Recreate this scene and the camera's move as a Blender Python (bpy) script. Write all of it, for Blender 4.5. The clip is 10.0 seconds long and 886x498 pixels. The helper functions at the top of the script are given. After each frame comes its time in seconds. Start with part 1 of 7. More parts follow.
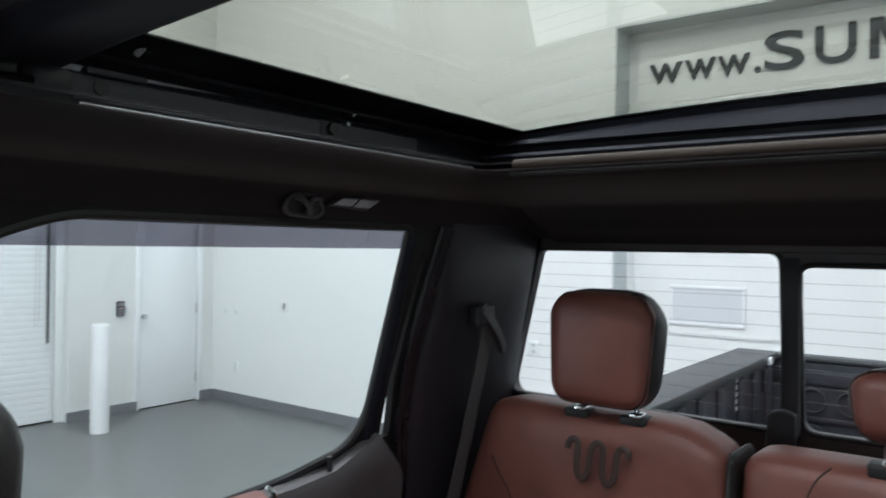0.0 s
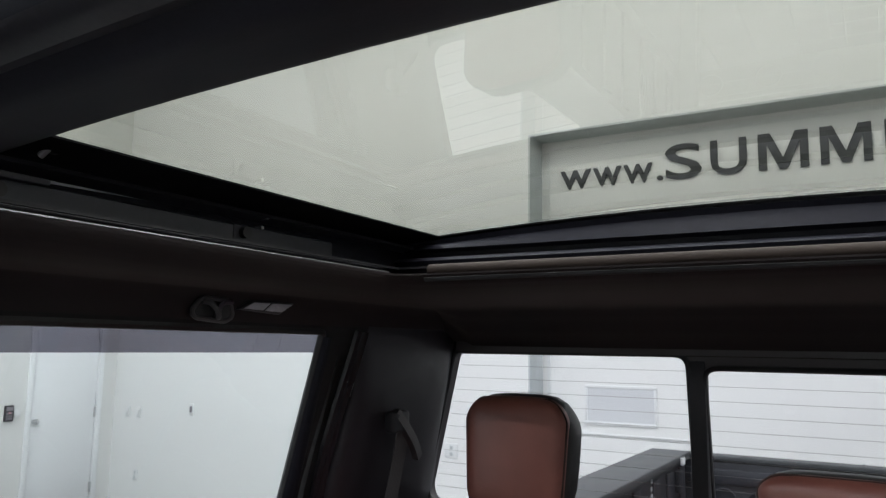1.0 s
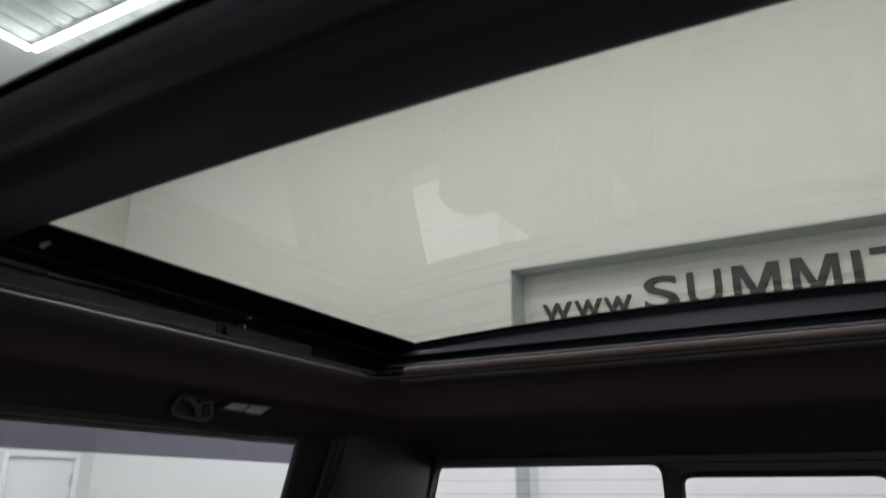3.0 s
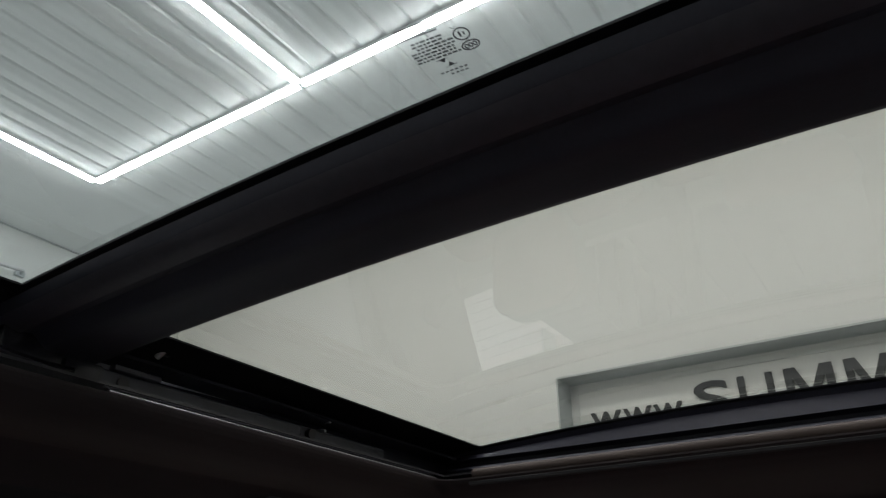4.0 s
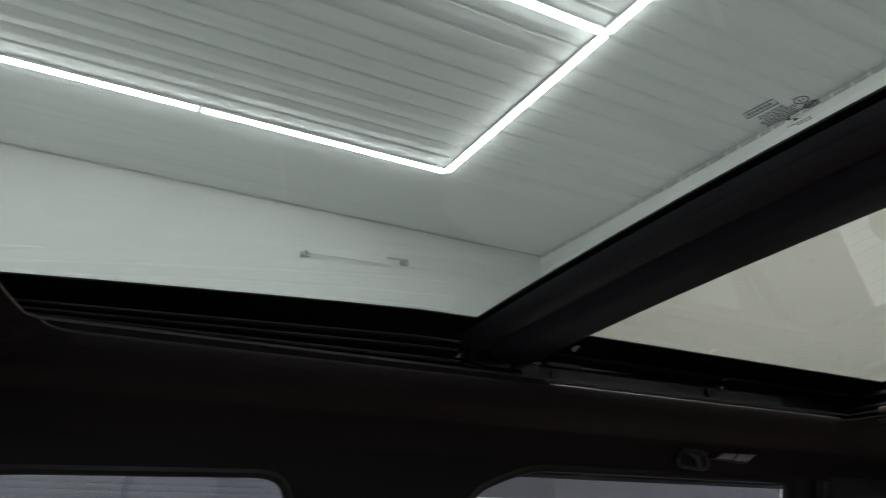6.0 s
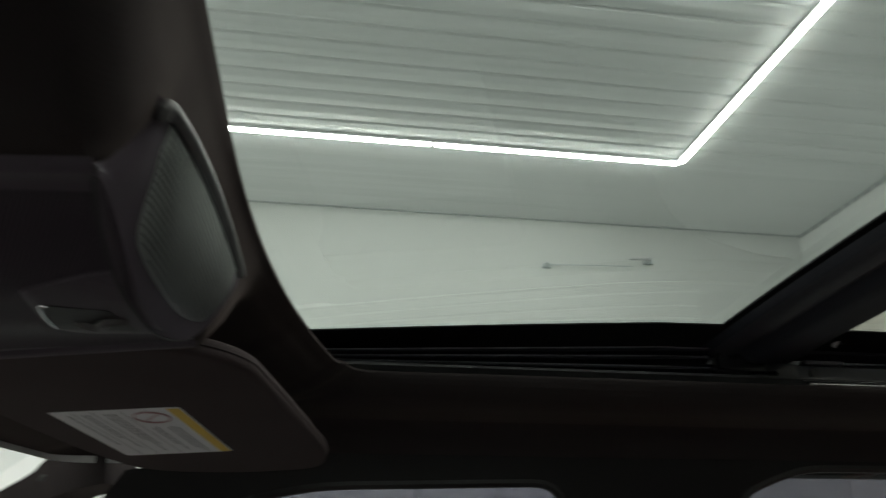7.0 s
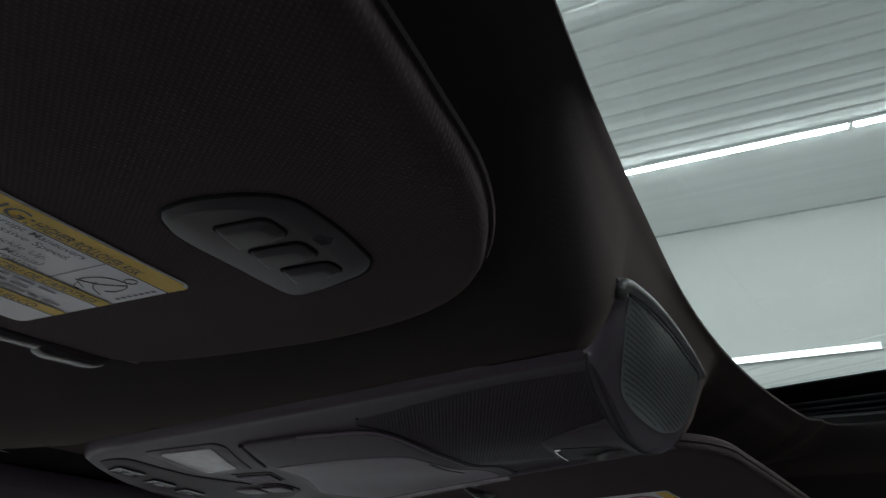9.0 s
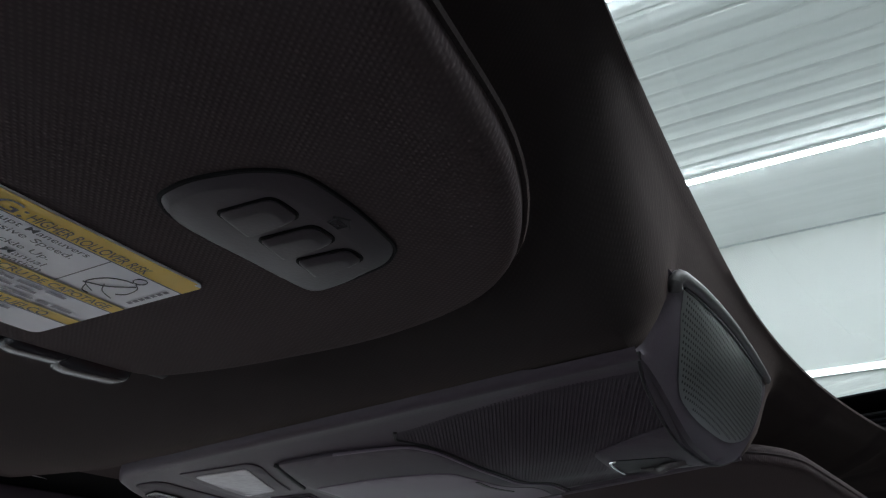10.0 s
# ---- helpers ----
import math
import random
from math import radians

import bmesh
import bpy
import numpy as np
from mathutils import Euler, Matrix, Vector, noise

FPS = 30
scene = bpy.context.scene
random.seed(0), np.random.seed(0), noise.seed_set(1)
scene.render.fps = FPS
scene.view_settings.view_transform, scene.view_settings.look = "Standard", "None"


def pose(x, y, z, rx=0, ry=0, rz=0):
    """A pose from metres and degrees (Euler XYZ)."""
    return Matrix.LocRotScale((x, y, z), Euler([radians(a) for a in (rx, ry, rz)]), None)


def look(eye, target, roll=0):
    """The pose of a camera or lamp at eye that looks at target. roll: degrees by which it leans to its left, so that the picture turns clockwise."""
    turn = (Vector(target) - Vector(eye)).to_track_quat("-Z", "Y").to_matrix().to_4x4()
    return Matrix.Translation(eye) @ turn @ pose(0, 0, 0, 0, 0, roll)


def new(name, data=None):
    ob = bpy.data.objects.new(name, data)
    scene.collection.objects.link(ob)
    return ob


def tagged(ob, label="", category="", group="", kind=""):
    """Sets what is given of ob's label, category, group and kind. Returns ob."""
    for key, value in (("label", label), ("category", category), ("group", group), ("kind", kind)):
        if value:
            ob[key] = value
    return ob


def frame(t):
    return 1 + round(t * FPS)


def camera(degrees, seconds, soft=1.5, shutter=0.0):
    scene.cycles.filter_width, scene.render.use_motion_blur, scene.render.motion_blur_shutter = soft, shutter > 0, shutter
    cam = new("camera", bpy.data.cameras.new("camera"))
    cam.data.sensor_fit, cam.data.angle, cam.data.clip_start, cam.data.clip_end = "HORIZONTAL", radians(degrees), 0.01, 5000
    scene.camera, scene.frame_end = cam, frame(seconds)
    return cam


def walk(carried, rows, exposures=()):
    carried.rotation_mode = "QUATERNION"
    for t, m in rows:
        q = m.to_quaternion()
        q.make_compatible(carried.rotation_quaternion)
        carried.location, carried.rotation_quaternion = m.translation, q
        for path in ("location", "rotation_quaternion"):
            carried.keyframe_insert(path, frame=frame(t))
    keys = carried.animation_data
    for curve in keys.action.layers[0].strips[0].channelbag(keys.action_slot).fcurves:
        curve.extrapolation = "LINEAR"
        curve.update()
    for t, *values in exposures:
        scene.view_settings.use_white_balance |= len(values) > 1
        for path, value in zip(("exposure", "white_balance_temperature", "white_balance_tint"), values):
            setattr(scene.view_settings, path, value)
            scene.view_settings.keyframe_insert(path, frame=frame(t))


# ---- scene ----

cam = camera(61.7, 10.0, soft=1.2, shutter=0.4)
PATH = [
    (0, (-0.122, 0.169, 1.727), (1.074, -1.433, 1.721), 0.8),
    (0.5, (-0.131, 0.187, 1.75), (0.916, -1.513, 1.866), 0.8),
    (1, (-0.126, 0.165, 1.738), (0.882, -1.543, 1.998), 0.8),
    (1.5, (-0.105, 0.15, 1.688), (0.886, -1.549, 2.047), 0.7),
    (2, (-0.126, 0.142, 1.666), (0.85, -1.549, 2.097), 0.6),
    (2.5, (-0.146, 0.148, 1.659), (0.816, -1.535, 2.149), 0.3),
    (3, (-0.169, 0.199, 1.662), (0.767, -1.452, 2.291), 0.2),
    (3.2, (-0.175, 0.225, 1.654), (0.74, -1.401, 2.375), -0.5),
    (4.3, (-0.173, 0.316, 1.615), (0.825, -1.152, 2.536), -0.4),
    (4.5, (-0.177, 0.334, 1.619), (0.872, -1.121, 2.503), -0.4),
    (5, (-0.221, 0.401, 1.634), (1.018, -0.957, 2.422), -0.4),
    (5.5, (-0.258, 0.452, 1.632), (1.2, -0.685, 2.394), -0.6),
    (6.8, (-0.36, 0.498, 1.622), (1.429, 0.054, 2.398), -0.3),
    (7, (-0.387, 0.509, 1.62), (1.43, 0.215, 2.403), -0.3),
    (7.5, (-0.432, 0.523, 1.628), (1.403, 0.616, 2.419), 0.2),
    (8, (-0.452, 0.539, 1.637), (1.333, 0.964, 2.432), 0.5),
    (8.5, (-0.456, 0.532, 1.645), (1.261, 1.168, 2.449), 0.5),
    (9, (-0.46, 0.517, 1.654), (1.173, 1.287, 2.514), 0.6),
    (9.5, (-0.441, 0.526, 1.652), (1.135, 1.361, 2.558), 0.4),
    (10, (-0.432, 0.525, 1.653), (1.119, 1.391, 2.571), 0.2),
]
EXPOSURES = [(0.0, 0.12, 6200, 10), (1.0, -0.06, 6450, 14), (2.5, -0.24, 6650, 17), (4.5, -0.58, 6550, 15), (5.5, -0.78, 6600, 14),
             (7.0, -0.73, 7000, 6), (7.5, -0.72, 7000, 6), (8.5, -0.75, 6600, 8), (9.5, -0.34, 6200, 10), (10.0, -0.08, 6200, 12)]
walk(cam, [(t, look(eye, target, roll)) for t, eye, target, roll in PATH], EXPOSURES)

# ---- world: a closed hall, lit by its own light tubes ----
world = bpy.data.worlds.new("world")
world.use_nodes = True
world.node_tree.nodes["Background"].inputs[0].default_value = (0.75, 0.82, 0.85, 1)
world.node_tree.nodes["Background"].inputs[1].default_value = 0.02
scene.world = world
TUBE_POWER = 69.0
scene.view_settings.exposure = 0.0

# the hall and the cab, in metres: x to the passenger side, y to the front, z up
FZ = -0.075
# HALL_W is chosen for the light it bounces into the cab
HALL_X, HALL_W, HALL_B, HALL_F, HALL_H = 7.23, -2.45, -5.197, 4.5, 5.35


# ---- materials ----
def nodes_of(name):
    m = bpy.data.materials.new(name)
    m.use_nodes = True
    nt = m.node_tree
    return m, nt, nt.nodes["Principled BSDF"]


def link(nt, a, b):
    nt.links.new(a, b)


def surface(name, colour, rough=0.6, metal=0.0, vary=0.12, coarse=3.0, fine=60.0, bump=0.15, spec=0.5, rough_vary=0.1, depth=0.002, sheen=0.0, coat=0.0):
    """Noise at two scales over a base colour, with fine relief and uneven gloss."""
    m, nt, b = nodes_of(name)
    tc = nt.nodes.new("ShaderNodeTexCoord")
    n1 = nt.nodes.new("ShaderNodeTexNoise")
    n2 = nt.nodes.new("ShaderNodeTexNoise")
    n1.inputs["Scale"].default_value, n1.inputs["Detail"].default_value = coarse, 4
    n2.inputs["Scale"].default_value, n2.inputs["Detail"].default_value = fine, 3
    for n in (n1, n2):
        link(nt, tc.outputs["Object"], n.inputs["Vector"])
    mix = nt.nodes.new("ShaderNodeMath")
    mix.operation = "ADD"
    link(nt, n1.outputs["Fac"], mix.inputs[0])
    link(nt, n2.outputs["Fac"], mix.inputs[1])
    ramp = nt.nodes.new("ShaderNodeMapRange")
    ramp.inputs["From Min"].default_value, ramp.inputs["From Max"].default_value = 0.6, 1.4
    ramp.inputs["To Min"].default_value, ramp.inputs["To Max"].default_value = 1 - vary, 1 + vary
    link(nt, mix.outputs[0], ramp.inputs["Value"])
    tint = nt.nodes.new("ShaderNodeVectorMath")
    tint.operation = "SCALE"
    tint.inputs[0].default_value = colour
    link(nt, ramp.outputs["Result"], tint.inputs["Scale"])
    link(nt, tint.outputs[0], b.inputs["Base Color"])
    rr = nt.nodes.new("ShaderNodeMapRange")
    rr.inputs["To Min"].default_value, rr.inputs["To Max"].default_value = max(0.02, rough - rough_vary), min(1, rough + rough_vary)
    link(nt, n1.outputs["Fac"], rr.inputs["Value"])
    link(nt, rr.outputs["Result"], b.inputs["Roughness"])
    b.inputs["Metallic"].default_value = metal
    b.inputs["Specular IOR Level"].default_value = spec
    b.inputs["Sheen Weight"].default_value = sheen
    b.inputs["Coat Weight"].default_value = coat
    if bump:
        bp = nt.nodes.new("ShaderNodeBump")
        bp.inputs["Strength"].default_value, bp.inputs["Distance"].default_value = bump, depth
        link(nt, n2.outputs["Fac"], bp.inputs["Height"])
        link(nt, bp.outputs["Normal"], b.inputs["Normal"])
    return m


def woven(name, colour, pitch=0.0016, strength=0.6, rough=0.9, vary=0.25, sheen=0.03):
    """A knitted trim cloth: two crossed sets of fine ribs, and faint mottling."""
    m, nt, b = nodes_of(name)
    tc = nt.nodes.new("ShaderNodeTexCoord")
    heights = []
    for turn in (35, -55):
        mp = nt.nodes.new("ShaderNodeMapping")
        mp.inputs["Rotation"].default_value = (0.0, 0.0, radians(turn))
        w = nt.nodes.new("ShaderNodeTexWave")
        w.inputs["Scale"].default_value = 0.314 / pitch / 1.0
        w.inputs["Distortion"].default_value = 0.6
        link(nt, tc.outputs["Object"], mp.inputs["Vector"])
        link(nt, mp.outputs["Vector"], w.inputs["Vector"])
        heights.append(w.outputs["Fac"])
    mul = nt.nodes.new("ShaderNodeMath")
    mul.operation = "MULTIPLY"
    link(nt, heights[0], mul.inputs[0])
    link(nt, heights[1], mul.inputs[1])
    n = nt.nodes.new("ShaderNodeTexNoise")
    n.inputs["Scale"].default_value = 9
    link(nt, tc.outputs["Object"], n.inputs["Vector"])
    add = nt.nodes.new("ShaderNodeMath")
    add.operation = "MULTIPLY_ADD"
    link(nt, mul.outputs[0], add.inputs[0])
    add.inputs[1].default_value = 0.9
    link(nt, n.outputs["Fac"], add.inputs[2])
    ramp = nt.nodes.new("ShaderNodeMapRange")
    ramp.inputs["From Max"].default_value = 1.6
    ramp.inputs["To Min"].default_value, ramp.inputs["To Max"].default_value = 1 - vary, 1 + vary * 1.6
    link(nt, add.outputs[0], ramp.inputs["Value"])
    tint = nt.nodes.new("ShaderNodeVectorMath")
    tint.operation = "SCALE"
    tint.inputs[0].default_value = colour
    link(nt, ramp.outputs["Result"], tint.inputs["Scale"])
    link(nt, tint.outputs[0], b.inputs["Base Color"])
    b.inputs["Roughness"].default_value = rough
    b.inputs["Specular IOR Level"].default_value = 0.12
    b.inputs["Sheen Weight"].default_value = sheen
    b.inputs["Sheen Tint"].default_value = (1.0, 0.74, 0.64, 1)
    b.inputs["Sheen Roughness"].default_value = 0.45
    bp = nt.nodes.new("ShaderNodeBump")
    bp.inputs["Strength"].default_value, bp.inputs["Distance"].default_value = strength, 0.0006
    link(nt, mul.outputs[0], bp.inputs["Height"])
    link(nt, bp.outputs["Normal"], b.inputs["Normal"])
    return m


def leather(name, colour, rough=0.42):
    m, nt, b = nodes_of(name)
    tc = nt.nodes.new("ShaderNodeTexCoord")
    v = nt.nodes.new("ShaderNodeTexVoronoi")
    v.inputs["Scale"].default_value = 420
    n = nt.nodes.new("ShaderNodeTexNoise")
    n.inputs["Scale"].default_value, n.inputs["Detail"].default_value = 7, 5
    for k in (v, n):
        link(nt, tc.outputs["Object"], k.inputs["Vector"])
    ramp = nt.nodes.new("ShaderNodeValToRGB")
    c = Vector(colour)
    ramp.color_ramp.elements[0].position, ramp.color_ramp.elements[1].position = 0.3, 0.75
    ramp.color_ramp.elements[0].color = (*(c * 0.78), 1)
    ramp.color_ramp.elements[1].color = (*(c * 1.2), 1)
    link(nt, n.outputs["Fac"], ramp.inputs["Fac"])
    link(nt, ramp.outputs["Color"], b.inputs["Base Color"])
    rr = nt.nodes.new("ShaderNodeMapRange")
    rr.inputs["To Min"].default_value, rr.inputs["To Max"].default_value = rough - 0.08, rough + 0.12
    link(nt, n.outputs["Fac"], rr.inputs["Value"])
    link(nt, rr.outputs["Result"], b.inputs["Roughness"])
    bp = nt.nodes.new("ShaderNodeBump")
    bp.inputs["Strength"].default_value, bp.inputs["Distance"].default_value = 0.25, 0.0008
    link(nt, v.outputs["Distance"], bp.inputs["Height"])
    link(nt, bp.outputs["Normal"], b.inputs["Normal"])
    return m


def pane_glass(name, tint, base=0.045, rough=0.0, gloss=1.0):
    """Thin sheet glass: clear or tinted, with a mirror gloss that grows at a slant."""
    m = bpy.data.materials.new(name)
    m.use_nodes = True
    nt = m.node_tree
    nt.nodes.clear()
    out = nt.nodes.new("ShaderNodeOutputMaterial")
    mix = nt.nodes.new("ShaderNodeMixShader")
    t = nt.nodes.new("ShaderNodeBsdfTransparent")
    g = nt.nodes.new("ShaderNodeBsdfGlossy")
    fr = nt.nodes.new("ShaderNodeLayerWeight")
    fr.inputs["Blend"].default_value = 0.5
    p5 = nt.nodes.new("ShaderNodeMath")
    p5.operation = "POWER"
    p5.inputs[1].default_value = 5.0
    link(nt, fr.outputs["Facing"], p5.inputs[0])
    sl = nt.nodes.new("ShaderNodeMath")
    sl.operation = "MULTIPLY_ADD"
    sl.inputs[1].default_value, sl.inputs[2].default_value = 1 - base, base
    link(nt, p5.outputs[0], sl.inputs[0])
    t.inputs["Color"].default_value = (*tint, 1)
    g.inputs["Roughness"].default_value = rough
    g.inputs["Color"].default_value = (gloss, gloss, gloss, 1)
    link(nt, sl.outputs[0], mix.inputs["Fac"])
    link(nt, t.outputs[0], mix.inputs[1])
    link(nt, g.outputs[0], mix.inputs[2])
    link(nt, mix.outputs[0], out.inputs["Surface"])
    return m


def glowing(name, colour, power):
    m = bpy.data.materials.new(name)
    m.use_nodes = True
    nt = m.node_tree
    nt.nodes.clear()
    out = nt.nodes.new("ShaderNodeOutputMaterial")
    e = nt.nodes.new("ShaderNodeEmission")
    e.inputs["Color"].default_value = (*colour, 1)
    e.inputs["Strength"].default_value = power
    link(nt, e.outputs[0], out.inputs["Surface"])
    return m


def planks(name):
    """Light oak boards with darker grain along x."""
    m, nt, b = nodes_of(name)
    tc = nt.nodes.new("ShaderNodeTexCoord")
    mp = nt.nodes.new("ShaderNodeMapping")
    mp.inputs["Scale"].default_value = (14, 1.2, 14)
    n = nt.nodes.new("ShaderNodeTexNoise")
    n.inputs["Scale"].default_value, n.inputs["Detail"].default_value = 2.2, 6
    link(nt, tc.outputs["Object"], mp.inputs["Vector"])
    link(nt, mp.outputs["Vector"], n.inputs["Vector"])
    ramp = nt.nodes.new("ShaderNodeValToRGB")
    ramp.color_ramp.elements[0].position, ramp.color_ramp.elements[1].position = 0.35, 0.68
    ramp.color_ramp.elements[0].color = (0.20, 0.12, 0.065, 1)
    ramp.color_ramp.elements[1].color = (0.42, 0.30, 0.19, 1)
    link(nt, n.outputs["Fac"], ramp.inputs["Fac"])
    link(nt, ramp.outputs["Color"], b.inputs["Base Color"])
    b.inputs["Roughness"].default_value = 0.55
    return m


def sheet_metal(name, colour):
    """Painted ceiling sheets: glossy bands put into the colour as faint streaks along y, and an uneven satin gloss."""
    m, nt, b = nodes_of(name)
    tc = nt.nodes.new("ShaderNodeTexCoord")
    mp = nt.nodes.new("ShaderNodeMapping")
    mp.inputs["Scale"].default_value = (7.0, 0.12, 1.0)
    n = nt.nodes.new("ShaderNodeTexNoise")
    n.inputs["Scale"].default_value, n.inputs["Detail"].default_value = 1.6, 5
    link(nt, tc.outputs["Object"], mp.inputs["Vector"])
    link(nt, mp.outputs["Vector"], n.inputs["Vector"])
    ramp = nt.nodes.new("ShaderNodeMapRange")
    ramp.inputs["From Min"].default_value, ramp.inputs["From Max"].default_value = 0.3, 0.7
    ramp.inputs["To Min"].default_value, ramp.inputs["To Max"].default_value = 0.94, 1.05
    link(nt, n.outputs["Fac"], ramp.inputs["Value"])
    tint = nt.nodes.new("ShaderNodeVectorMath")
    tint.operation = "SCALE"
    tint.inputs[0].default_value = colour
    link(nt, ramp.outputs["Result"], tint.inputs["Scale"])
    link(nt, tint.outputs[0], b.inputs["Base Color"])
    rr = nt.nodes.new("ShaderNodeMapRange")
    rr.inputs["To Min"].default_value, rr.inputs["To Max"].default_value = 0.52, 0.64
    b.inputs["Specular IOR Level"].default_value = 0.4
    link(nt, n.outputs["Fac"], rr.inputs["Value"])
    link(nt, rr.outputs["Result"], b.inputs["Roughness"])
    return m


M_WALL = surface("white_wall_paint", (0.78, 0.79, 0.78), 0.55, vary=0.02, coarse=0.7, fine=90, bump=0.05, spec=0.3)
# white wall paint darkened to take down the strong light on the side wall
M_WALLDIM = surface("dimmed_white_wall_paint", (0.68, 0.69, 0.675), 0.55, vary=0.02, coarse=0.7, fine=90, bump=0.05, spec=0.3)
M_TRIMW = surface("white_trim_paint", (0.74, 0.76, 0.76), 0.45, vary=0.03, coarse=2, fine=80, bump=0.04)
M_REVEAL = surface("pale_grey_finish", (0.50, 0.54, 0.55), 0.5, vary=0.03, coarse=2, fine=80, bump=0.04)
M_CEIL = sheet_metal("ribbed_ceiling_panel", (0.83, 0.85, 0.85))
M_LINEGREY = surface("line_grey", (0.50, 0.52, 0.52), 0.6, vary=0.15, coarse=4, fine=40)
M_FLOOR = surface("polished_concrete", (0.122, 0.129, 0.129), 0.30, vary=0.05, coarse=0.35, fine=9, bump=0.0, rough_vary=0.03)
M_BASE = surface("grey_baseboard", (0.16, 0.17, 0.18), 0.5, vary=0.08, coarse=3, fine=40, bump=0.05)
M_SHUTTER = surface("white_shutter_steel", (0.70, 0.72, 0.73), 0.4, vary=0.03, coarse=1.5, fine=30, bump=0.05)
M_DARKGAP = surface("dark_gap", (0.06, 0.065, 0.07), 0.7, vary=0.1)
M_LETTER = surface("black_vinyl_letter", (0.022, 0.026, 0.028), 0.4, vary=0.15, coarse=4, fine=60, bump=0.05)
M_DOORW = surface("white_door_paint", (0.77, 0.79, 0.80), 0.4, vary=0.02, coarse=1.2, fine=50, bump=0.05)
M_STEEL = surface("brushed_steel", (0.55, 0.56, 0.57), 0.35, metal=1.0, vary=0.1, fine=90)
M_CHROME = surface("chrome", (0.75, 0.76, 0.78), 0.12, metal=1.0, vary=0.05, bump=0.02, rough_vary=0.06)
M_TUBE = glowing("lit_tube", (0.93, 0.98, 1.0), TUBE_POWER)
M_TUBE_WALL = glowing("lit_wall_tube", (0.93, 0.98, 1.0), TUBE_POWER * 0.09)
M_TUBE_FRONT = glowing("lit_front_wall_tube", (0.93, 0.98, 1.0), TUBE_POWER * 0.7)
M_DARKSTEP = surface("satin_black_frame", (0.014, 0.014, 0.020), 0.45, vary=0.2, coarse=5, fine=90, bump=0.05, spec=0.12)
M_KEYPAD = surface("black_keypad_plastic", (0.03, 0.03, 0.035), 0.35, vary=0.1)
M_WOOD = planks("oak_board")
M_HEAD = woven("charcoal_headliner_cloth", (0.032, 0.027, 0.028), 0.0018, 0.13, vary=0.07, sheen=0.085)
M_VISOR = woven("charcoal_visor_cloth", (0.057, 0.045, 0.047), 0.0017, 0.36, vary=0.20)
M_PLASTIC = surface("dark_grained_plastic", (0.062, 0.055, 0.058), 0.46, vary=0.12, coarse=6, fine=700, bump=0.35, depth=0.0004)
M_CONSOLE = surface("console_plastic", (0.070, 0.055, 0.071), 0.48, vary=0.08, coarse=6, fine=800, bump=0.3, depth=0.0003, spec=0.28)
M_PLATE = surface("control_plate_plastic", (0.042, 0.035, 0.042), 0.40, vary=0.08, coarse=6, fine=800, bump=0.2, depth=0.0003, spec=0.32)
M_LITLIP = surface("lit_lip_metal", (0.42, 0.38, 0.42), 0.24, metal=0.6, vary=0.06, coarse=6, fine=800, bump=0.1, depth=0.0002)
M_RIM = surface("satin_rim_plastic", (0.085, 0.082, 0.082), 0.36, vary=0.06, coarse=6, fine=800, bump=0.15, depth=0.0002)
M_RIB = surface("ribbed_panel_plastic", (0.047, 0.036, 0.048), 0.55, vary=0.08, coarse=6, fine=800, bump=0.2, depth=0.0003, spec=0.18)
# paler copy of the console plastic: sheen and highlights put into its colour
M_CONSHEEN = surface("console_sheen_plastic", (0.185, 0.143, 0.188), 0.45, vary=0.06, coarse=6, fine=800, bump=0.25, depth=0.0003, spec=0.35)
M_GLOSSBLACK = surface("gloss_black_frame", (0.008, 0.008, 0.010), 0.22, vary=0.2, coarse=5, fine=90, bump=0.03)
M_FRIT = surface("black_glass_border", (0.005, 0.005, 0.006), 0.6, vary=0.1, coarse=6, fine=60, bump=0.0, spec=0.1)
M_RAIL = surface("anodised_black_rail", (0.022, 0.022, 0.027), 0.33, metal=0.2, vary=0.15, coarse=9, fine=120, bump=0.06)
M_RAILGLINT = surface("rail_highlight_metal", (0.30, 0.30, 0.33), 0.35, metal=0.9, vary=0.2, coarse=9, fine=120, bump=0.05)
M_GREASE = surface("grey_rail_cover", (0.036, 0.035, 0.044), 0.42, vary=0.2, coarse=14, fine=120, bump=0.1)
M_BEAM = surface("soft_black_beam", (0.025, 0.026, 0.036), 0.55, vary=0.15, coarse=5, fine=300, bump=0.12, depth=0.0006, spec=0.3)
M_COVER = surface("dark_rail_cover", (0.034, 0.034, 0.044), 0.5, vary=0.25, coarse=14, fine=120, bump=0.1)
M_ALU = surface("satin_aluminium_edge", (0.15, 0.148, 0.152), 0.45, metal=1.0, vary=0.15)
M_CLIP = surface("gloss_grey_plastic", (0.022, 0.020, 0.025), 0.24, vary=0.1, coarse=10, fine=200, bump=0.05)
M_SEAL = surface("glossy_black_seal", (0.012, 0.011, 0.015), 0.27, vary=0.15, coarse=8, fine=200, bump=0.05)
M_RUBBER = surface("black_rubber", (0.016, 0.016, 0.018), 0.5, vary=0.15, coarse=8, fine=200, bump=0.1)
M_BROWNROLL = woven("brown_shade_cloth", (0.048, 0.037, 0.032), 0.0014, 0.3, rough=0.6)
M_LEATHER = leather("saddle_brown_leather", (0.192, 0.066, 0.051))
M_LEATHER_DK = leather("black_leather", (0.016, 0.015, 0.015))
M_SEAM = surface("dark_seam_thread", (0.035, 0.014, 0.010), 0.7, vary=0.1)
M_EMBLEM = surface("embossed_dark_mark", (0.040, 0.022, 0.018), 0.5, vary=0.15, coarse=30, fine=300)
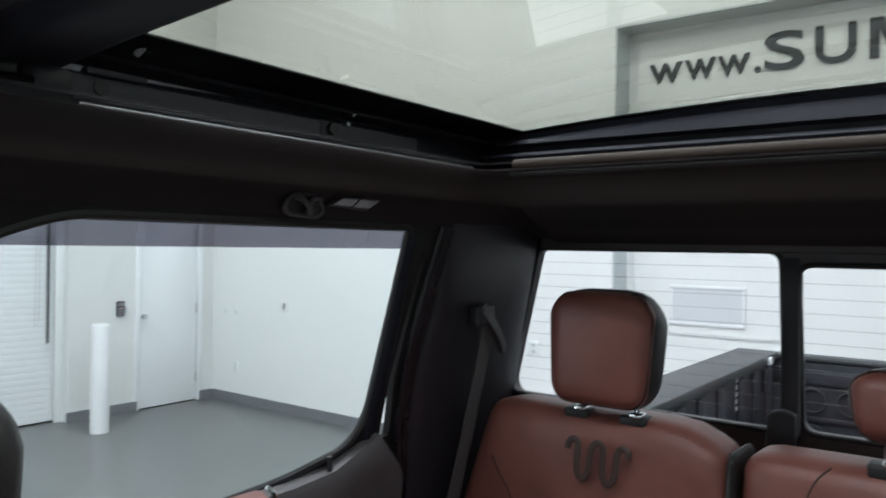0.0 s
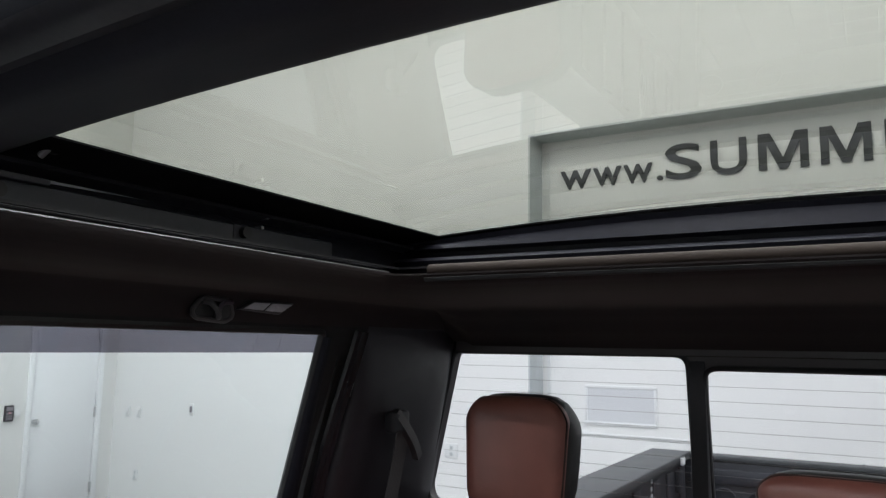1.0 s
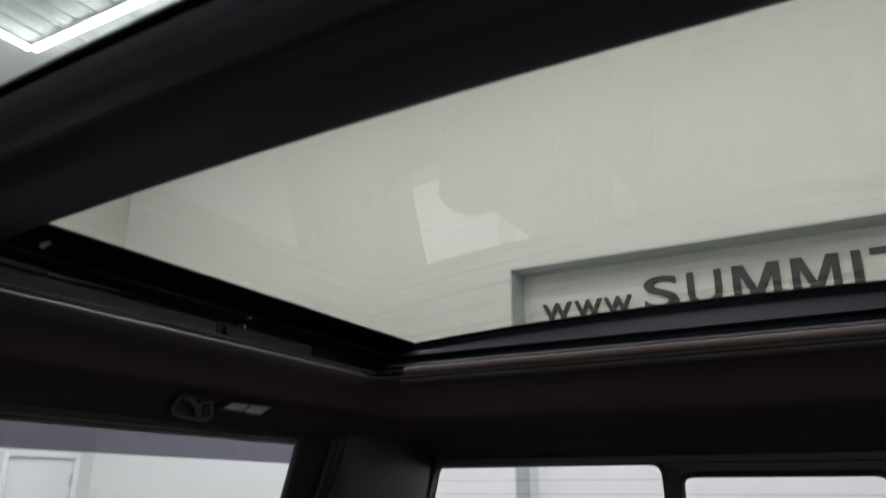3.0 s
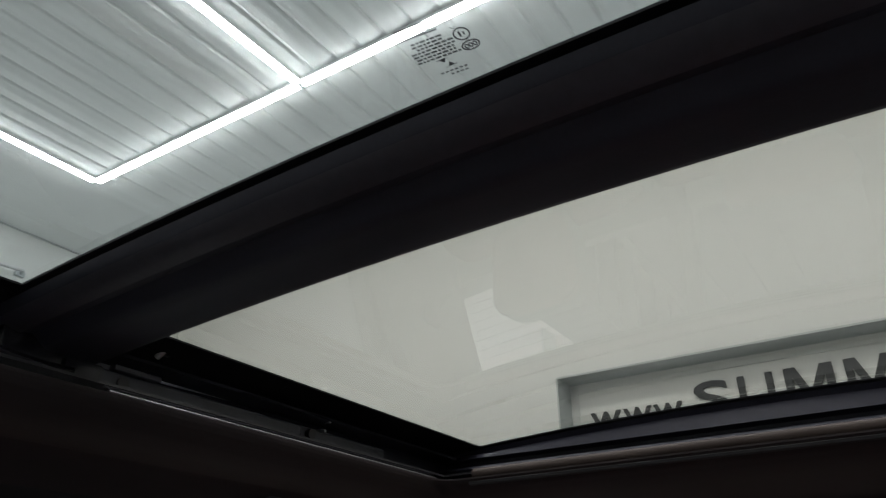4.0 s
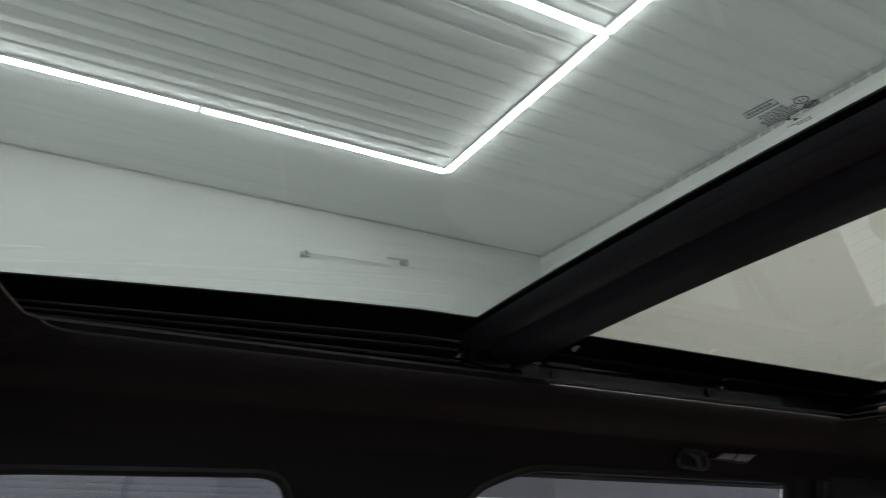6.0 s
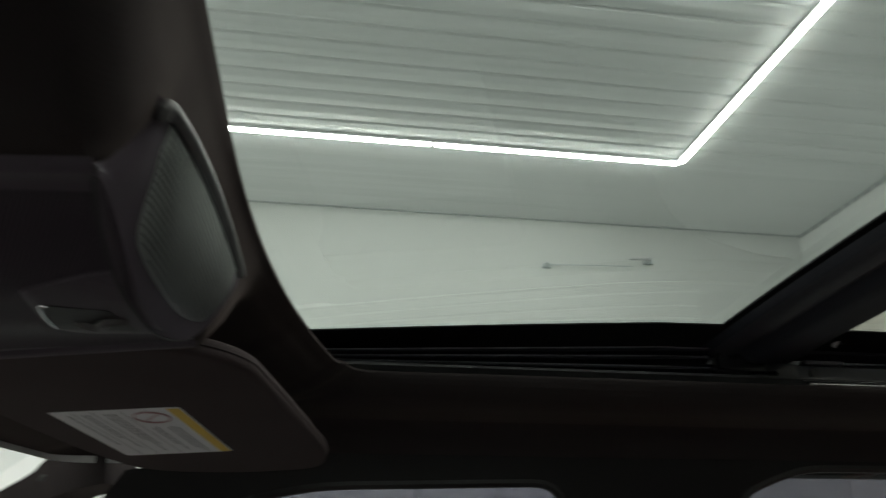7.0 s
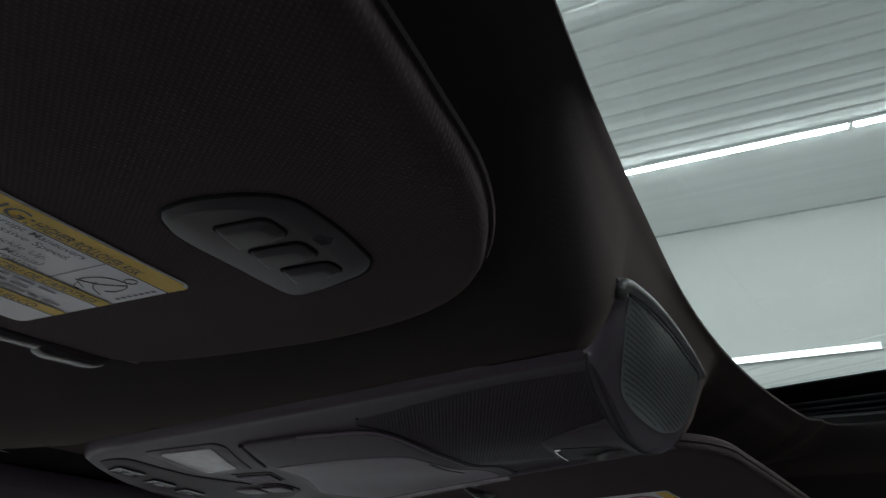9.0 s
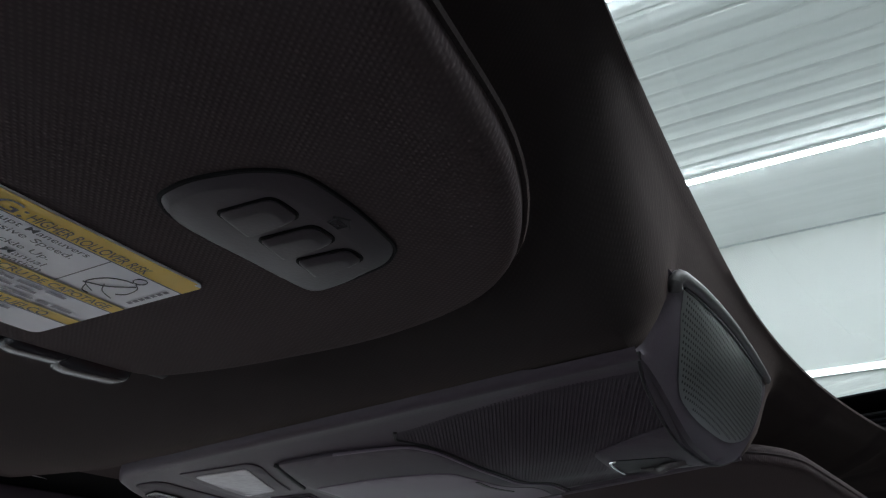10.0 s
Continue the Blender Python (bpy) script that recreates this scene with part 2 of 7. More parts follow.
M_BELT = woven("seat_belt_webbing", (0.075, 0.07, 0.074), 0.0022, 0.6, rough=0.6)
M_SIDE = surface("black_side_trim", (0.013, 0.012, 0.013), 0.6, vary=0.1, coarse=8, fine=300, bump=0.1, depth=0.0005, spec=0.25)
# unseen dash colour, lightened so it throws light up at the visors
M_DASHBOUNCE = surface("bounce_dash_pad", (0.24, 0.20, 0.19), 0.6, vary=0.08, coarse=6, fine=400, bump=0.2, depth=0.0005)
M_BEDCAP = surface("grey_bed_rail_plastic", (0.050, 0.055, 0.059), 0.55, vary=0.18, coarse=6, fine=120, bump=0.3, depth=0.001)
M_DIVIDER = surface("matte_charcoal_plastic", (0.026, 0.026, 0.032), 0.62, vary=0.1, coarse=8, fine=300, bump=0.1, depth=0.0005)
M_PILLAR = surface("charcoal_pillar_plastic", (0.026, 0.022, 0.028), 0.46, vary=0.12, coarse=6, fine=700, bump=0.35, depth=0.0004, spec=0.35)
M_SCALE = surface("mottled_white_print", (0.42, 0.43, 0.45), 0.6, vary=0.3, coarse=60, fine=300)
M_BED = surface("black_bed_liner", (0.027, 0.029, 0.036), 0.5, vary=0.5, coarse=9, fine=160, bump=0.5, depth=0.002)
# unseen body colour, set white so the bonnet bounces light into the cab
M_PAINT = surface("bounce_white_truck_paint", (0.76, 0.77, 0.77), 0.25, vary=0.02, coat=1.0, bump=0.0)
M_ROOFGLASS = pane_glass("tinted_roof_glass", (0.60, 0.645, 0.615))
M_ROOFGLASS_REAR = pane_glass("tinted_rear_roof_glass", (0.57, 0.565, 0.495))
M_CLEAR = pane_glass("clear_window_glass", (0.87, 0.895, 0.89))
M_REARGLASS = pane_glass("rear_window_glass", (0.87, 0.86, 0.872))
M_SMOKE = pane_glass("smoked_deflector", (0.215, 0.207, 0.25))
M_MESH = surface("speaker_mesh_metal", (0.40, 0.415, 0.40), 0.33, metal=0.9, vary=0.1, coarse=20, fine=300, bump=0.05)
M_LENS = surface("frosted_lamp_lens", (0.52, 0.50, 0.54), 0.25, vary=0.15, coarse=40, fine=200)
M_PAPER = surface("white_label_paper", (0.88, 0.88, 0.90), 0.5, vary=0.03, coarse=8, fine=200, bump=0.03)
M_YELLOW = surface("yellow_label_print", (0.82, 0.56, 0.07), 0.5, vary=0.05, coarse=8, fine=200, bump=0.03)
M_INK = surface("black_label_ink", (0.03, 0.03, 0.035), 0.5, vary=0.05)
M_RED = surface("pale_red_label_print", (0.50, 0.30, 0.32), 0.5, vary=0.05)
M_HEATER = surface("heater_line_print", (0.17, 0.16, 0.155), 0.5, vary=0.2, coarse=9, fine=90)
M_GREYINK = surface("grey_label_ink", (0.22, 0.21, 0.23), 0.5, vary=0.05)
M_LAMPBLUE = surface("pale_button_symbol", (0.16, 0.17, 0.22), 0.4, vary=0.05)
M_WHITEPL = surface("white_plastic", (0.72, 0.73, 0.74), 0.4, vary=0.03)
M_MARK = surface("grey_glass_print", (0.045, 0.048, 0.052), 0.5, vary=0.1)


# ---- building helpers ----
def thing(name, base, label, category, group="", kind=""):
    ob = new(name)
    ob.location = base
    ob.empty_display_size = 0.1
    return tagged(ob, label, category, group, kind)


def base_of(ob):
    while ob.parent:
        ob = ob.parent
    return ob.location


def part(name, bm, material, parent=None, label="", smooth=True):
    """Links a bmesh, given in hall coordinates, as one mesh object under a thing or a part."""
    mesh = bpy.data.meshes.new(name)
    if parent:
        off = base_of(parent)
        for v in bm.verts:
            v.co -= off
    bmesh.ops.recalc_face_normals(bm, faces=bm.faces)
    for f in bm.faces:
        f.smooth = smooth
    bm.to_mesh(mesh)
    bm.free()
    if smooth:
        mesh.set_sharp_from_angle(angle=radians(38))
    mesh.materials.append(material)
    ob = new(name, mesh)
    if parent:
        ob.parent = parent
    if label:
        ob["label"] = label
    return ob


def structure(name, bm, material, label, category, smooth=False):
    return tagged(part(name, bm, material, None, "", smooth), label, category, "", "structure")


def box(lo, hi, bevel=0.0, segs=2, bm=None):
    own = bmesh.new()
    c = [(a + b) / 2 for a, b in zip(lo, hi)]
    s = [abs(b - a) for a, b in zip(lo, hi)]
    bmesh.ops.create_cube(own, size=1, matrix=Matrix.Translation(c) @ Matrix.Diagonal((*s, 1)))
    if bevel:
        bmesh.ops.bevel(own, geom=own.edges[:], offset=min(bevel, min(s) * 0.49), segments=segs, profile=0.5, affect="EDGES")
    if bm is None:
        return own
    join(bm, own)
    return bm


def join(bm, other):
    keep = {v: bm.verts.new(v.co) for v in other.verts}
    for f in other.faces:
        try:
            bm.faces.new([keep[v] for v in f.verts])
        except ValueError:
            pass
    other.free()
    return bm


def moved(bm, m):
    bmesh.ops.transform(bm, matrix=m, verts=bm.verts)
    return bm


def cyl(a, b, r, r2=None, segs=16, bm=None):
    own = bm or bmesh.new()
    a, b = Vector(a), Vector(b)
    turn = (b - a).to_track_quat("Z", "Y").to_matrix().to_4x4()
    bmesh.ops.create_cone(own, cap_ends=True, segments=segs, radius1=r, radius2=r if r2 is None else r2, depth=(b - a).length,
                          matrix=Matrix.Translation((a + b) / 2) @ turn)
    return own


def sweep(path, profile, closed=False, caps=True, bm=None, up=(0, 0, 1)):
    """A profile of (side, up) pairs carried along a path of points."""
    own = bm or bmesh.new()
    pts = [Vector(p) for p in path]
    n = len(pts)
    up = Vector(up)
    rings = []
    for i, p in enumerate(pts):
        a = pts[(i - 1) % n] if closed or i else pts[i]
        b = pts[(i + 1) % n] if closed or i < n - 1 else pts[i]
        ahead = (b - a).normalized()
        side = ahead.cross(up)
        side = side.normalized() if side.length > 1e-4 else Vector((1, 0, 0))
        top = side.cross(ahead)
        rings.append([own.verts.new(p + side * u + top * v) for u, v in profile])
    m = len(profile)
    for i in range(n if closed else n - 1):
        r, s = rings[i], rings[(i + 1) % n]
        for k in range(m):
            own.faces.new((r[k], r[(k + 1) % m], s[(k + 1) % m], s[k]))
    if caps and not closed:
        own.faces.new(rings[0])
        own.faces.new(rings[-1])
    return own


def ring_profile(r, segs=8, ry=None):
    ry = r if ry is None else ry
    return [(r * math.cos(2 * math.pi * k / segs), ry * math.sin(2 * math.pi * k / segs)) for k in range(segs)]


def strip(path, profile_open, bm=None):
    """An open profile of vectors, added to each point of a path: a skin."""
    own = bm or bmesh.new()
    rings = [[own.verts.new(Vector(p) + Vector(q)) for q in profile_open] for p in path]
    for r, s in zip(rings, rings[1:]):
        for k in range(len(profile_open) - 1):
            own.faces.new((r[k], r[k + 1], s[k + 1], s[k]))
    return own


def smooth_path(points, steps=6, closed=False):
    """A Catmull-Rom curve through the points."""
    pts = [Vector(p) for p in points]
    n = len(pts)
    out = []
    for i in range(n if closed else n - 1):
        p0 = pts[(i - 1) % n] if closed or i else pts[0]
        p1, p2 = pts[i], pts[(i + 1) % n]
        p3 = pts[(i + 2) % n] if closed or i < n - 2 else pts[-1]
        for k in range(steps):
            t = k / steps
            out.append(0.5 * (2 * p1 + (p2 - p0) * t + (2 * p0 - 5 * p1 + 4 * p2 - p3) * t * t + (3 * p1 - p0 - 3 * p2 + p3) * t ** 3))
    if not closed:
        out.append(pts[-1])
    return out


def rounded_poly(points, radius, segs=5):
    """A flat polygon of pairs, its corners rounded. radius: one number, or one for each corner."""
    out = []
    n = len(points)
    for i in range(n):
        r = radius[i] if isinstance(radius, (list, tuple)) else radius
        p, a, b = Vector(points[i]), Vector(points[i - 1]), Vector(points[(i + 1) % n])
        da, db = (a - p), (b - p)
        r1 = min(r, da.length * 0.48, db.length * 0.48)
        if r1 < 1e-5:
            out.append((p.x, p.y))
            continue
        s, e = p + da.normalized() * r1, p + db.normalized() * r1
        for k in range(segs + 1):
            t = k / segs
            q = s * (1 - t) ** 2 + p * 2 * t * (1 - t) + e * t * t
            out.append((q.x, q.y))
    return out


def slab(outline, place, thick, bevel=0.0, holes=(), segs=2):
    """A flat sheet with thickness: pairs (u, v) set in space by place(u, v, w), w being the depth."""
    own = bmesh.new()
    edges = []
    for loop in (outline, *holes):
        vs = [own.verts.new((u, v, 0)) for u, v in loop]
        edges += [own.edges.new((vs[k], vs[(k + 1) % len(vs)])) for k in range(len(vs))]
    bmesh.ops.triangle_fill(own, edges=edges, use_beauty=True, use_dissolve=False)
    geom = bmesh.ops.extrude_face_region(own, geom=own.faces[:])
    for g in geom["geom"]:
        if isinstance(g, bmesh.types.BMVert):
            g.co.z = thick
    bmesh.ops.recalc_face_normals(own, faces=own.faces)
    if bevel:
        rim = [e for e in own.edges if len(e.link_faces) == 2 and abs(e.link_faces[0].normal.dot(e.link_faces[1].normal)) < 0.3
               and abs(e.verts[0].co.z - e.verts[1].co.z) < 1e-6]
        bmesh.ops.bevel(own, geom=rim, offset=bevel, segments=segs, profile=0.5, affect="EDGES")
    for v in own.verts:
        v.co = Vector(place(v.co.x, v.co.y, v.co.z))
    return own


def pillow(size, r, n=10, bulge=(0, 0, 0)):
    """A padded block: a box whose edges are rounded by r and whose faces swell by bulge."""
    own = bmesh.new()
    bmesh.ops.create_cube(own, size=2)
    bmesh.ops.subdivide_edges(own, edges=own.edges[:], cuts=n, use_grid_fill=True)
    h = [s / 2 for s in size]
    for v in own.verts:
        p = Vector([math.sin(c * math.pi / 2) if abs(c) < 1 else c for c in v.co])
        q = Vector([p[i] * h[i] for i in range(3)])
        core = Vector([max(-(h[i] - r), min(h[i] - r, q[i])) for i in range(3)])
        d = q - core
        if d.length > 1e-9:
            q = core + d.normalized() * min(r, d.length) if sum(abs(x) > 1e-6 for x in d) > 1 else q
        for i in range(3):
            a, b = (i + 1) % 3, (i + 2) % 3
            q[i] += bulge[i] * p[i] * (1 - (q[a] / h[a]) ** 2) * (1 - (q[b] / h[b]) ** 2)
        v.co = q
    return own


def letter_mesh(text, height, depth, bold=0.0, width=None, shear=0.0):
    """A word as a solid in the x-y plane, its lower left corner at the origin, fitted to its height and width."""
    cu = bpy.data.curves.new("type", "FONT")
    cu.body, cu.size, cu.offset, cu.shear = text, 1.0, bold, shear
    cu.resolution_u = 4
    ob = bpy.data.objects.new("type", cu)
    scene.collection.objects.link(ob)
    bpy.context.view_layer.update()
    me = bpy.data.meshes.new_from_object(ob.evaluated_get(bpy.context.evaluated_depsgraph_get()))
    own = bmesh.new()
    own.from_mesh(me)
    bpy.data.objects.remove(ob)
    bpy.data.curves.remove(cu)
    bpy.data.meshes.remove(me)
    if depth:
        g = bmesh.ops.extrude_face_region(own, geom=own.faces[:])
        for v in g["geom"]:
            if isinstance(v, bmesh.types.BMVert):
                v.co.z += 1
    xs, ys = [v.co.x for v in own.verts], [v.co.y for v in own.verts]
    x0, y0, w, h = min(xs), min(ys), max(xs) - min(xs), max(ys) - min(ys)
    for v in own.verts:
        v.co = Vector(((v.co.x - x0) / w * (width or height * w / h), (v.co.y - y0) / h * height, v.co.z * depth))
    return own


# ---- the hall ----
T = 0.25
structure("floor", box((HALL_W - 0.5, HALL_B - 0.6, FZ - 0.2), (HALL_X + 0.9, HALL_F + T, FZ)), M_FLOOR, "polished grey concrete floor of the hall", "floor")

# wall behind the truck, with a wide recess that holds the lettered panel
REC_L, REC_R, REC_TOP, REC_D = 2.243, -4.6, 3.43, 0.25
# unseen white sheet added so the roof glass reflects a bright patch
structure("floor_bounce", box((0.9, HALL_B - REC_D, FZ), (3.1, -4.25, FZ + 0.004)), M_TRIMW, "unseen white floor sheet, added to brighten the roof glass reflection", "floor")
bm = box((REC_L, HALL_B - T - 0.1, FZ), (HALL_X + 0.9, HALL_B, HALL_H))
box((REC_R, HALL_B - T - 0.1, REC_TOP), (REC_L, HALL_B, HALL_H), bm=bm)
box((HALL_W, HALL_B - T - 0.1, FZ), (REC_R, HALL_B, HALL_H), bm=bm)
structure("wall_back", bm, M_WALL, "plain white painted wall with a wide recess", "wall")
structure("wall_recess", box((REC_R - 0.2, HALL_B - REC_D - 0.3, FZ), (REC_L + 0.2, HALL_B - REC_D, REC_TOP + 0.2)), M_WALL,
          "white panel set back in the wall recess", "wall")
# reveal lining, greyer than the wall around it
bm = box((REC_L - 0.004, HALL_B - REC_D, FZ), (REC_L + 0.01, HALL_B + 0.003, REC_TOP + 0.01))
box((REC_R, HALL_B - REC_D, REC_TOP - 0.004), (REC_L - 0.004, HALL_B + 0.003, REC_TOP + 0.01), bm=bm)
structure("trim_recess", bm, M_REVEAL, "pale grey reveal round the wall recess", "trim")
bm = box((REC_L - 0.075, HALL_B - REC_D, FZ), (REC_L - 0.05, HALL_B - REC_D + 0.012, REC_TOP - 0.06))
box((REC_R, HALL_B - REC_D, REC_TOP - 0.075), (REC_L - 0.05, HALL_B - REC_D + 0.012, REC_TOP - 0.05), bm=bm)
structure("trim_recess_inner", bm, M_TRIMW, "thin white bead inside the wall recess", "trim")

# passenger-side wall with a shutter opening and a door
SH_Y0, SH_Y1, SH_TOP = -3.50, 1.3, 3.1
D_Y0, D_Y1, D_TOP = -4.985, -4.255, 2.01
bm = box((HALL_X, HALL_B - 0.3, FZ), (HALL_X + T, D_Y0, HALL_H))
box((HALL_X, D_Y0, D_TOP), (HALL_X + T, D_Y1, HALL_H), bm=bm)
box((HALL_X, D_Y1, FZ), (HALL_X + T, SH_Y0, HALL_H), bm=bm)
box((HALL_X, SH_Y0, SH_TOP), (HALL_X + T, SH_Y1, HALL_H), bm=bm)
box((HALL_X, SH_Y1, FZ), (HALL_X + T, HALL_F + T, HALL_H), bm=bm)
structure("wall_side", bm, M_WALLDIM, "white painted side wall with door and shutter openings", "wall")
structure("wall_front", box((HALL_W, HALL_F, FZ), (HALL_X, HALL_F + T, HALL_H)), M_WALL, "plain white wall facing the truck", "wall")
# unseen closing wall, moved close to bounce light onto the visors
structure("wall_bounce", box((HALL_W - T, HALL_B - 0.5, FZ), (HALL_W, HALL_F + T, HALL_H)), M_WALL, "unseen white wall set near the driver's side to bounce light", "wall")
bm = box((4.70, HALL_F - 0.004, FZ), (4.74, HALL_F, HALL_H))
structure("trim_seam", bm, M_REVEAL, "narrow grey panel seam in the front wall", "trim")

# ribbed ceiling: pressed sheets 0.224 m wide, joined by narrow grooves that run along the truck
bm = bmesh.new()
xs, zs = [], []
rng = random.Random(4)
PITCH = 0.2242
x = 5.452 - PITCH * 42
while x < HALL_X + 0.9:
    drop = 0.0076 + rng.uniform(-0.0012, 0.0012) if x < 5.6 else 0.0015
    sag = rng.uniform(-0.0085, -0.005) if x < 5.5 else -0.0012
    for k in range(-10, 11):
        dx = k * 0.0045
        xs.append(x + dx)
        zs.append(HALL_H + (1.8 if x < 5.6 else 0.9) * drop * math.exp(-(dx / 0.0175) ** 2))
    for k in range(1, 6):
        xs.append(x + 0.045 + (PITCH - 0.090) * k / 6)
        zs.append(HALL_H + sag * (0.5 - 0.5 * math.cos(2 * math.pi * k / 6)))
    x += PITCH
lo = [[bm.verts.new((a, y, b)) for a, b in zip(xs, zs)] for y in (HALL_B - 0.4, HALL_F + T)]
for k in range(len(xs) - 1):
    if xs[k + 1] - xs[k] > 1e-6:
        bm.faces.new((lo[0][k], lo[0][k + 1], lo[1][k + 1], lo[1][k]))
box((HALL_W - 0.3, HALL_B - 0.4, HALL_H + 0.06), (HALL_X + 0.9, HALL_F + T, HALL_H + 0.2), bm=bm)
structure("ceiling", bm, M_CEIL, "pale grey ribbed sheet ceiling of the hall", "ceiling", smooth=True)
# grey strips drawn for the shadow line between walls and ceiling
bm = box((HALL_X - 0.02, HALL_B, HALL_H - 0.014), (HALL_X, HALL_F, HALL_H + 0.004))
x = HALL_W
while x < HALL_X - 0.1:
    w = rng.choice((0.12, 0.16, 0.20))
    box((x, HALL_B, HALL_H - 0.042), (min(x + w, HALL_X - 0.02), HALL_B + 0.012, HALL_H + 0.004), bm=bm)
    x += w + 0.035
structure("trim_shadow_line", bm, M_LINEGREY, "thin grey strip for the shadow line where walls meet the ceiling", "trim")

# baseboards
bm = box((HALL_X - 0.014, HALL_B + 0.014, FZ), (HALL_X, D_Y0 - 0.02, FZ + 0.105))
box((HALL_X - 0.014, D_Y1 + 0.02, FZ), (HALL_X, SH_Y0 + 0.014, FZ + 0.105), bm=bm)
box((3.4, HALL_B, FZ), (HALL_X, HALL_B + 0.014, FZ + 0.105), bm=bm)
box((HALL_X - 0.014, SH_Y1, FZ), (HALL_X, HALL_F, FZ + 0.105), bm=bm)
structure("baseboard", bm, M_BASE, "dark grey baseboard along the white walls", "baseboard")

# side door, closed
door = thing("door_1", (HALL_X, (D_Y0 + D_Y1) / 2, FZ), "closed white flush door with steel hinges in the white wall", "door", kind="structure")
part("leaf", box((HALL_X + 0.02, D_Y0 + 0.008, FZ + 0.012), (HALL_X + 0.06, D_Y1 - 0.008, D_TOP - 0.008), 0.003), M_DOORW, door)
bm = box((HALL_X - 0.012, D_Y0 - 0.05, FZ), (HALL_X + 0.07, D_Y0 + 0.004, D_TOP + 0.05), 0.003)
box((HALL_X - 0.012, D_Y1 - 0.004, FZ), (HALL_X + 0.07, D_Y1 + 0.05, D_TOP + 0.05), 0.003, bm=bm)
box((HALL_X - 0.0115, D_Y0 + 0.004, D_TOP - 0.004), (HALL_X + 0.0695, D_Y1 - 0.004, D_TOP + 0.0495), 0.003, bm=bm)
part("frame", bm, M_DOORW, door)
part("door_gap", box((HALL_X + 0.07, D_Y0, FZ), (HALL_X + 0.09, D_Y1, D_TOP)), M_DARKGAP, door)
for z in (0.2, 0.985, 1.8):
    part("hinge", box((HALL_X - 0.002, D_Y0 - 0.012, z - 0.055), (HALL_X + 0.02, D_Y0 + 0.022, z + 0.055), 0.004), M_STEEL, door, "steel hinge")
bm = cyl((HALL_X + 0.02, D_Y1 - 0.055, 0.93), (HALL_X - 0.02, D_Y1 - 0.055, 0.93), 0.024)
cyl((HALL_X - 0.02, D_Y1 - 0.055, 0.93), (HALL_X - 0.045, D_Y1 - 0.055, 0.93), 0.03, 0.022, bm=bm)
part("door_knob", bm, M_STEEL, door, "small steel door knob")

# roller shutter, closed
shutter = thing("door_2", (HALL_X + 0.2, SH_Y0, FZ), "closed white roller shutter of narrow steel slats", "roller shutter", kind="structure")
slat = None
for k in range(51):
    z = FZ + 0.02 + k * 0.0625
    if slat is None:
        bm = bmesh.new()
        prof = [(0.0, 0.0), (-0.002, 0.003), (-0.003, 0.031), (-0.002, 0.0585), (0.0, 0.0615), (0.012, 0.0615), (0.012, 0.0)]
        a = [bm.verts.new((HALL_X + 0.17 + u, SH_Y0 - 0.03, z + v)) for u, v in prof]
        b = [bm.verts.new((HALL_X + 0.17 + u, SH_Y1 + 0.03, z + v)) for u, v in prof]
        for i in range(7):
            bm.faces.new((a[i], a[(i + 1) % 7], b[(i + 1) % 7], b[i]))
        slat = part("slat", bm, M_SHUTTER, shutter, smooth=False)
    else:
        s = new("slat", slat.data)
        s.parent = shutter
        s.location = (0, 0, k * 0.0625)
for y in (SH_Y0, SH_Y1):
    s = 1 if y == SH_Y0 else -1
    part("guide", box((HALL_X + 0.11, y - 0.005, FZ), (HALL_X + 0.15, y + s * 0.075, SH_TOP), 0.004), M_TRIMW, shutter, "white steel guide channel")
part("guide_gap", box((HALL_X + 0.148, SH_Y0 + 0.115, 0.72), (HALL_X + 0.156, SH_Y0 + 0.14, SH_TOP)), M_DARKGAP, shutter)
for k, dy in enumerate((0.20, 0.235)):
    part("pull_cord", sweep([(HALL_X + 0.13, SH_Y0 + dy, 3.0), (HALL_X + 0.13, SH_Y0 + dy + 0.012, 2.0), (HALL_X + 0.13, SH_Y0 + dy + 0.03, 0.9)], ring_profile(0.0035, 6), up=(1, 0, 0)), M_LINEGREY, shutter, "thin grey pull cord")
structure("wall_shutter", box((HALL_X + 0.25, SH_Y0 - 0.3, FZ), (HALL_X + 0.4, SH_Y1 + 0.3, HALL_H)), M_WALL, "plain wall closing the shutter opening", "wall")

# round guard post
post = thing("bollard", (6.66, -3.52, FZ), "white painted steel guard post standing on the concrete floor", "bollard")
bm = bmesh.new()
prof = [(0, FZ), (0.084, FZ), (0.084, 0.925), (0.078, 0.945), (0.06, 0.957), (0, 0.962)]
rings = [[bm.verts.new((6.66 + r * math.cos(a), -3.52 + r * math.sin(a), z)) for a in (2 * math.pi * k / 28 for k in range(28))] for r, z in prof if r]
for r, s in zip(rings, rings[1:]):
    for k in range(28):
        bm.faces.new((r[k], r[(k + 1) % 28], s[(k + 1) % 28], s[k]))
bm.faces.new(rings[0])
bm.faces.new(rings[-1])
part("sleeve", bm, M_WHITEPL, post)

# keypad and wall plates
pad = thing("keypad", (HALL_X, -4.03, 1.03), "black access keypad on the white wall beside the door", "keypad")
part("housing", box((HALL_X - 0.03, -4.075, 0.955), (HALL_X, -3.99, 1.11), 0.006), M_KEYPAD, pad)
part("display", box((HALL_X - 0.034, -4.065, 1.06), (HALL_X - 0.03, -4.0, 1.095)), M_GREYINK, pad, "small dark grey display")
part("card", box((HALL_X - 0.012, -4.15, 0.99), (HALL_X, -4.095, 1.07), 0.003), M_WHITEPL, pad, "small white plate beside the keypad")
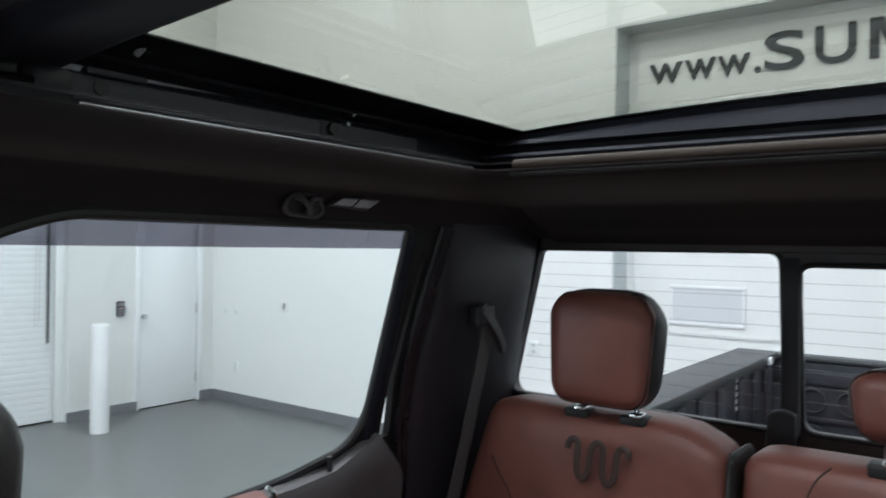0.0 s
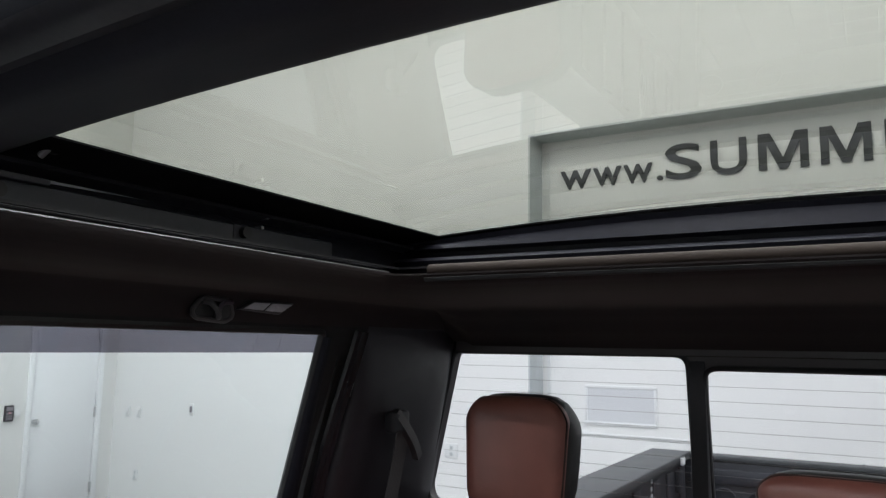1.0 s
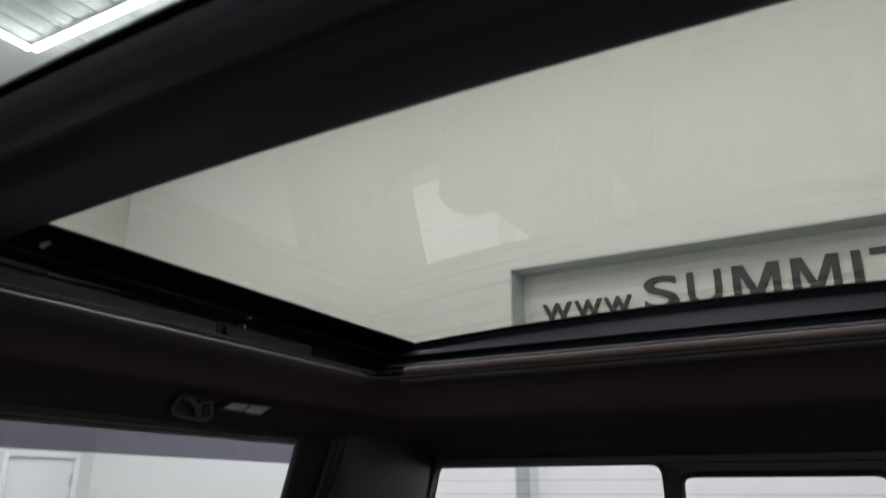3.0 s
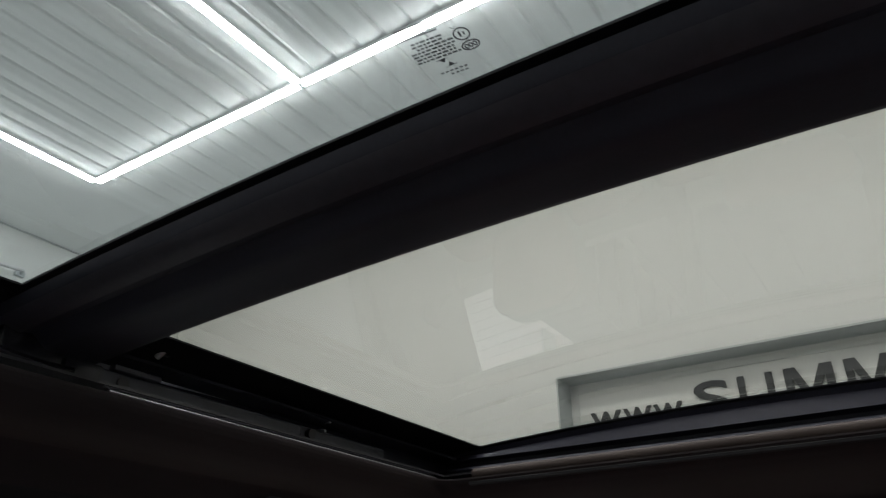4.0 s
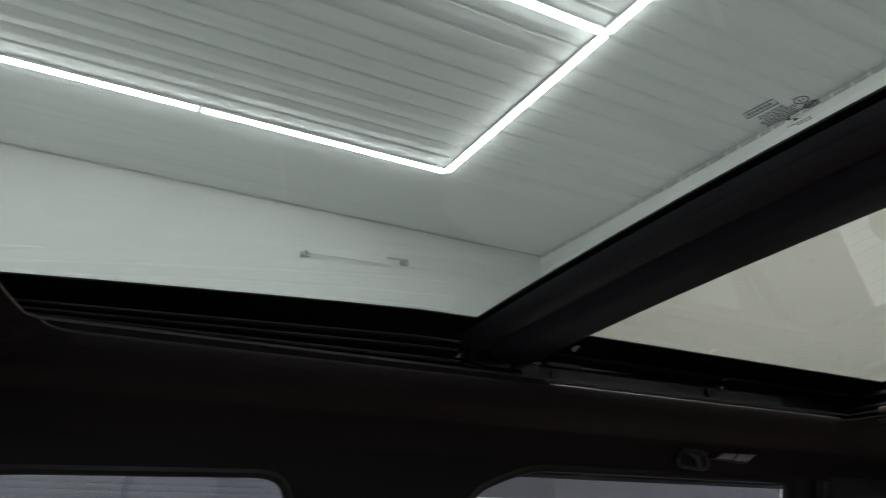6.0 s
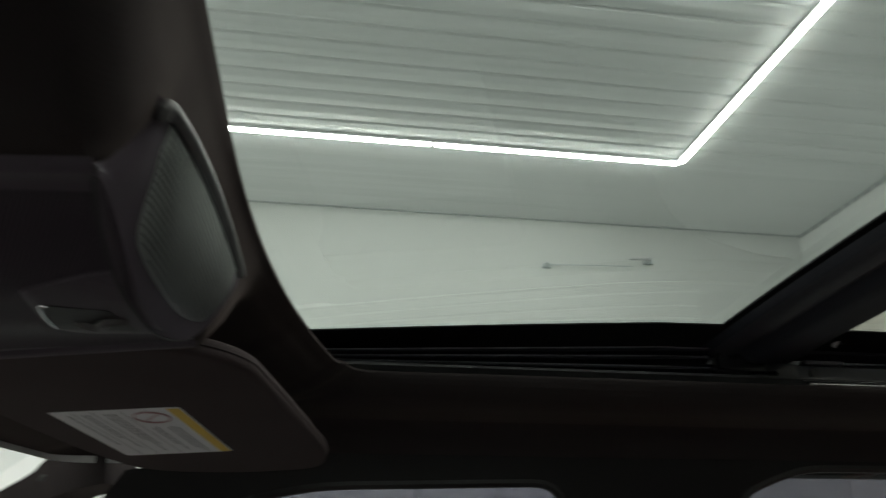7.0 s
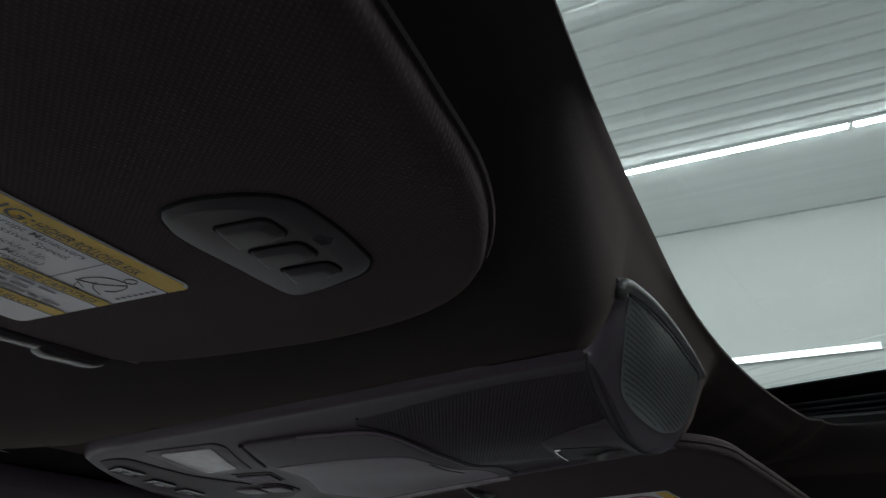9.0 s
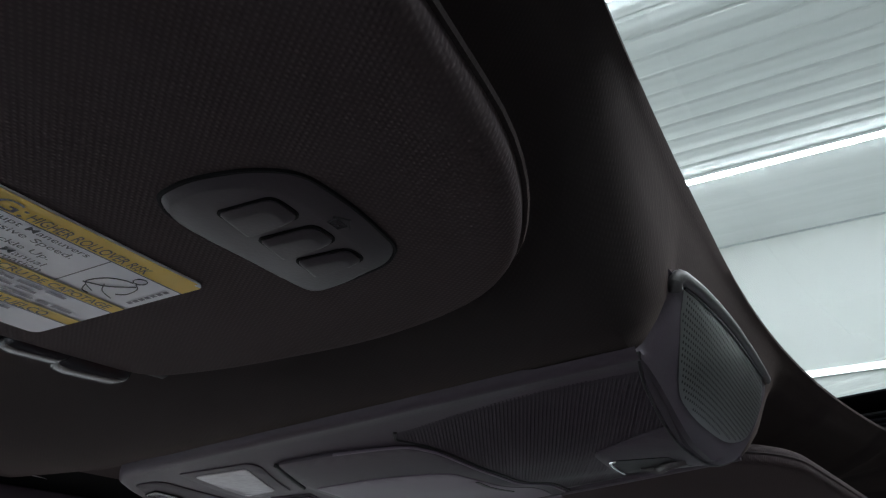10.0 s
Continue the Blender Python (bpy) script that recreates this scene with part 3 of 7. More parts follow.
part("indicator", box((HALL_X - 0.0338, -4.045, 1.03), (HALL_X - 0.0301, -4.02, 1.045), 0.001), M_RED, pad, "small red indicator")
for j in range(3):
    for k in range(3):
        part("key", box((HALL_X - 0.033, -4.06 + k * 0.022, 0.972 + j * 0.026), (HALL_X - 0.0301, -4.044 + k * 0.022, 0.99 + j * 0.026), 0.001), M_GREYINK, pad)


def wall_plate(x, z, y=HALL_B, w=0.075, h=0.115, toggle=True, label="white wall switch plate", dark=True):
    t = thing("wall_switch" if toggle else "wall_outlet", (x, y, z), label, "switch" if toggle else "outlet")
    part("plate", box((x - w / 2, y, z - h / 2), (x + w / 2, y + 0.008, z + h / 2), 0.003), M_TRIMW, t)
    if toggle:
        part("toggle", box((x - 0.016, y + 0.008, z - 0.032), (x + 0.016, y + 0.018, z + 0.032), 0.004), M_GREYINK if dark else M_TRIMW, t, "dark toggle" if dark else "")
    else:
        for dz in (-0.026, 0.026):
            part("socket", box((x - 0.014, y + 0.0082, z + dz - 0.014), (x + 0.014, y + 0.0105, z + dz + 0.014), 0.001), M_REVEAL, t)


wall_plate(5.99, 1.065, w=0.06, h=0.12, label="small white wall switch with a dark rocker")
wall_plate(6.80, 0.99, label="white wall switch plate on the white wall", dark=False)
wall_plate(6.98, 0.99, label="white wall switch plate on the white wall", dark=False)
wall_plate(6.80, 0.34, toggle=False, label="white wall outlet low on the white wall")
wall_plate(2.93, 0.90, w=0.12, toggle=False, label="white double outlet on the rear wall")

M_PANEL = surface("pale_grey_panel", (0.62, 0.64, 0.66), 0.4, vary=0.03, coarse=3, fine=60, bump=0.03)
# framed access panel in the recess, behind the truck bed
panel = thing("access_panel", (1.60, HALL_B - REC_D, 1.31), "pale grey framed panel in the white recess wall", "wall panel")
YB = HALL_B - REC_D
bm = box((1.33, YB, 1.435), (1.885, YB + 0.014, 1.46), 0.004)
box((1.33, YB, 1.16), (1.885, YB + 0.014, 1.185), 0.004, bm=bm)
box((1.33, YB, 1.1852), (1.352, YB + 0.0135, 1.4348), 0.004, bm=bm)
box((1.863, YB, 1.1852), (1.885, YB + 0.0135, 1.4348), 0.004, bm=bm)
part("frame", bm, M_TRIMW, panel)
part("pane", box((1.352, YB, 1.185), (1.863, YB + 0.008, 1.435)), M_PANEL, panel, "pale grey pane")
structure("trim_ledge", box((1.0, YB, 1.085), (1.95, YB + 0.012, 1.095)), M_TRIMW, "thin pale ledge below the wall panel", "trim")

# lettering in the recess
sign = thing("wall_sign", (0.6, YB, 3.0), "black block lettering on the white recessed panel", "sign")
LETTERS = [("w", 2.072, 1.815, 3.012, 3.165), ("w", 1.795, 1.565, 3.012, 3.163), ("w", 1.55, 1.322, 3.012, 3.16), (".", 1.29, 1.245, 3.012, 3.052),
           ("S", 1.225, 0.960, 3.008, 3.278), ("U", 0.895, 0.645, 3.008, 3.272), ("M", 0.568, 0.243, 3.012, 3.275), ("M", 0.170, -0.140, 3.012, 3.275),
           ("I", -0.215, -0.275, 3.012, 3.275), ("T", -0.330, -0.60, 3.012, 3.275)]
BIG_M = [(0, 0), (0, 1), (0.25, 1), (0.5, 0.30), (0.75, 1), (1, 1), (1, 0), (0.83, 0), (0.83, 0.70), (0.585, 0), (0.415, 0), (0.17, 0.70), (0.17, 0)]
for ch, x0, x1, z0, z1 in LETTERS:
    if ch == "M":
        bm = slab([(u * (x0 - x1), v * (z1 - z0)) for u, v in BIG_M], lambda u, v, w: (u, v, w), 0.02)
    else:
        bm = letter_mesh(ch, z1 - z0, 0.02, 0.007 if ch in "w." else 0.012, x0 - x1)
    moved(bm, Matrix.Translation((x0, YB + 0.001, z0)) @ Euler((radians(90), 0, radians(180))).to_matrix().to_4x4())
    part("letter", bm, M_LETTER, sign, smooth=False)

# wall bracket with a cable high on the side wall
rod = thing("cable_bracket", (HALL_X, -2.5, 4.8), "two small pale brackets with a thin cable on the white wall", "bracket")
for y, z in ((-3.158, 4.868), (-1.92, 4.755)):
    bm = box((HALL_X - 0.05, y - 0.05, z - 0.022), (HALL_X, y + 0.05, z + 0.028), 0.008)
    cyl((HALL_X - 0.05, y, z), (HALL_X - 0.11, y + 0.02, z + 0.02), 0.014, bm=bm)
    part("bracket", bm, M_REVEAL, rod)
part("arm", sweep(smooth_path([(HALL_X - 0.10, -3.16, 4.885), (HALL_X - 0.10, -3.02, 4.873), (HALL_X - 0.10, -2.9, 4.868)]), ring_profile(0.014)), M_LINEGREY, rod, "short grey arm")
part("cable", sweep(smooth_path([(HALL_X - 0.05, -2.95, 4.80), (HALL_X - 0.05, -2.5, 4.787), (HALL_X - 0.05, -1.95, 4.765)]), ring_profile(0.006)), M_REVEAL, rod)


# light tubes
def light_tube(a, b, group, label, r=0.036, back=(0, 0, 1), material=None):
    """A lit half-round diffuser in a shallow white channel that is fixed to the surface behind it."""
    a, b, back = Vector(a), Vector(b), Vector(back)
    t = thing("light_tube", (a + b) / 2, label, "light tube", group)
    d = (b - a).normalized()
    side = d.cross(back)
    bm = bmesh.new()
    rows = []
    for p in (a + d * 0.030, b - d * 0.030):
        rows.append([bm.verts.new(p + side * r * math.cos(k * math.pi / 10) - back * r * 0.55 * math.sin(k * math.pi / 10)) for k in range(11)])
    for k in range(10):
        bm.faces.new((rows[0][k], rows[0][k + 1], rows[1][k + 1], rows[1][k]))
    for r_ in rows:
        bm.faces.new(r_)
    part("diffuser", bm, material or M_TUBE, t, "glowing white diffuser")
    bm = bmesh.new()
    rows = []
    for p in (a + d * 0.012, b - d * 0.012):
        rows.append([bm.verts.new(p + side * u + back * v) for u, v in ((-r * 1.06, 0.0005), (r * 1.06, 0.0005), (r * 1.06, 0.03), (-r * 1.06, 0.03))])
    for k in range(4):
        bm.faces.new((rows[0][k], rows[0][(k + 1) % 4], rows[1][(k + 1) % 4], rows[1][k]))
    for r_ in rows:
        bm.faces.new(r_)
    part("channel", bm, M_WHITEPL, t, "white channel", smooth=False)
    return t


LZ = HALL_H - 0.034
GX = [5.68 - 2.525 * k for k in range(4)]
GY = [-2.889 + 2.512 * k for k in range(3)]
LAB = "glowing white light tube fixed under the ribbed ceiling"
for gx in GX:
    for y0, y1 in zip(GY, GY[1:]):
        light_tube((gx, y0, LZ), (gx, y1, LZ), "ceiling light tubes", LAB)
for gy in (GY[0], GY[-1]):
    for x0, x1 in zip(GX, GX[1:]):
        light_tube((x0, gy, LZ), (x1, gy, LZ), "ceiling light tubes", LAB)
for k in range(3):
    y0 = -2.889 + 2.512 * k - 0.01
    light_tube((HALL_X - 0.03, y0, 3.84), (HALL_X - 0.03, min(y0 + 2.512, HALL_F), 3.84), "wall light tubes",
               "glowing white light tube fixed along the side wall", 0.032, (1, 0, 0), M_TUBE_WALL)
light_tube((HALL_X - 0.05, HALL_F - 0.03, 2.30), (4.25, HALL_F - 0.03, 2.30), "wall light tubes", "glowing white light tube fixed along the front wall", 0.06, (0, 1, 0), M_TUBE_FRONT)

# tilted wooden board on the front wall
A = Vector((-0.432, 0.523, 1.628)) + 7.0 * Vector((0.8825, 0.4591, 0.1023))
U = Vector((0.957, -0.291, 0.0))
V = Vector((0.249, 0.806, -0.537)).normalized()
N = U.cross(V).normalized()
board = thing("wooden_board", A + V * 0.3 + U * 0.5, "tilted oak board with dark bars on the white wall", "board")
bm = slab([(0, 0), (1.16, 0), (1.16, 0.62), (0, 0.62)], lambda u, v, w: A + U * u + V * v + N * (w - 0.02), 0.03, 0.003)
part("panel", bm, M_WOOD, board)
for u, v, w in ((0.2, 0.06, 0.24), (0.12, 0.16, 0.16), (0.3, 0.2, 0.1), (0.55, 0.18, 0.22), (0.72, 0.08, 0.16), (0.8, 0.26, 0.2), (0.1, 0.3, 0.22), (0.45, 0.34, 0.2), (0.7, 0.42, 0.24), (0.2, 0.46, 0.3)):
    bm = slab(rounded_poly([(u, v), (u + w, v + 0.012), (u + w, v + 0.045), (u, v + 0.035)], 0.012), lambda a, b, w: A + U * a + V * b + N * (0.0105 + w), 0.004)
    part("dark_bar", bm, M_INK, board, "dark printed bar")
    bm = slab(rounded_poly([(u, v), (u + w, v + 0.012), (u + w, v + 0.045), (u, v + 0.035)], 0.012), lambda a, b, w: A + U * a + V * b - N * (0.0205 + w), 0.004)
    part("dark_bar", bm, M_INK, board, "dark printed bar")
for u in (0.25, 0.9):
    p = A + U * u + V * 0.3
    part("strut", cyl(p, (p.x, HALL_F, p.z), 0.012), M_STEEL, board)


# ---- the truck: cab shell and roof ----
truck = thing("pickup_truck", (0, 0, FZ), "pickup truck with a twin-panel glass roof, body set white for bounced light", "pickup truck")


def crown(x, z=1.945, rise=0.02, y=0.0):
    """Height of the bowed roof: highest along the middle, falling towards the front."""
    return z + rise * (1 - (x / 0.59) ** 2) - (0.052 * y + 0.022 * y * y if y > 0 else 0.0)


def side_x(z):
    return 0.755 + (1.755 - z) * 0.25


def rear_y(z):
    return -1.405 - (1.715 - z) * 0.12


def front_edge(x):
    return 0.5738 - 0.052 * (max(0.0, x) / 0.45) ** 2 - 0.02 * (max(0.0, -x - 0.08) / 0.4) ** 2


def ease(t):
    t = max(0.0, min(1.0, t))
    return t * t * (3 - 2 * t)


HEADER = [(0.0, 1.078), (0.30, 1.066), (0.35, 1.057), (0.42, 1.047), (0.455, 1.038), (0.474, 1.012), (0.478, 0.97), (0.488, 0.925), (0.56, 0.911), (0.72, 0.887), (0.80, 0.885)]


def header_y(x):
    """Front edge of the headliner: on the passenger side it steps back, shaped to fit the camera's view."""
    if x <= 0.0:
        return screen_y(x) + 0.028 * ease((x + 0.3) / 0.3)
    for (x0, y0), (x1, y1) in zip(HEADER, HEADER[1:]):
        if x <= x1:
            return y0 + (y1 - y0) * (x - x0) / (x1 - x0)
    return HEADER[-1][1]


def screen_y(x):
    """Upper edge of the windscreen."""
    return 1.05 - 0.06 * (abs(x) / 0.5) ** 2 if abs(x) < 0.5 else 0.99 - 0.5 * (abs(x) - 0.5) - 0.2 * (abs(x) - 0.5) ** 2


def ring_points(hx, rear, front, r, n=16, c=6):
    """Points round a rounded rectangle: right side forward, front leftward, left side back, rear rightward; with the share of side, front and rear."""
    out = []

    def arc(cx, cy, a0, w0, w1):
        for k in range(c + 1):
            t = k / c
            a = radians(a0 + 90 * t)
            out.append((cx + r * math.cos(a), cy + r * math.sin(a), [p * (1 - t) + q * t for p, q in zip(w0, w1)]))

    S, F, R = (1, 0, 0), (0, 1, 0), (0, 0, 1)
    for k in range(n):
        out.append((hx, rear + r + (front(hx) - rear - 2 * r) * k / n, S))
    arc(hx - r, front(hx) - r, 0, S, F)
    for k in range(1, n):
        x = (hx - r) * (1 - 2 * k / n)
        out.append((x, front(x), F))
    arc(-hx + r, front(hx) - r, 90, F, S)
    for k in range(1, n):
        out.append((-hx, front(hx) - r + (rear - front(hx) + 2 * r) * k / n, S))
    arc(-hx + r, rear + r, 180, S, R)
    for k in range(1, n):
        out.append((-hx + r + 2 * (hx - r) * k / n, rear, R))
    arc(hx - r, rear + r, 270, R, S)
    return out[:-1] if (Vector(out[-1][:2]) - Vector(out[0][:2])).length < 1e-6 else out


def profile_z(s, table):
    for (s0, z0), (s1, z1) in zip(table, table[1:]):
        if s <= s1:
            t = (s - s0) / (s1 - s0)
            t = t * t * (3 - 2 * t) * 0.5 + t * 0.5
            return z0 + (z1 - z0) * t
    return table[-1][1]


SIDE = [(0, 1.858), (0.02, 1.852), (0.05, 1.8455), (0.10, 1.8385), (0.16, 1.8325), (0.24, 1.8275), (0.34, 1.8240), (0.45, 1.8222), (0.54, 1.8205), (0.62, 1.8190), (0.76, 1.8165), (0.85, 1.806), (1, 1.764)]
FRONT = [(0, 1.858), (0.02, 1.852), (0.06, 1.840), (0.12, 1.828), (0.2, 1.816), (0.45, 1.796), (0.7, 1.780), (1, 1.762)]
REAR = [(0, 1.858), (0.015, 1.850), (0.05, 1.8425), (0.10, 1.8360), (0.16, 1.8310), (0.24, 1.8270), (0.34, 1.8240), (0.42, 1.8222), (0.49, 1.8205), (0.56, 1.8190), (0.64, 1.815), (0.72, 1.797), (0.85, 1.764), (1, 1.722)]
STEPS = (0, 0.006, 0.012, 0.02, 0.03, 0.04, 0.05, 0.065, 0.08, 0.1, 0.13, 0.16, 0.2, 0.28, 0.36, 0.44, 0.48, 0.52, 0.56, 0.6, 0.63, 0.66, 0.69, 0.72, 0.76, 0.80, 0.84, 0.88, 0.92, 0.96, 1)
inner = ring_points(0.600, -0.905, front_edge, 0.040, 84)
outer = ring_points(0.757, -1.408, header_y, 0.05, 84)


def edge_rise(y):
    """How far the console's long edges lie above its middle."""
    return max(0.0, 0.02 * (0.96 - y) / 0.36)


def con_z(x, y):
    """Height of the console's lower face, hollowed up towards both long edges."""
    if x > 0.018:
        return 1.742 + 0.087 * max(0.0, 0.868 - y) * ease((x - 0.020) / 0.11)
    return 1.742 + edge_rise(y) * ease((-0.010 - x) / 0.1)


def console_dip(x, y, z):
    """The cloth sinks towards the overhead console."""
    fe = front_edge(x)
    if y <= fe:
        return z
    t = ease((0.255 - abs(x - 0.018)) / 0.115) * ease((y - fe) / (0.016 + 0.010 * ease((x + 0.05) / 0.15)))
    inside = ease((0.122 - abs(x - 0.018)) / 0.02)
    s = max(0.0, min(1.0, (y - 0.578 - 0.008 * inside) / 0.027))
    low = 1.815 - (0.049 - 0.02 * inside) * s ** 0.65
    if s >= 1:
        low = 1.742 + edge_rise(y) + 0.004 + 0.012 * inside + 0.05 * max(0.0, y - 0.97)
    return z + (min(z, low) - z) * t


bm = bmesh.new()
rings = [[bm.verts.new((p[0] + (q[0] - p[0]) * 0.2, p[1] + (q[1] - p[1]) * 0.1, 1.8625)) for p, q in zip(inner, outer)],
         [bm.verts.new((p[0], p[1], 1.861)) for p in inner]]
for s in STEPS:
    row = []
    for p, q in zip(inner, outer):
        w = p[2]
        z = w[0] * profile_z(s, SIDE) + w[1] * profile_z(s, FRONT) + w[2] * profile_z(s, REAR)
        x, y = p[0] + (q[0] - p[0]) * s, p[1] + (q[1] - p[1]) * s
        row.append(bm.verts.new((x, y, console_dip(x, y, z))))
    rings.append(row)
n = len(inner)
for r, t in zip(rings, rings[1:]):
    for k in range(n):
        bm.faces.new((r[k], r[(k + 1) % n], t[(k + 1) % n], t[k]))
headliner = part("headliner", bm, M_HEAD, truck, "dark charcoal cloth headliner round the roof opening")

# outer roof skin round the glass
bm = bmesh.new()
a = ring_points(0.70, -1.10, lambda x: 0.80, 0.05)
b = ring_points(0.775, -1.45, lambda x: header_y(x) - 0.004, 0.06)
rows = []
for s, z in ((0, 1.945), (0.01, 1.958), (0.3, 1.962), (0.7, 1.945), (0.9, 1.90), (1.0, 1.83), (1.0, 1.775)):
    rows.append([bm.verts.new((p[0] + (q[0] - p[0]) * s, p[1] + (q[1] - p[1]) * s, z - 0.05 * max(0.0, p[1]) * (1 - 0.5 * s))) for p, q in zip(a, b)])
for r, t in zip(rows, rows[1:]):
    for k in range(len(a)):
        bm.faces.new((r[k], r[(k + 1) % len(a)], t[(k + 1) % len(a)], t[k]))
part("roof_skin", bm, M_PAINT, truck, "roof skin in the body's bounce white")

# well of the roof opening


def well_wall(x0, x1, y0, y1):
    bm = box((x0, y0, 1.872), (x1, y1, 1.94))
    for v in bm.verts:
        if v.co.z > 1.9:
            v.co.z = crown(0.67, y=v.co.y) - 0.003
    return bm


well = part("roof_well", well_wall(0.672, 0.70, -1.10, 0.80), M_DARKSTEP, truck, "black frame of the roof opening")
part("well_side", well_wall(-0.70, -0.672, -1.10, 0.80), M_DARKSTEP, well)
part("well_rear", box((-0.672, -1.10, 1.872), (0.672, -1.072, 1.944)), M_DARKSTEP, well)
part("well_front", well_wall(-0.672, 0.672, 0.772, 0.80), M_DARKSTEP, well)
for lo, hi in (((0.612, -1.072, 1.8725), (0.672, 0.772, 1.876)), ((-0.672, -1.072, 1.8725), (-0.612, 0.772, 1.876)),
               ((-0.612, -1.072, 1.8725), (0.612, -0.93, 1.876)), ((-0.612, 0.60, 1.8725), (0.612, 0.772, 1.876))):
    part("well_tray", box(lo, hi), M_RUBBER, well)


def extrude_y(x_z, y0, y1, sx=1, fall=0.0):
    bm = bmesh.new()
    rows = [[bm.verts.new((sx * x, y, z - max(0.0, y) * fall)) for x, z in x_z] for y in (y0, y1)]
    m = len(x_z)
    for k in range(m):
        bm.faces.new((rows[0][k], rows[0][(k + 1) % m], rows[1][(k + 1) % m], rows[1][k]))
    bm.faces.new(rows[0])
    bm.faces.new(rows[1])
    return bm


for sx in (1, -1):
    # front rails: three stepped ridges beside the front glass
    part("guide_rail", extrude_y([(0.672, 1.930), (0.648, 1.927), (0.646, 1.9215), (0.664, 1.9185), (0.664, 1.9165), (0.672, 1.9165)], -0.075, 0.765, sx, 0.045), M_RAIL, well)
    part("guide_rail", extrude_y([(0.672, 1.915), (0.652, 1.913), (0.650, 1.909), (0.666, 1.905), (0.672, 1.905)], -0.075, 0.765, sx, 0.034), M_RAIL, well)
    part("guide_rail", extrude_y([(0.672, 1.899), (0.648, 1.896), (0.646, 1.891), (0.662, 1.888), (0.672, 1.888)], -0.075, 0.765, sx, 0.014), M_RAIL, well)
    part("guide_rail", extrude_y([(0.660, 1.8835), (0.634, 1.881), (0.632, 1.876), (0.660, 1.876)], -0.075, 0.765, sx), M_RAIL, well)
    # highlights of the rails, laid on as thin bright lines
    for x, z, fall in ((0.6465, 1.9242, 0.045), (0.6505, 1.9115, 0.034), (0.6465, 1.8940, 0.014), (0.6325, 1.8790, 0.0)):
        part("rail_glint", sweep([(sx * x, y, z - max(0.0, y) * fall) for y in (-0.07, 0.0, 0.76)], ring_profile(0.0011, 6)), M_RAILGLINT, well, "thin bright line for the rail's highlight")
    # rear rails: a broad grey cover with a thin ridge above
    part("rail_cover", extrude_y([(0.672, 1.908), (0.660, 1.907), (0.655, 1.904), (0.655, 1.884), (0.660, 1.880), (0.672, 1.880)], -0.575, -0.20, sx), M_COVER, well, "grey rail cover")
    part("rail_cover", extrude_y([(0.672, 1.910), (0.664, 1.909), (0.659, 1.906), (0.659, 1.882), (0.664, 1.879), (0.672, 1.879)], -0.80, -0.58, sx), M_COVER, well, "grey rail cover")
    part("guide_rail", extrude_y([(0.672, 1.928), (0.640, 1.926), (0.638, 1.921), (0.660, 1.917), (0.672, 1.917)], -1.05, -0.20, sx), M_RAIL, well)
    part("slider_block", box((sx * 0.672, -0.16, 1.876), (sx * 0.640, -0.085, 1.922), 0.004), M_GLOSSBLACK, well)
    part("slider_block", box((sx * 0.672, -0.215, 1.876), (sx * 0.644, -0.165, 1.905), 0.004), M_RAIL, well)
    part("slider_arm", sweep(smooth_path([(sx * 0.636, -0.07, 1.888), (sx * 0.632, -0.12, 1.882), (sx * 0.636, -0.17, 1.884)]), ring_profile(0.006)), M_GLOSSBLACK, well)
    part("clip", box((sx * 0.66, -0.30, 1.905), (sx * 0.645, -0.23, 1.912), 0.002), M_GREASE, well)
    part("bolt", cyl((sx * 0.672, -0.598, 1.896), (sx * 0.650, -0.598, 1.896), 0.0085, segs=10), M_RUBBER, well)
    part("bolt", cyl((sx * 0.672, -0.628, 1.921), (sx * 0.640, -0.628, 1.921), 0.003, segs=8), M_STEEL, well)
    part("bolt", cyl((sx * 0.672, -0.628, 1.907), (sx * 0.650, -0.628, 1.907), 0.003, segs=8), M_STEEL, well)
    # thin bright edge along the cloth
    part("edge_trim", sweep([(sx * 0.6025, y, 1.8625) for y in (-0.885, -0.6, -0.35, -0.20)], ring_profile(0.0024, 6)), M_ALU, headliner, "thin bright metal edge")
    part("edge_trim", sweep([(sx * 0.614, y, 1.8705) for y in (-0.885, -0.6, -0.35, -0.20)], ring_profile(0.0016, 6)), M_RAIL, headliner, "thin dark metal edge")
    part("bolt", cyl((sx * 0.672, -0.250, 1.893), (sx * 0.652, -0.250, 1.893), 0.0085, segs=10), M_RUBBER, well)
    part("fitting", box((sx * 0.655, -0.305, 1.940), (sx * 0.638, -0.280, 1.950), 0.003), M_GREASE, well, "small grey clip at the beam end")
    part("fitting", cyl((sx * 0.645, -0.285, 1.935), (sx * 0.632, -0.290, 1.947), 0.004, segs=8), M_STEEL, well)


def glass_skin(y0, y1, hx, dz=0.0, nx=20):
    """One clear sheet."""
    bm = bmesh.new()
    rows = [[bm.verts.new((-hx + 2 * hx * k / nx, y, crown(-hx + 2 * hx * k / nx, y=y) + dz)) for k in range(nx + 1)] for y in [y0 + (y1 - y0) * j / 8 for j in range(9)]]
    for r, t in zip(rows, rows[1:]):
        for k in range(nx):
            bm.faces.new((r[k], r[k + 1], t[k + 1], t[k]))
    return bm


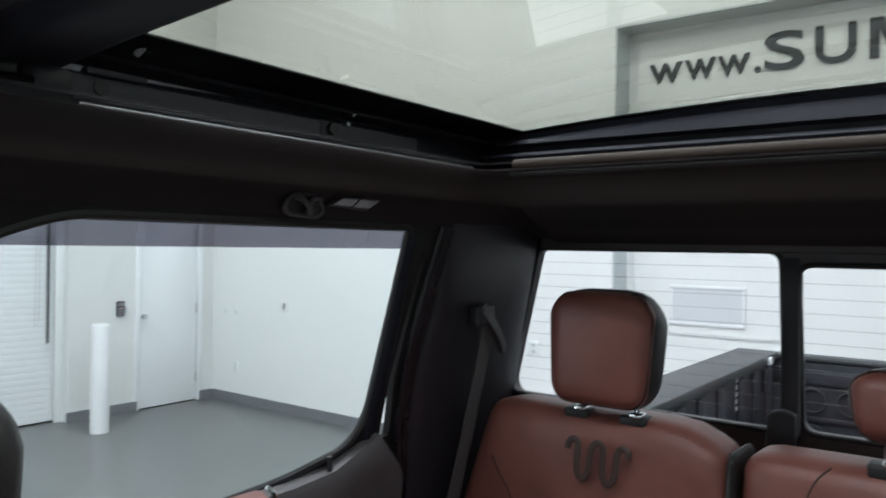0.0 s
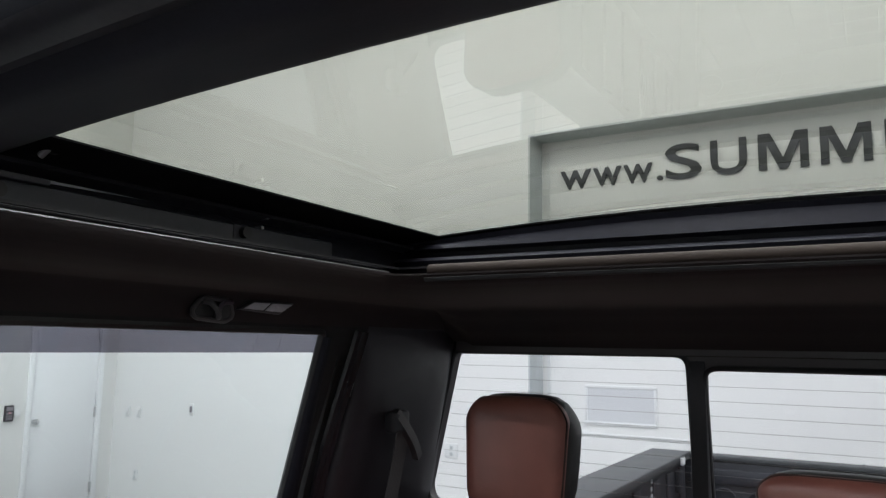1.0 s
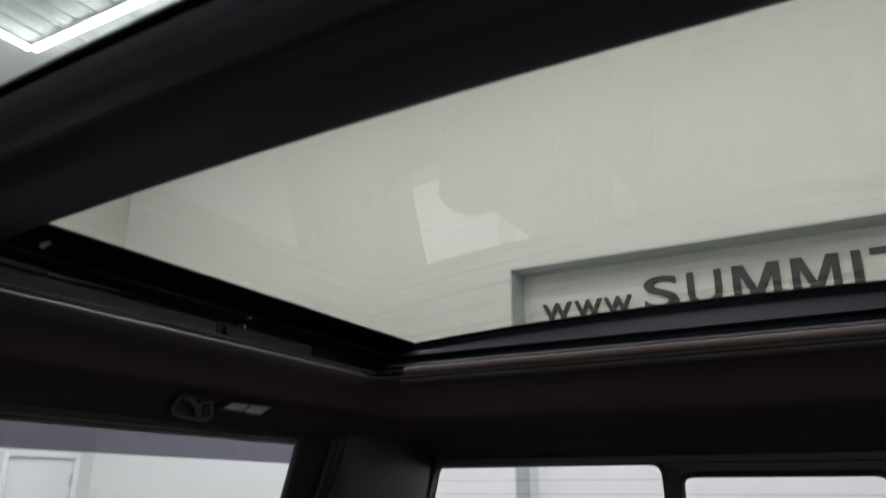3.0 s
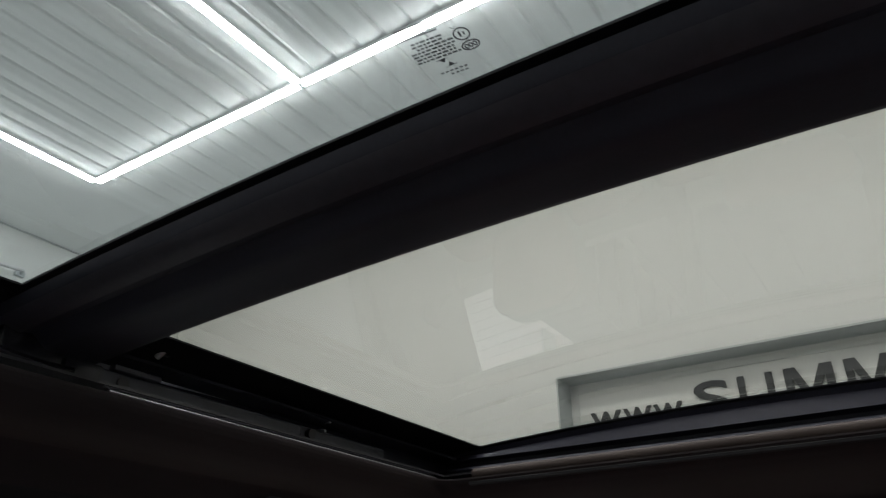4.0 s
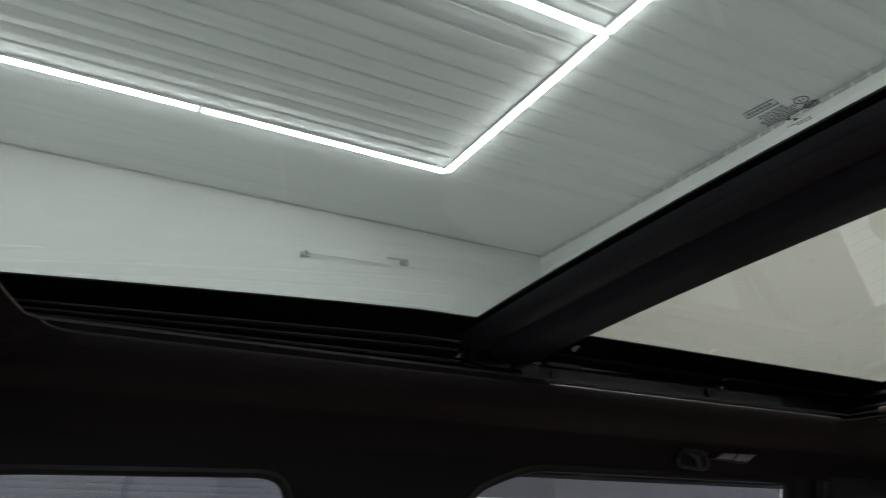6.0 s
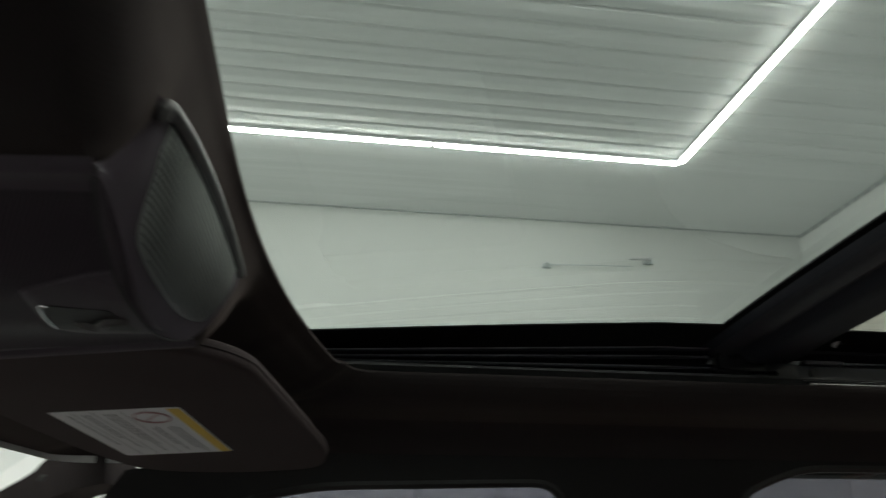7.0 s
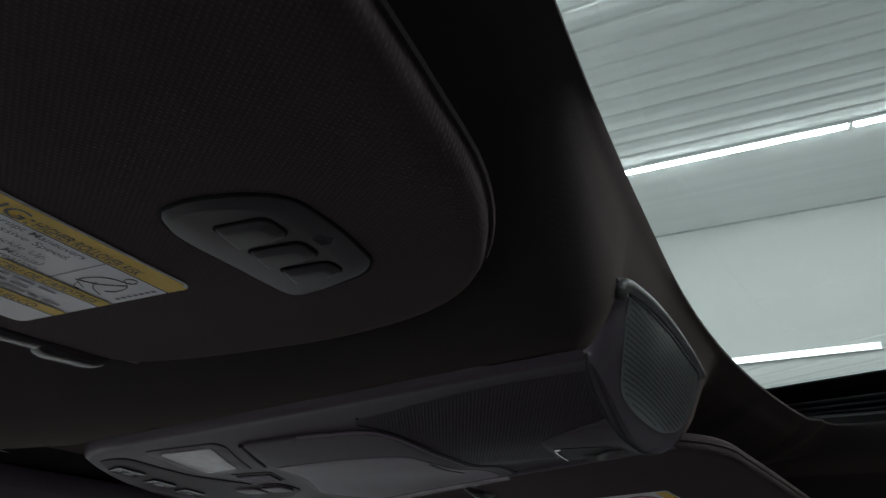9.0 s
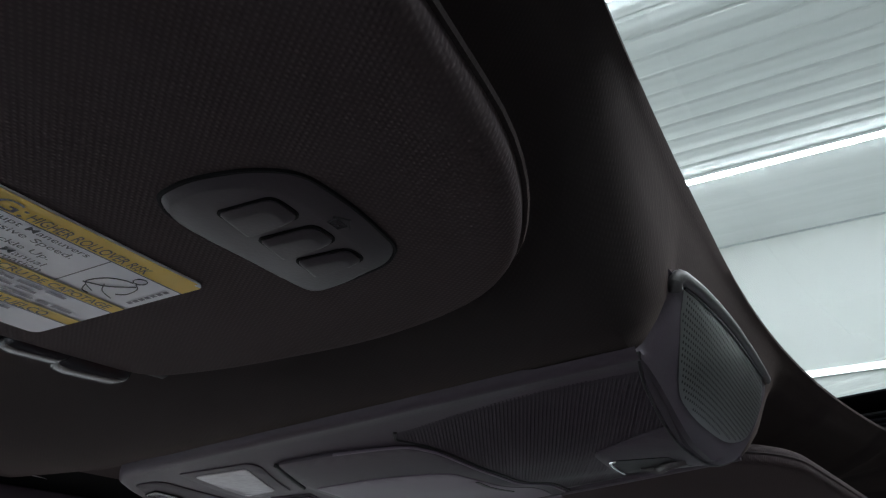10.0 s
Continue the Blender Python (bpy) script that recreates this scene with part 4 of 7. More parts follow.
def border(y0, y1, hx, ys, xo, dz):
    """The black printed border of a roof pane: y0, y1, hx: the clear part; ys: outer ends; xo: outer half width."""
    bm = bmesh.new()
    nx = 14

    def band(xa, xb, ya, yb, k, m=1):
        lo, hi = [], []
        for j in range(m + 1):
            y = ya + (yb - ya) * j / m
            for rows_, z in ((lo, dz), (hi, dz + 0.0025)):
                rows_.append([bm.verts.new((xa + (xb - xa) * i / k, y, crown(xa + (xb - xa) * i / k, y=y) + z)) for i in range(k + 1)])
        for rows_ in (lo, hi):
            for r, t in zip(rows_, rows_[1:]):
                for i in range(k):
                    bm.faces.new((r[i], r[i + 1], t[i + 1], t[i]))
        for i in range(k):
            bm.faces.new((lo[0][i], lo[0][i + 1], hi[0][i + 1], hi[0][i]))
            bm.faces.new((lo[m][i], lo[m][i + 1], hi[m][i + 1], hi[m][i]))
        for j in range(m):
            bm.faces.new((lo[j][0], lo[j + 1][0], hi[j + 1][0], hi[j][0]))
            bm.faces.new((lo[j][k], lo[j + 1][k], hi[j + 1][k], hi[j][k]))

    band(-xo, xo, ys[0], y0, nx)
    band(-xo, xo, y1, ys[1], nx)
    band(hx, xo, y0, y1, 2, 8)
    band(-xo, -hx, y0, y1, 2, 8)
    return bm


g = part("front_roof_glass", glass_skin(-0.075, 0.795, 0.60, 0.002), M_ROOFGLASS, truck, "tinted front roof glass")
part("glass_border", border(-0.068, 0.74, 0.590, (-0.135, 0.80), 0.695, -0.001), M_FRIT, g, "black glass border")
g2 = part("rear_roof_glass", glass_skin(-1.036, -0.245, 0.60, 0.002), M_ROOFGLASS_REAR, truck, "tinted rear roof glass")
part("glass_border", border(-1.032, -0.238, 0.592, (-1.10, -0.185), 0.695, -0.001), M_FRIT, g2, "black glass border")
for ob in (g, g2):
    ob.visible_shadow = False

# beam between the two panes
BEAM = [(-0.073, 1.939), (-0.077, 1.930), (-0.084, 1.923), (-0.094, 1.9185), (-0.104, 1.9165), (-0.110, 1.9185), (-0.117, 1.9195), (-0.124, 1.9150), (-0.131, 1.9085), (-0.139, 1.9055), (-0.150, 1.9055),
        (-0.175, 1.9075), (-0.200, 1.9095), (-0.213, 1.9145), (-0.225, 1.926), (-0.230, 1.937)]
bm = bmesh.new()
rows = [[bm.verts.new((x, y, crown(x, z))) for y, z in BEAM] for x in (-0.672 + 1.344 * k / 16 for k in range(17))]
for r, t in zip(rows, rows[1:]):
    for k in range(len(BEAM) - 1):
        bm.faces.new((r[k], r[k + 1], t[k + 1], t[k]))
beam = part("roof_beam", bm, M_BEAM, truck, "black cross beam between the roof panes")
# lighter grey band laid on the beam's front face
bm = bmesh.new()
BEAM_FACE = [(-0.0785, 1.9270), (-0.0835, 1.9222), (-0.0935, 1.9174), (-0.1040, 1.9156)]
rows = [[bm.verts.new((x, y, crown(x, z))) for y, z in BEAM_FACE] for x in (-0.66 + 1.32 * k / 16 for k in range(17))]
for r, t in zip(rows, rows[1:]):
    for k in range(3):
        bm.faces.new((r[k], r[k + 1], t[k + 1], t[k]))
part("beam_band", bm, M_GREASE, beam, "lighter grey band along the beam's front face")

# rear end of the opening: stepped black frame and the rolled shade
bm = bmesh.new()
steps = [(-1.030, 1.939), (-1.036, 1.930), (-1.02, 1.926), (-1.016, 1.919), (-1.03, 1.914), (-1.03, 1.905), (-1.00, 1.900), (-0.985, 1.893), (-0.99, 1.884), (-0.96, 1.879), (-0.93, 1.877)]
rows = [[bm.verts.new((x, y, z if z < 1.93 else crown(x, z))) for y, z in steps] for x in (-0.66 + 1.32 * k / 14 for k in range(15))]
for r, t in zip(rows, rows[1:]):
    for k in range(len(steps) - 1):
        bm.faces.new((r[k], r[k + 1], t[k + 1], t[k]))
part("rear_frame", bm, M_DARKSTEP, well, "stepped black rear frame")
# black tube laid in for the shadow line below the roll
part("roll_shadow", sweep([(x, -0.914, 1.8535) for x in (-0.545, 0, 0.545)], ring_profile(0.006, 8)), M_RUBBER, headliner, "dark tube for the shadow under the rolled shade")
bm = sweep([(x, -0.913, 1.8675) for x in (-0.535, -0.3, 0, 0.3, 0.535)], ring_profile(0.0115, 14, 0.0095))
part("shade_roll", bm, M_BROWNROLL, headliner, "rolled brown cloth sunshade edge")

# printed mark on the front glass: a box, rings and lines too small to read
MZ = 1.9625


def print_bar(parent, x0, y0, x1, y1, w):
    a, b = Vector((x0, y0, MZ)), Vector((x1, y1, MZ))
    n = (b - a).normalized().cross(Vector((0, 0, 1))) * w / 2
    bm = bmesh.new()
    bm.faces.new([bm.verts.new(p) for p in (a - n, b - n, b + n, a + n)])
    return part("print_bar", bm, M_MARK, parent, smooth=False)


def print_ring(parent, cx, cy, rx, ry, w=0.0005):
    pts = [(cx + rx * math.cos(a), cy + ry * math.sin(a), MZ) for a in (2 * math.pi * k / 20 for k in range(20))]
    part("print_ring", sweep(pts, [(-w, -0.0002), (w, -0.0002), (w, 0.0002), (-w, 0.0002)], closed=True), M_MARK, parent)


CORN = [Vector(p) for p in ((0.050, 0.003), (0.023, 0.0), (0.025, -0.009), (0.053, -0.006))]
mark = part("glass_mark", sweep([(p.x, p.y, MZ) for p in CORN], [(-0.0005, -0.0002), (0.0005, -0.0002), (0.0005, 0.0002), (-0.0005, 0.0002)], closed=True), M_MARK, g, "small dark maker's print on the glass")
for k in range(6):
    s = 0.12 + 0.135 * k
    p = CORN[0].lerp(CORN[1], s).lerp(CORN[3].lerp(CORN[2], s), 0.5)
    print_ring(mark, p.x, p.y, 0.0011, 0.0016, 0.0004)
rng = random.Random(9)
for j in range(7):
    y = -0.0125 - j * 0.0031
    x, stop = 0.054 - (0.005 if j < 3 else 0.0) - rng.random() * 0.003, 0.0225 + (0.004 if j < 2 else 0)
    while x > stop:
        w = rng.uniform(0.0016, 0.0046)
        print_bar(mark, x, y + (0.05 - x) * 0.1 * -1, x - w, y - (0.05 - x + w) * 0.1, 0.0017)
        x -= w + 0.0009
print_ring(mark, 0.0135, -0.0215, 0.0052, 0.0056)
print_bar(mark, 0.0155, -0.0210, 0.0140, -0.0212, 0.005)
print_bar(mark, 0.0125, -0.0215, 0.0113, -0.0217, 0.003)
print_ring(mark, 0.0135, -0.0335, 0.0062, 0.0042)
for k in range(3):
    print_ring(mark, 0.0165 - 0.003 * k, -0.0335, 0.0012, 0.0018, 0.0004)
print_bar(mark, 0.0172, -0.0125, 0.0155, -0.0148, 0.0006)
print_bar(mark, 0.0155, -0.0148, 0.0135, -0.0130, 0.0006)
for cx, cy, d in ((0.0375, -0.037, 1), (0.0345, -0.0415, -1)):
    bm = bmesh.new()
    bm.faces.new([bm.verts.new((cx + u * 0.0026, cy + d * v * 0.003, MZ)) for u, v in ((-1, 0.6), (1, 0.6), (0, -0.7))])
    part("print_arrow", bm, M_MARK, mark, smooth=False)
    print_bar(mark, cx + 0.005, cy + d * 0.002, cx - 0.004, cy + d * 0.002, 0.0005)
for x0, y0, n in ((0.046, -0.0475, 6), (0.040, -0.0515, 4)):
    for k in range(n):
        print_bar(mark, x0 - k * 0.0036, y0 - k * 0.0003, x0 - k * 0.0036 - 0.0024, y0 - k * 0.0003, 0.0015)

# ---- cab sides, with window openings ----
WIN_R = rounded_poly([(-0.215, 1.745), (-0.165, 1.724), (-0.140, 1.67), (-0.150, 1.300), (-0.50, 1.306), (-0.70, 1.315), (-0.853, 1.343), (-0.892, 1.40), (-0.906, 1.763), (-0.35, 1.763), (-0.27, 1.762)],
                     [0.02, 0.02, 0.03, 0.03, 0.05, 0.05, 0.04, 0.03, 0.014, 0.02, 0.03])
WIN_F = rounded_poly([(0.135, 1.737), (0.55, 1.728), (0.72, 1.67), (0.90, 1.45), (0.96, 1.30), (0.130, 1.30)], [0.05, 0.1, 0.1, 0.1, 0.05, 0.03])
# unseen driver's doorway, left wholly clear to let more light onto the visors
DOORWAY = rounded_poly([(0.135, 1.737), (0.55, 1.728), (0.72, 1.67), (0.90, 1.45), (1.02, 1.28), (1.10, 1.0), (1.10, 0.62), (0.13, 0.62)], [0.05, 0.1, 0.1, 0.1, 0.1, 0.1, 0.08, 0.08])
PANEL = [(1.12, 1.30), (1.30, 0.55), (-1.43, 0.55), (-1.43, 1.30), (-1.408, 1.772), (0.62, 1.772), (0.78, 1.745)]
# slit cut beside the rear door: the bright hall behind makes its highlit edge
EDGE_SLIT = [(-0.957, 1.715), (-0.949, 1.624), (-0.940, 1.5465), (-0.9345, 1.479), (-0.9345, 1.41), (-0.937, 1.345), (-0.966, 1.345), (-0.964, 1.37), (-0.954, 1.43), (-0.9485, 1.466), (-0.9505, 1.534), (-0.957, 1.624), (-0.962, 1.715)]
for sx, side in ((1, "passenger"), (-1, "driver")):
    def put(u, v, w, sx=sx):
        return (sx * (side_x(v) + w), u, v)
    trim = part("side_panel", slab(PANEL, put, 0.016, 0.0, (WIN_R, WIN_F if sx > 0 else DOORWAY, EDGE_SLIT)), M_SIDE, truck, "dark plastic pillar and door trim")
    for loop, nm in ((WIN_R, "rear"), (WIN_F if sx > 0 else DOORWAY, "front")):
        pts = [(sx * (side_x(v) + 0.006), u, v) for u, v in loop]
        part("window_seal", sweep(pts, ring_profile(0.008, 8), closed=True, up=(1, 0, 0.25)), M_RUBBER, trim, "black rubber window seal")
        if loop is DOORWAY:
            continue
        bm = bmesh.new()
        vs = [bm.verts.new((sx * (side_x(v) + 0.011), u, v)) for u, v in loop]
        bm.faces.new(vs)
        p = part("window_glass", bm, M_CLEAR, trim, "clear side window glass", smooth=False)
        p.visible_shadow = False
    # smoked deflectors outside the windows
    for y0, y1, z0, zt, off in ((-1.03, -0.14, 1.7215, 1.775, 0.118), (0.12, 0.74, 1.60, 1.775, 0.045))[:2 if sx > 0 else 1]:
        bm = bmesh.new()
        rows = []
        for k in range(13):
            y = y0 + (y1 - y0) * k / 12
            rows.append([bm.verts.new((sx * (side_x(z) + off), y, z)) for z in (z0, (z0 + zt) / 2, zt)])
        for r, t in zip(rows, rows[1:]):
            for j in range(2):
                bm.faces.new((r[j], r[j + 1], t[j + 1], t[j]))
        p = part("window_deflector", bm, M_SMOKE, trim, "smoked plastic rain deflector")
        p.visible_shadow = False

    # outer edge of the roof over the rear window
    part("window_header", box((min(sx * 0.815, sx * 0.868), -1.03, 1.757), (max(sx * 0.815, sx * 0.868), -0.14, 1.80), 0.004), M_SIDE, trim, "black frame over the rear side window")

# rear door: frame, seal and pillar cover
def along(z, table):
    for (z0, y0), (z1, y1) in zip(table, table[1:]):
        if z >= z1:
            return y0 + (y1 - y0) * (z - z0) / (z1 - z0)
    return table[-1][1]


PEDGE = [(1.82, -1.05), (1.712, -1.041), (1.585, -1.029), (1.48, -1.018), (1.395, -1.024), (1.292, -1.047), (1.15, -1.08), (0.88, -1.12)]
SEALC = [(1.80, -1.012), (1.712, -1.003), (1.622, -0.989), (1.52, -0.978), (1.438, -0.982), (1.352, -0.9965), (1.232, -1.0345), (1.0, -1.08), (0.88, -1.09)]
for sx in (1, -1):
    bm = bmesh.new()
    rows = []
    for z in (1.79, 1.775, 1.76, 1.74, 1.70, 1.65, 1.6, 1.55, 1.5, 1.45, 1.4, 1.35, 1.3, 1.2, 1.1, 0.9):
        x0 = side_x(z)
        k = ease((1.775 - z) / 0.17)
        edge = along(z, PEDGE)
        rows.append([bm.verts.new((sx * x, y, z)) for x, y in ((x0 + 0.02, edge + 0.012), (x0 - 0.002 * k, edge + 0.011), (x0 - 0.010 * k, edge + 0.006), (x0 - 0.016 * k, edge - 0.003), (x0 - 0.020 * k, edge - 0.016), (x0 - 0.023 * k, edge - 0.04),
                                                               (x0 - 0.024 * k, edge - 0.15), (x0 - 0.020 * k, edge - 0.26), (x0 - 0.014 * k, edge - 0.33), (x0 + 0.0, rear_y(z) + 0.012), (x0 + 0.012, rear_y(z) - 0.02))])
    for r, t in zip(rows, rows[1:]):
        for k in range(10):
            bm.faces.new((r[k], r[k + 1], t[k + 1], t[k]))
    cover = part("rear_pillar_cover", bm, M_PILLAR, truck, "dark grained rear pillar cover")
    zs_ = [1.765, 1.73, 1.68, 1.62, 1.55, 1.48, 1.41, 1.375, 1.34, 1.27, 1.2, 1.1, 1.0]
    pts = [(sx * (side_x(z) - 0.004), along(z, SEALC), z) for z in zs_]
    part("door_seal", sweep(pts, [(0.020, 0), (0.017, 0.007), (0.009, 0.010), (0.003, 0.0075), (-0.003, 0.0085), (-0.010, 0.0115), (-0.017, 0.007), (-0.020, 0), (-0.012, -0.006), (0.012, -0.006)], up=(-sx, 0, 0)), M_SEAL, cover, "glossy black ribbed rubber door seal")
    bm = bmesh.new()
    rows = []
    for z in (1.752, 1.70, 1.62, 1.54, 1.46, 1.40, 1.35):
        x0 = side_x(z)
        g0 = -0.900 + (1.7555 - z) * 0.045 if z > 1.40 else -0.884
        g1 = along(z, [(1.80, -0.926), (1.64, -0.928), (1.536, -0.9295), (1.457, -0.929), (1.378, -0.925), (1.345, -0.926), (1.0, -0.93)])
        rows.append([bm.verts.new((sx * (x0 + dx), g0 + (g1 - g0) * q, z)) for dx, q in ((0.006, 0.0), (-0.004, 0.12), (-0.009, 0.3), (-0.009, 0.42), (-0.004, 0.56), (-0.004, 0.86), (-0.001, 0.97), (0.010, 1.0))])
    for r, t in zip(rows, rows[1:]):
        for k in range(7):
            bm.faces.new((r[k], r[k + 1], t[k + 1], t[k]))
    part("door_frame", bm, M_DARKSTEP, cover, "black upright of the rear door frame")

for sx in (1, -1):
    # rear door inner panel under the window
    bm = bmesh.new()
    rows = []
    for y in [-0.98, -0.96, -0.92, -0.86, -0.80, -0.7, -0.55, -0.35, -0.16]:
        top = 1.306 + max(0, (-0.78 - y)) * 0.36 if y > -0.93 else 1.345 - (-0.93 - y) * 1.2
        rows.append([bm.verts.new((sx * x, y, z)) for x, z in ((0.90, top), (0.862, top + 0.008), (0.838, top + 0.002), (0.828, top - 0.018), (0.832, top - 0.06), (0.85, top - 0.2), (0.86, 0.8))])
    for r, t in zip(rows, rows[1:]):
        for k in range(6):
            bm.faces.new((r[k], r[k + 1], t[k + 1], t[k]))
    dp = part("door_panel", bm, M_PLASTIC, truck, "dark inner door panel below the window")
    bm = bmesh.new()
    rows = [[bm.verts.new((sx * x, y, z)) for x, z in ((0.874, 1.3155), (0.85, 1.3165), (0.832, 1.309), (0.8255, 1.288), (0.829, 1.25))] for y in (-0.64, -0.5, -0.3, -0.17)]
    for r, t in zip(rows, rows[1:]):
        for k in range(4):
            bm.faces.new((r[k], r[k + 1], t[k + 1], t[k]))
    part("door_cap", bm, M_LEATHER, dp, "saddle brown leather door cap")
    part("bright_strip", sweep([(sx * 0.8505, -0.650, 1.3215), (sx * 0.834, -0.652, 1.313), (sx * 0.826, -0.655, 1.29)], ring_profile(0.004, 6)), M_CHROME, dp, "bright trim strip")
    part("lock_pin", cyl((sx * 0.846, -0.792, 1.30), (sx * 0.846, -0.792, 1.342), 0.004, 0.0055, segs=10), M_RUBBER, dp, "black door lock pin")

# ---- rear wall of the cab and its three-part window ----
P_R = rounded_poly([(0.763, 1.727), (0.860, 1.392), (0.850, 1.362), (0.214, 1.362), (0.217, 1.728)], [0.02, 0.02, 0.02, 0.02, 0.03])
P_C = rounded_poly([(0.188, 1.702), (0.184, 1.366), (-0.184, 1.366), (-0.188, 1.702)], 0.03)
P_L = [(-u, v) for u, v in P_R]
SHEET = [(0.76, 1.785), (0.80, 1.70), (0.95, 1.1), (0.95, 0.55), (-0.95, 0.55), (-0.95, 1.1), (-0.80, 1.70), (-0.76, 1.785)]
back = part("rear_wall", slab(SHEET, lambda u, v, w: (u, rear_y(v) - w, v), 0.035, 0.0, (P_R, P_C, P_L)), M_PLASTIC, truck, "dark rear wall of the cab with window openings")
for loop, nm, rows_n in ((P_R, "fixed", 11), (P_C, "sliding", 10), (P_L, "fixed", 11)):
    bm = bmesh.new()
    bm.faces.new([bm.verts.new((u, rear_y(v) - 0.022, v)) for u, v in loop])
    pane = part("window_pane", bm, M_REARGLASS, back, "clear rear window pane with heater lines", smooth=False)
    pane.visible_shadow = False
    part("pane_seal", sweep([(u, rear_y(v) + 0.002, v) for u, v in loop], ring_profile(0.006, 8), closed=True, up=(0, 1, 0)), M_RUBBER, back, "black rubber pane seal")
    us = [u for u, v in loop]
    for k in range(rows_n):
        z = 1.694 - k * 0.0297
        lo, hi = min(us), max(us)
        if nm == "fixed":
            hi2 = 0.757 + (1.714 - z) * 0.286
            lo, hi = (lo, min(hi, hi2)) if lo > 0 else (max(lo, -hi2), hi)
        if z > 1.68 and nm == "sliding":
            continue
        part("heater_line", box((lo + 0.004, rear_y(z) - 0.0218, z - 0.0004), (hi - 0.004, rear_y(z) - 0.0205, z + 0.0004)), M_HEATER, pane)
part("slider_frame", box((0.184, -1.437, 1.362), (0.217, -1.402, 1.716), 0.004), M_DIVIDER, back, "black slider frame bar")
part("slider_frame", box((-0.217, -1.437, 1.362), (-0.184, -1.402, 1.716), 0.004), M_DIVIDER, back, "black slider frame bar")
bm = slab(rounded_poly([(0.184, 1.31), (0.184, 1.412), (0.206, 1.420), (0.236, 1.412), (0.240, 1.31)], [0.004, 0.008, 0.010, 0.020, 0.004], 6), lambda u, v, w: (u, -1.402 + w, v), 0.022, 0.006, (), 3)
part("slider_latch", bm, M_DIVIDER, back, "black window latch")
part("header_trim", sweep([(x, -1.392 + 0.004 * (x / 0.7) ** 2, 1.738) for x in (-0.74, -0.4, 0, 0.4, 0.74)], [(-0.014, -0.012), (0.006, -0.012), (0.012, -0.004), (0.012, 0.006), (-0.014, 0.012)]), M_PLASTIC, back, "dark header trim above the rear window")

# ---- windscreen, front pillars, lower body ----
bm = bmesh.new()
rows = []
for k in range(13):
    x = -0.72 + 1.44 * k / 12
    y0 = screen_y(x)
    x1, y1 = x * 1.12, y0 + 0.78 - 0.08 * (x / 0.72) ** 2
    rows.append([bm.verts.new((x + (x1 - x) * s, y0 + (y1 - y0) * s + 0.01, 1.772 - 0.50 * s)) for s in (0, 0.25, 0.5, 0.75, 1)])
for r, t in zip(rows, rows[1:]):
    for k in range(4):
        bm.faces.new((r[k], r[k + 1], t[k + 1], t[k]))
ws = part("windscreen", bm, M_CLEAR, truck, "clear windscreen")
ws.visible_shadow = False
# black printed patch with a dotted rim behind the mirror, and the housing below it


def on_screen(u, v, drop):
    return (u, screen_y(u) + 0.78 * v + 0.006, 1.772 - 0.5 * v - drop)


bm = slab(rounded_poly([(-0.20, 0.004), (0.185, 0.004), (0.197, 0.048), (0.212, 0.114), (0.204, 0.16), (0.15, 0.2), (-0.15, 0.2), (-0.20, 0.16)], 0.02),
          lambda u, v, w: on_screen(u, v, 0.005 - w), 0.003)
patch = part("windscreen_print", bm, M_FRIT, ws, "black printed windscreen patch with a dotted edge")
bm = bmesh.new()
for j in range(5):
    for k in range(34):
        v = 0.006 + k * 0.0056
        u = 0.186 + 0.23 * v + j * 0.0056 if v < 0.114 else 0.2122 - (v - 0.114) * 0.17 + j * 0.0056
        r = 0.0025 - j * 0.0004
        p = Vector(on_screen(u, v + (0.0028 if j % 2 else 0), 0.0045))
        vs = [bm.verts.new(p + Vector((r * math.cos(a), 0.84 * r * math.sin(a), -0.54 * r * math.sin(a)))) for a in (math.pi / 3 * i for i in range(6))]
        bm.faces.new(vs)
tagged(part("print_dots", bm, M_FRIT, ws, "black printed dots", smooth=False), kind="stuff")
bm = slab(rounded_poly([(-0.15, 0.03), (0.165, 0.03), (0.182, 0.062), (0.165, 0.098), (0.09, 0.128), (-0.02, 0.15), (-0.15, 0.15)], 0.02, 5), lambda u, v, w: on_screen(u, v, 0.006 + w), 0.016, 0.006, (), 3)
part("camera_housing", bm, M_CONSOLE, ws, "dark plastic housing at the top of the windscreen")
for sx in (1, -1):
    pts = smooth_path([(sx * 0.800, 0.800, 1.757), (sx * 0.832, 0.868, 1.742), (sx * 0.856, 0.915, 1.712), (sx * 0.90, 1.10, 1.615), (sx * 0.92, 1.5, 1.40), (sx * 0.94, 1.68, 1.27)])
    part("front_pillar_cover", sweep(pts, [(-0.035, -0.03), (0.03, -0.03), (0.04, 0), (0.03, 0.03), (-0.035, 0.03)]), M_HEAD, truck, "dark cloth front pillar cover")
    part("pillar_seal", sweep([p + Vector((sx * -0.01, 0.028, 0.0)) for p in pts], ring_profile(0.012, 8)), M_RUBBER, truck)
part("dashboard", box((-0.86, 1.25, 0.75), (0.86, 1.82, 1.24), 0.06, 4), M_DASHBOUNCE, truck, "unseen dashboard, lightened to bounce light onto the visors")
part("cab_floor", box((-0.93, -1.42, 0.50), (0.93, 1.82, 0.56)), M_PLASTIC, truck)
part("bonnet", box((-0.93, 1.83, 0.50), (0.93, 2.95, 1.24), 0.08, 4), M_PAINT, truck, "unseen bonnet and front end, white to bounce light into the cab")
part("sill_panel", box((0.94, -1.45, 0.45), (1.0, 2.9, 1.15), 0.03, 3), M_PAINT, truck)
part("sill_panel", box((-1.0, -1.45, 0.45), (-0.94, 0.12, 1.15), 0.03, 3), M_PAINT, truck)
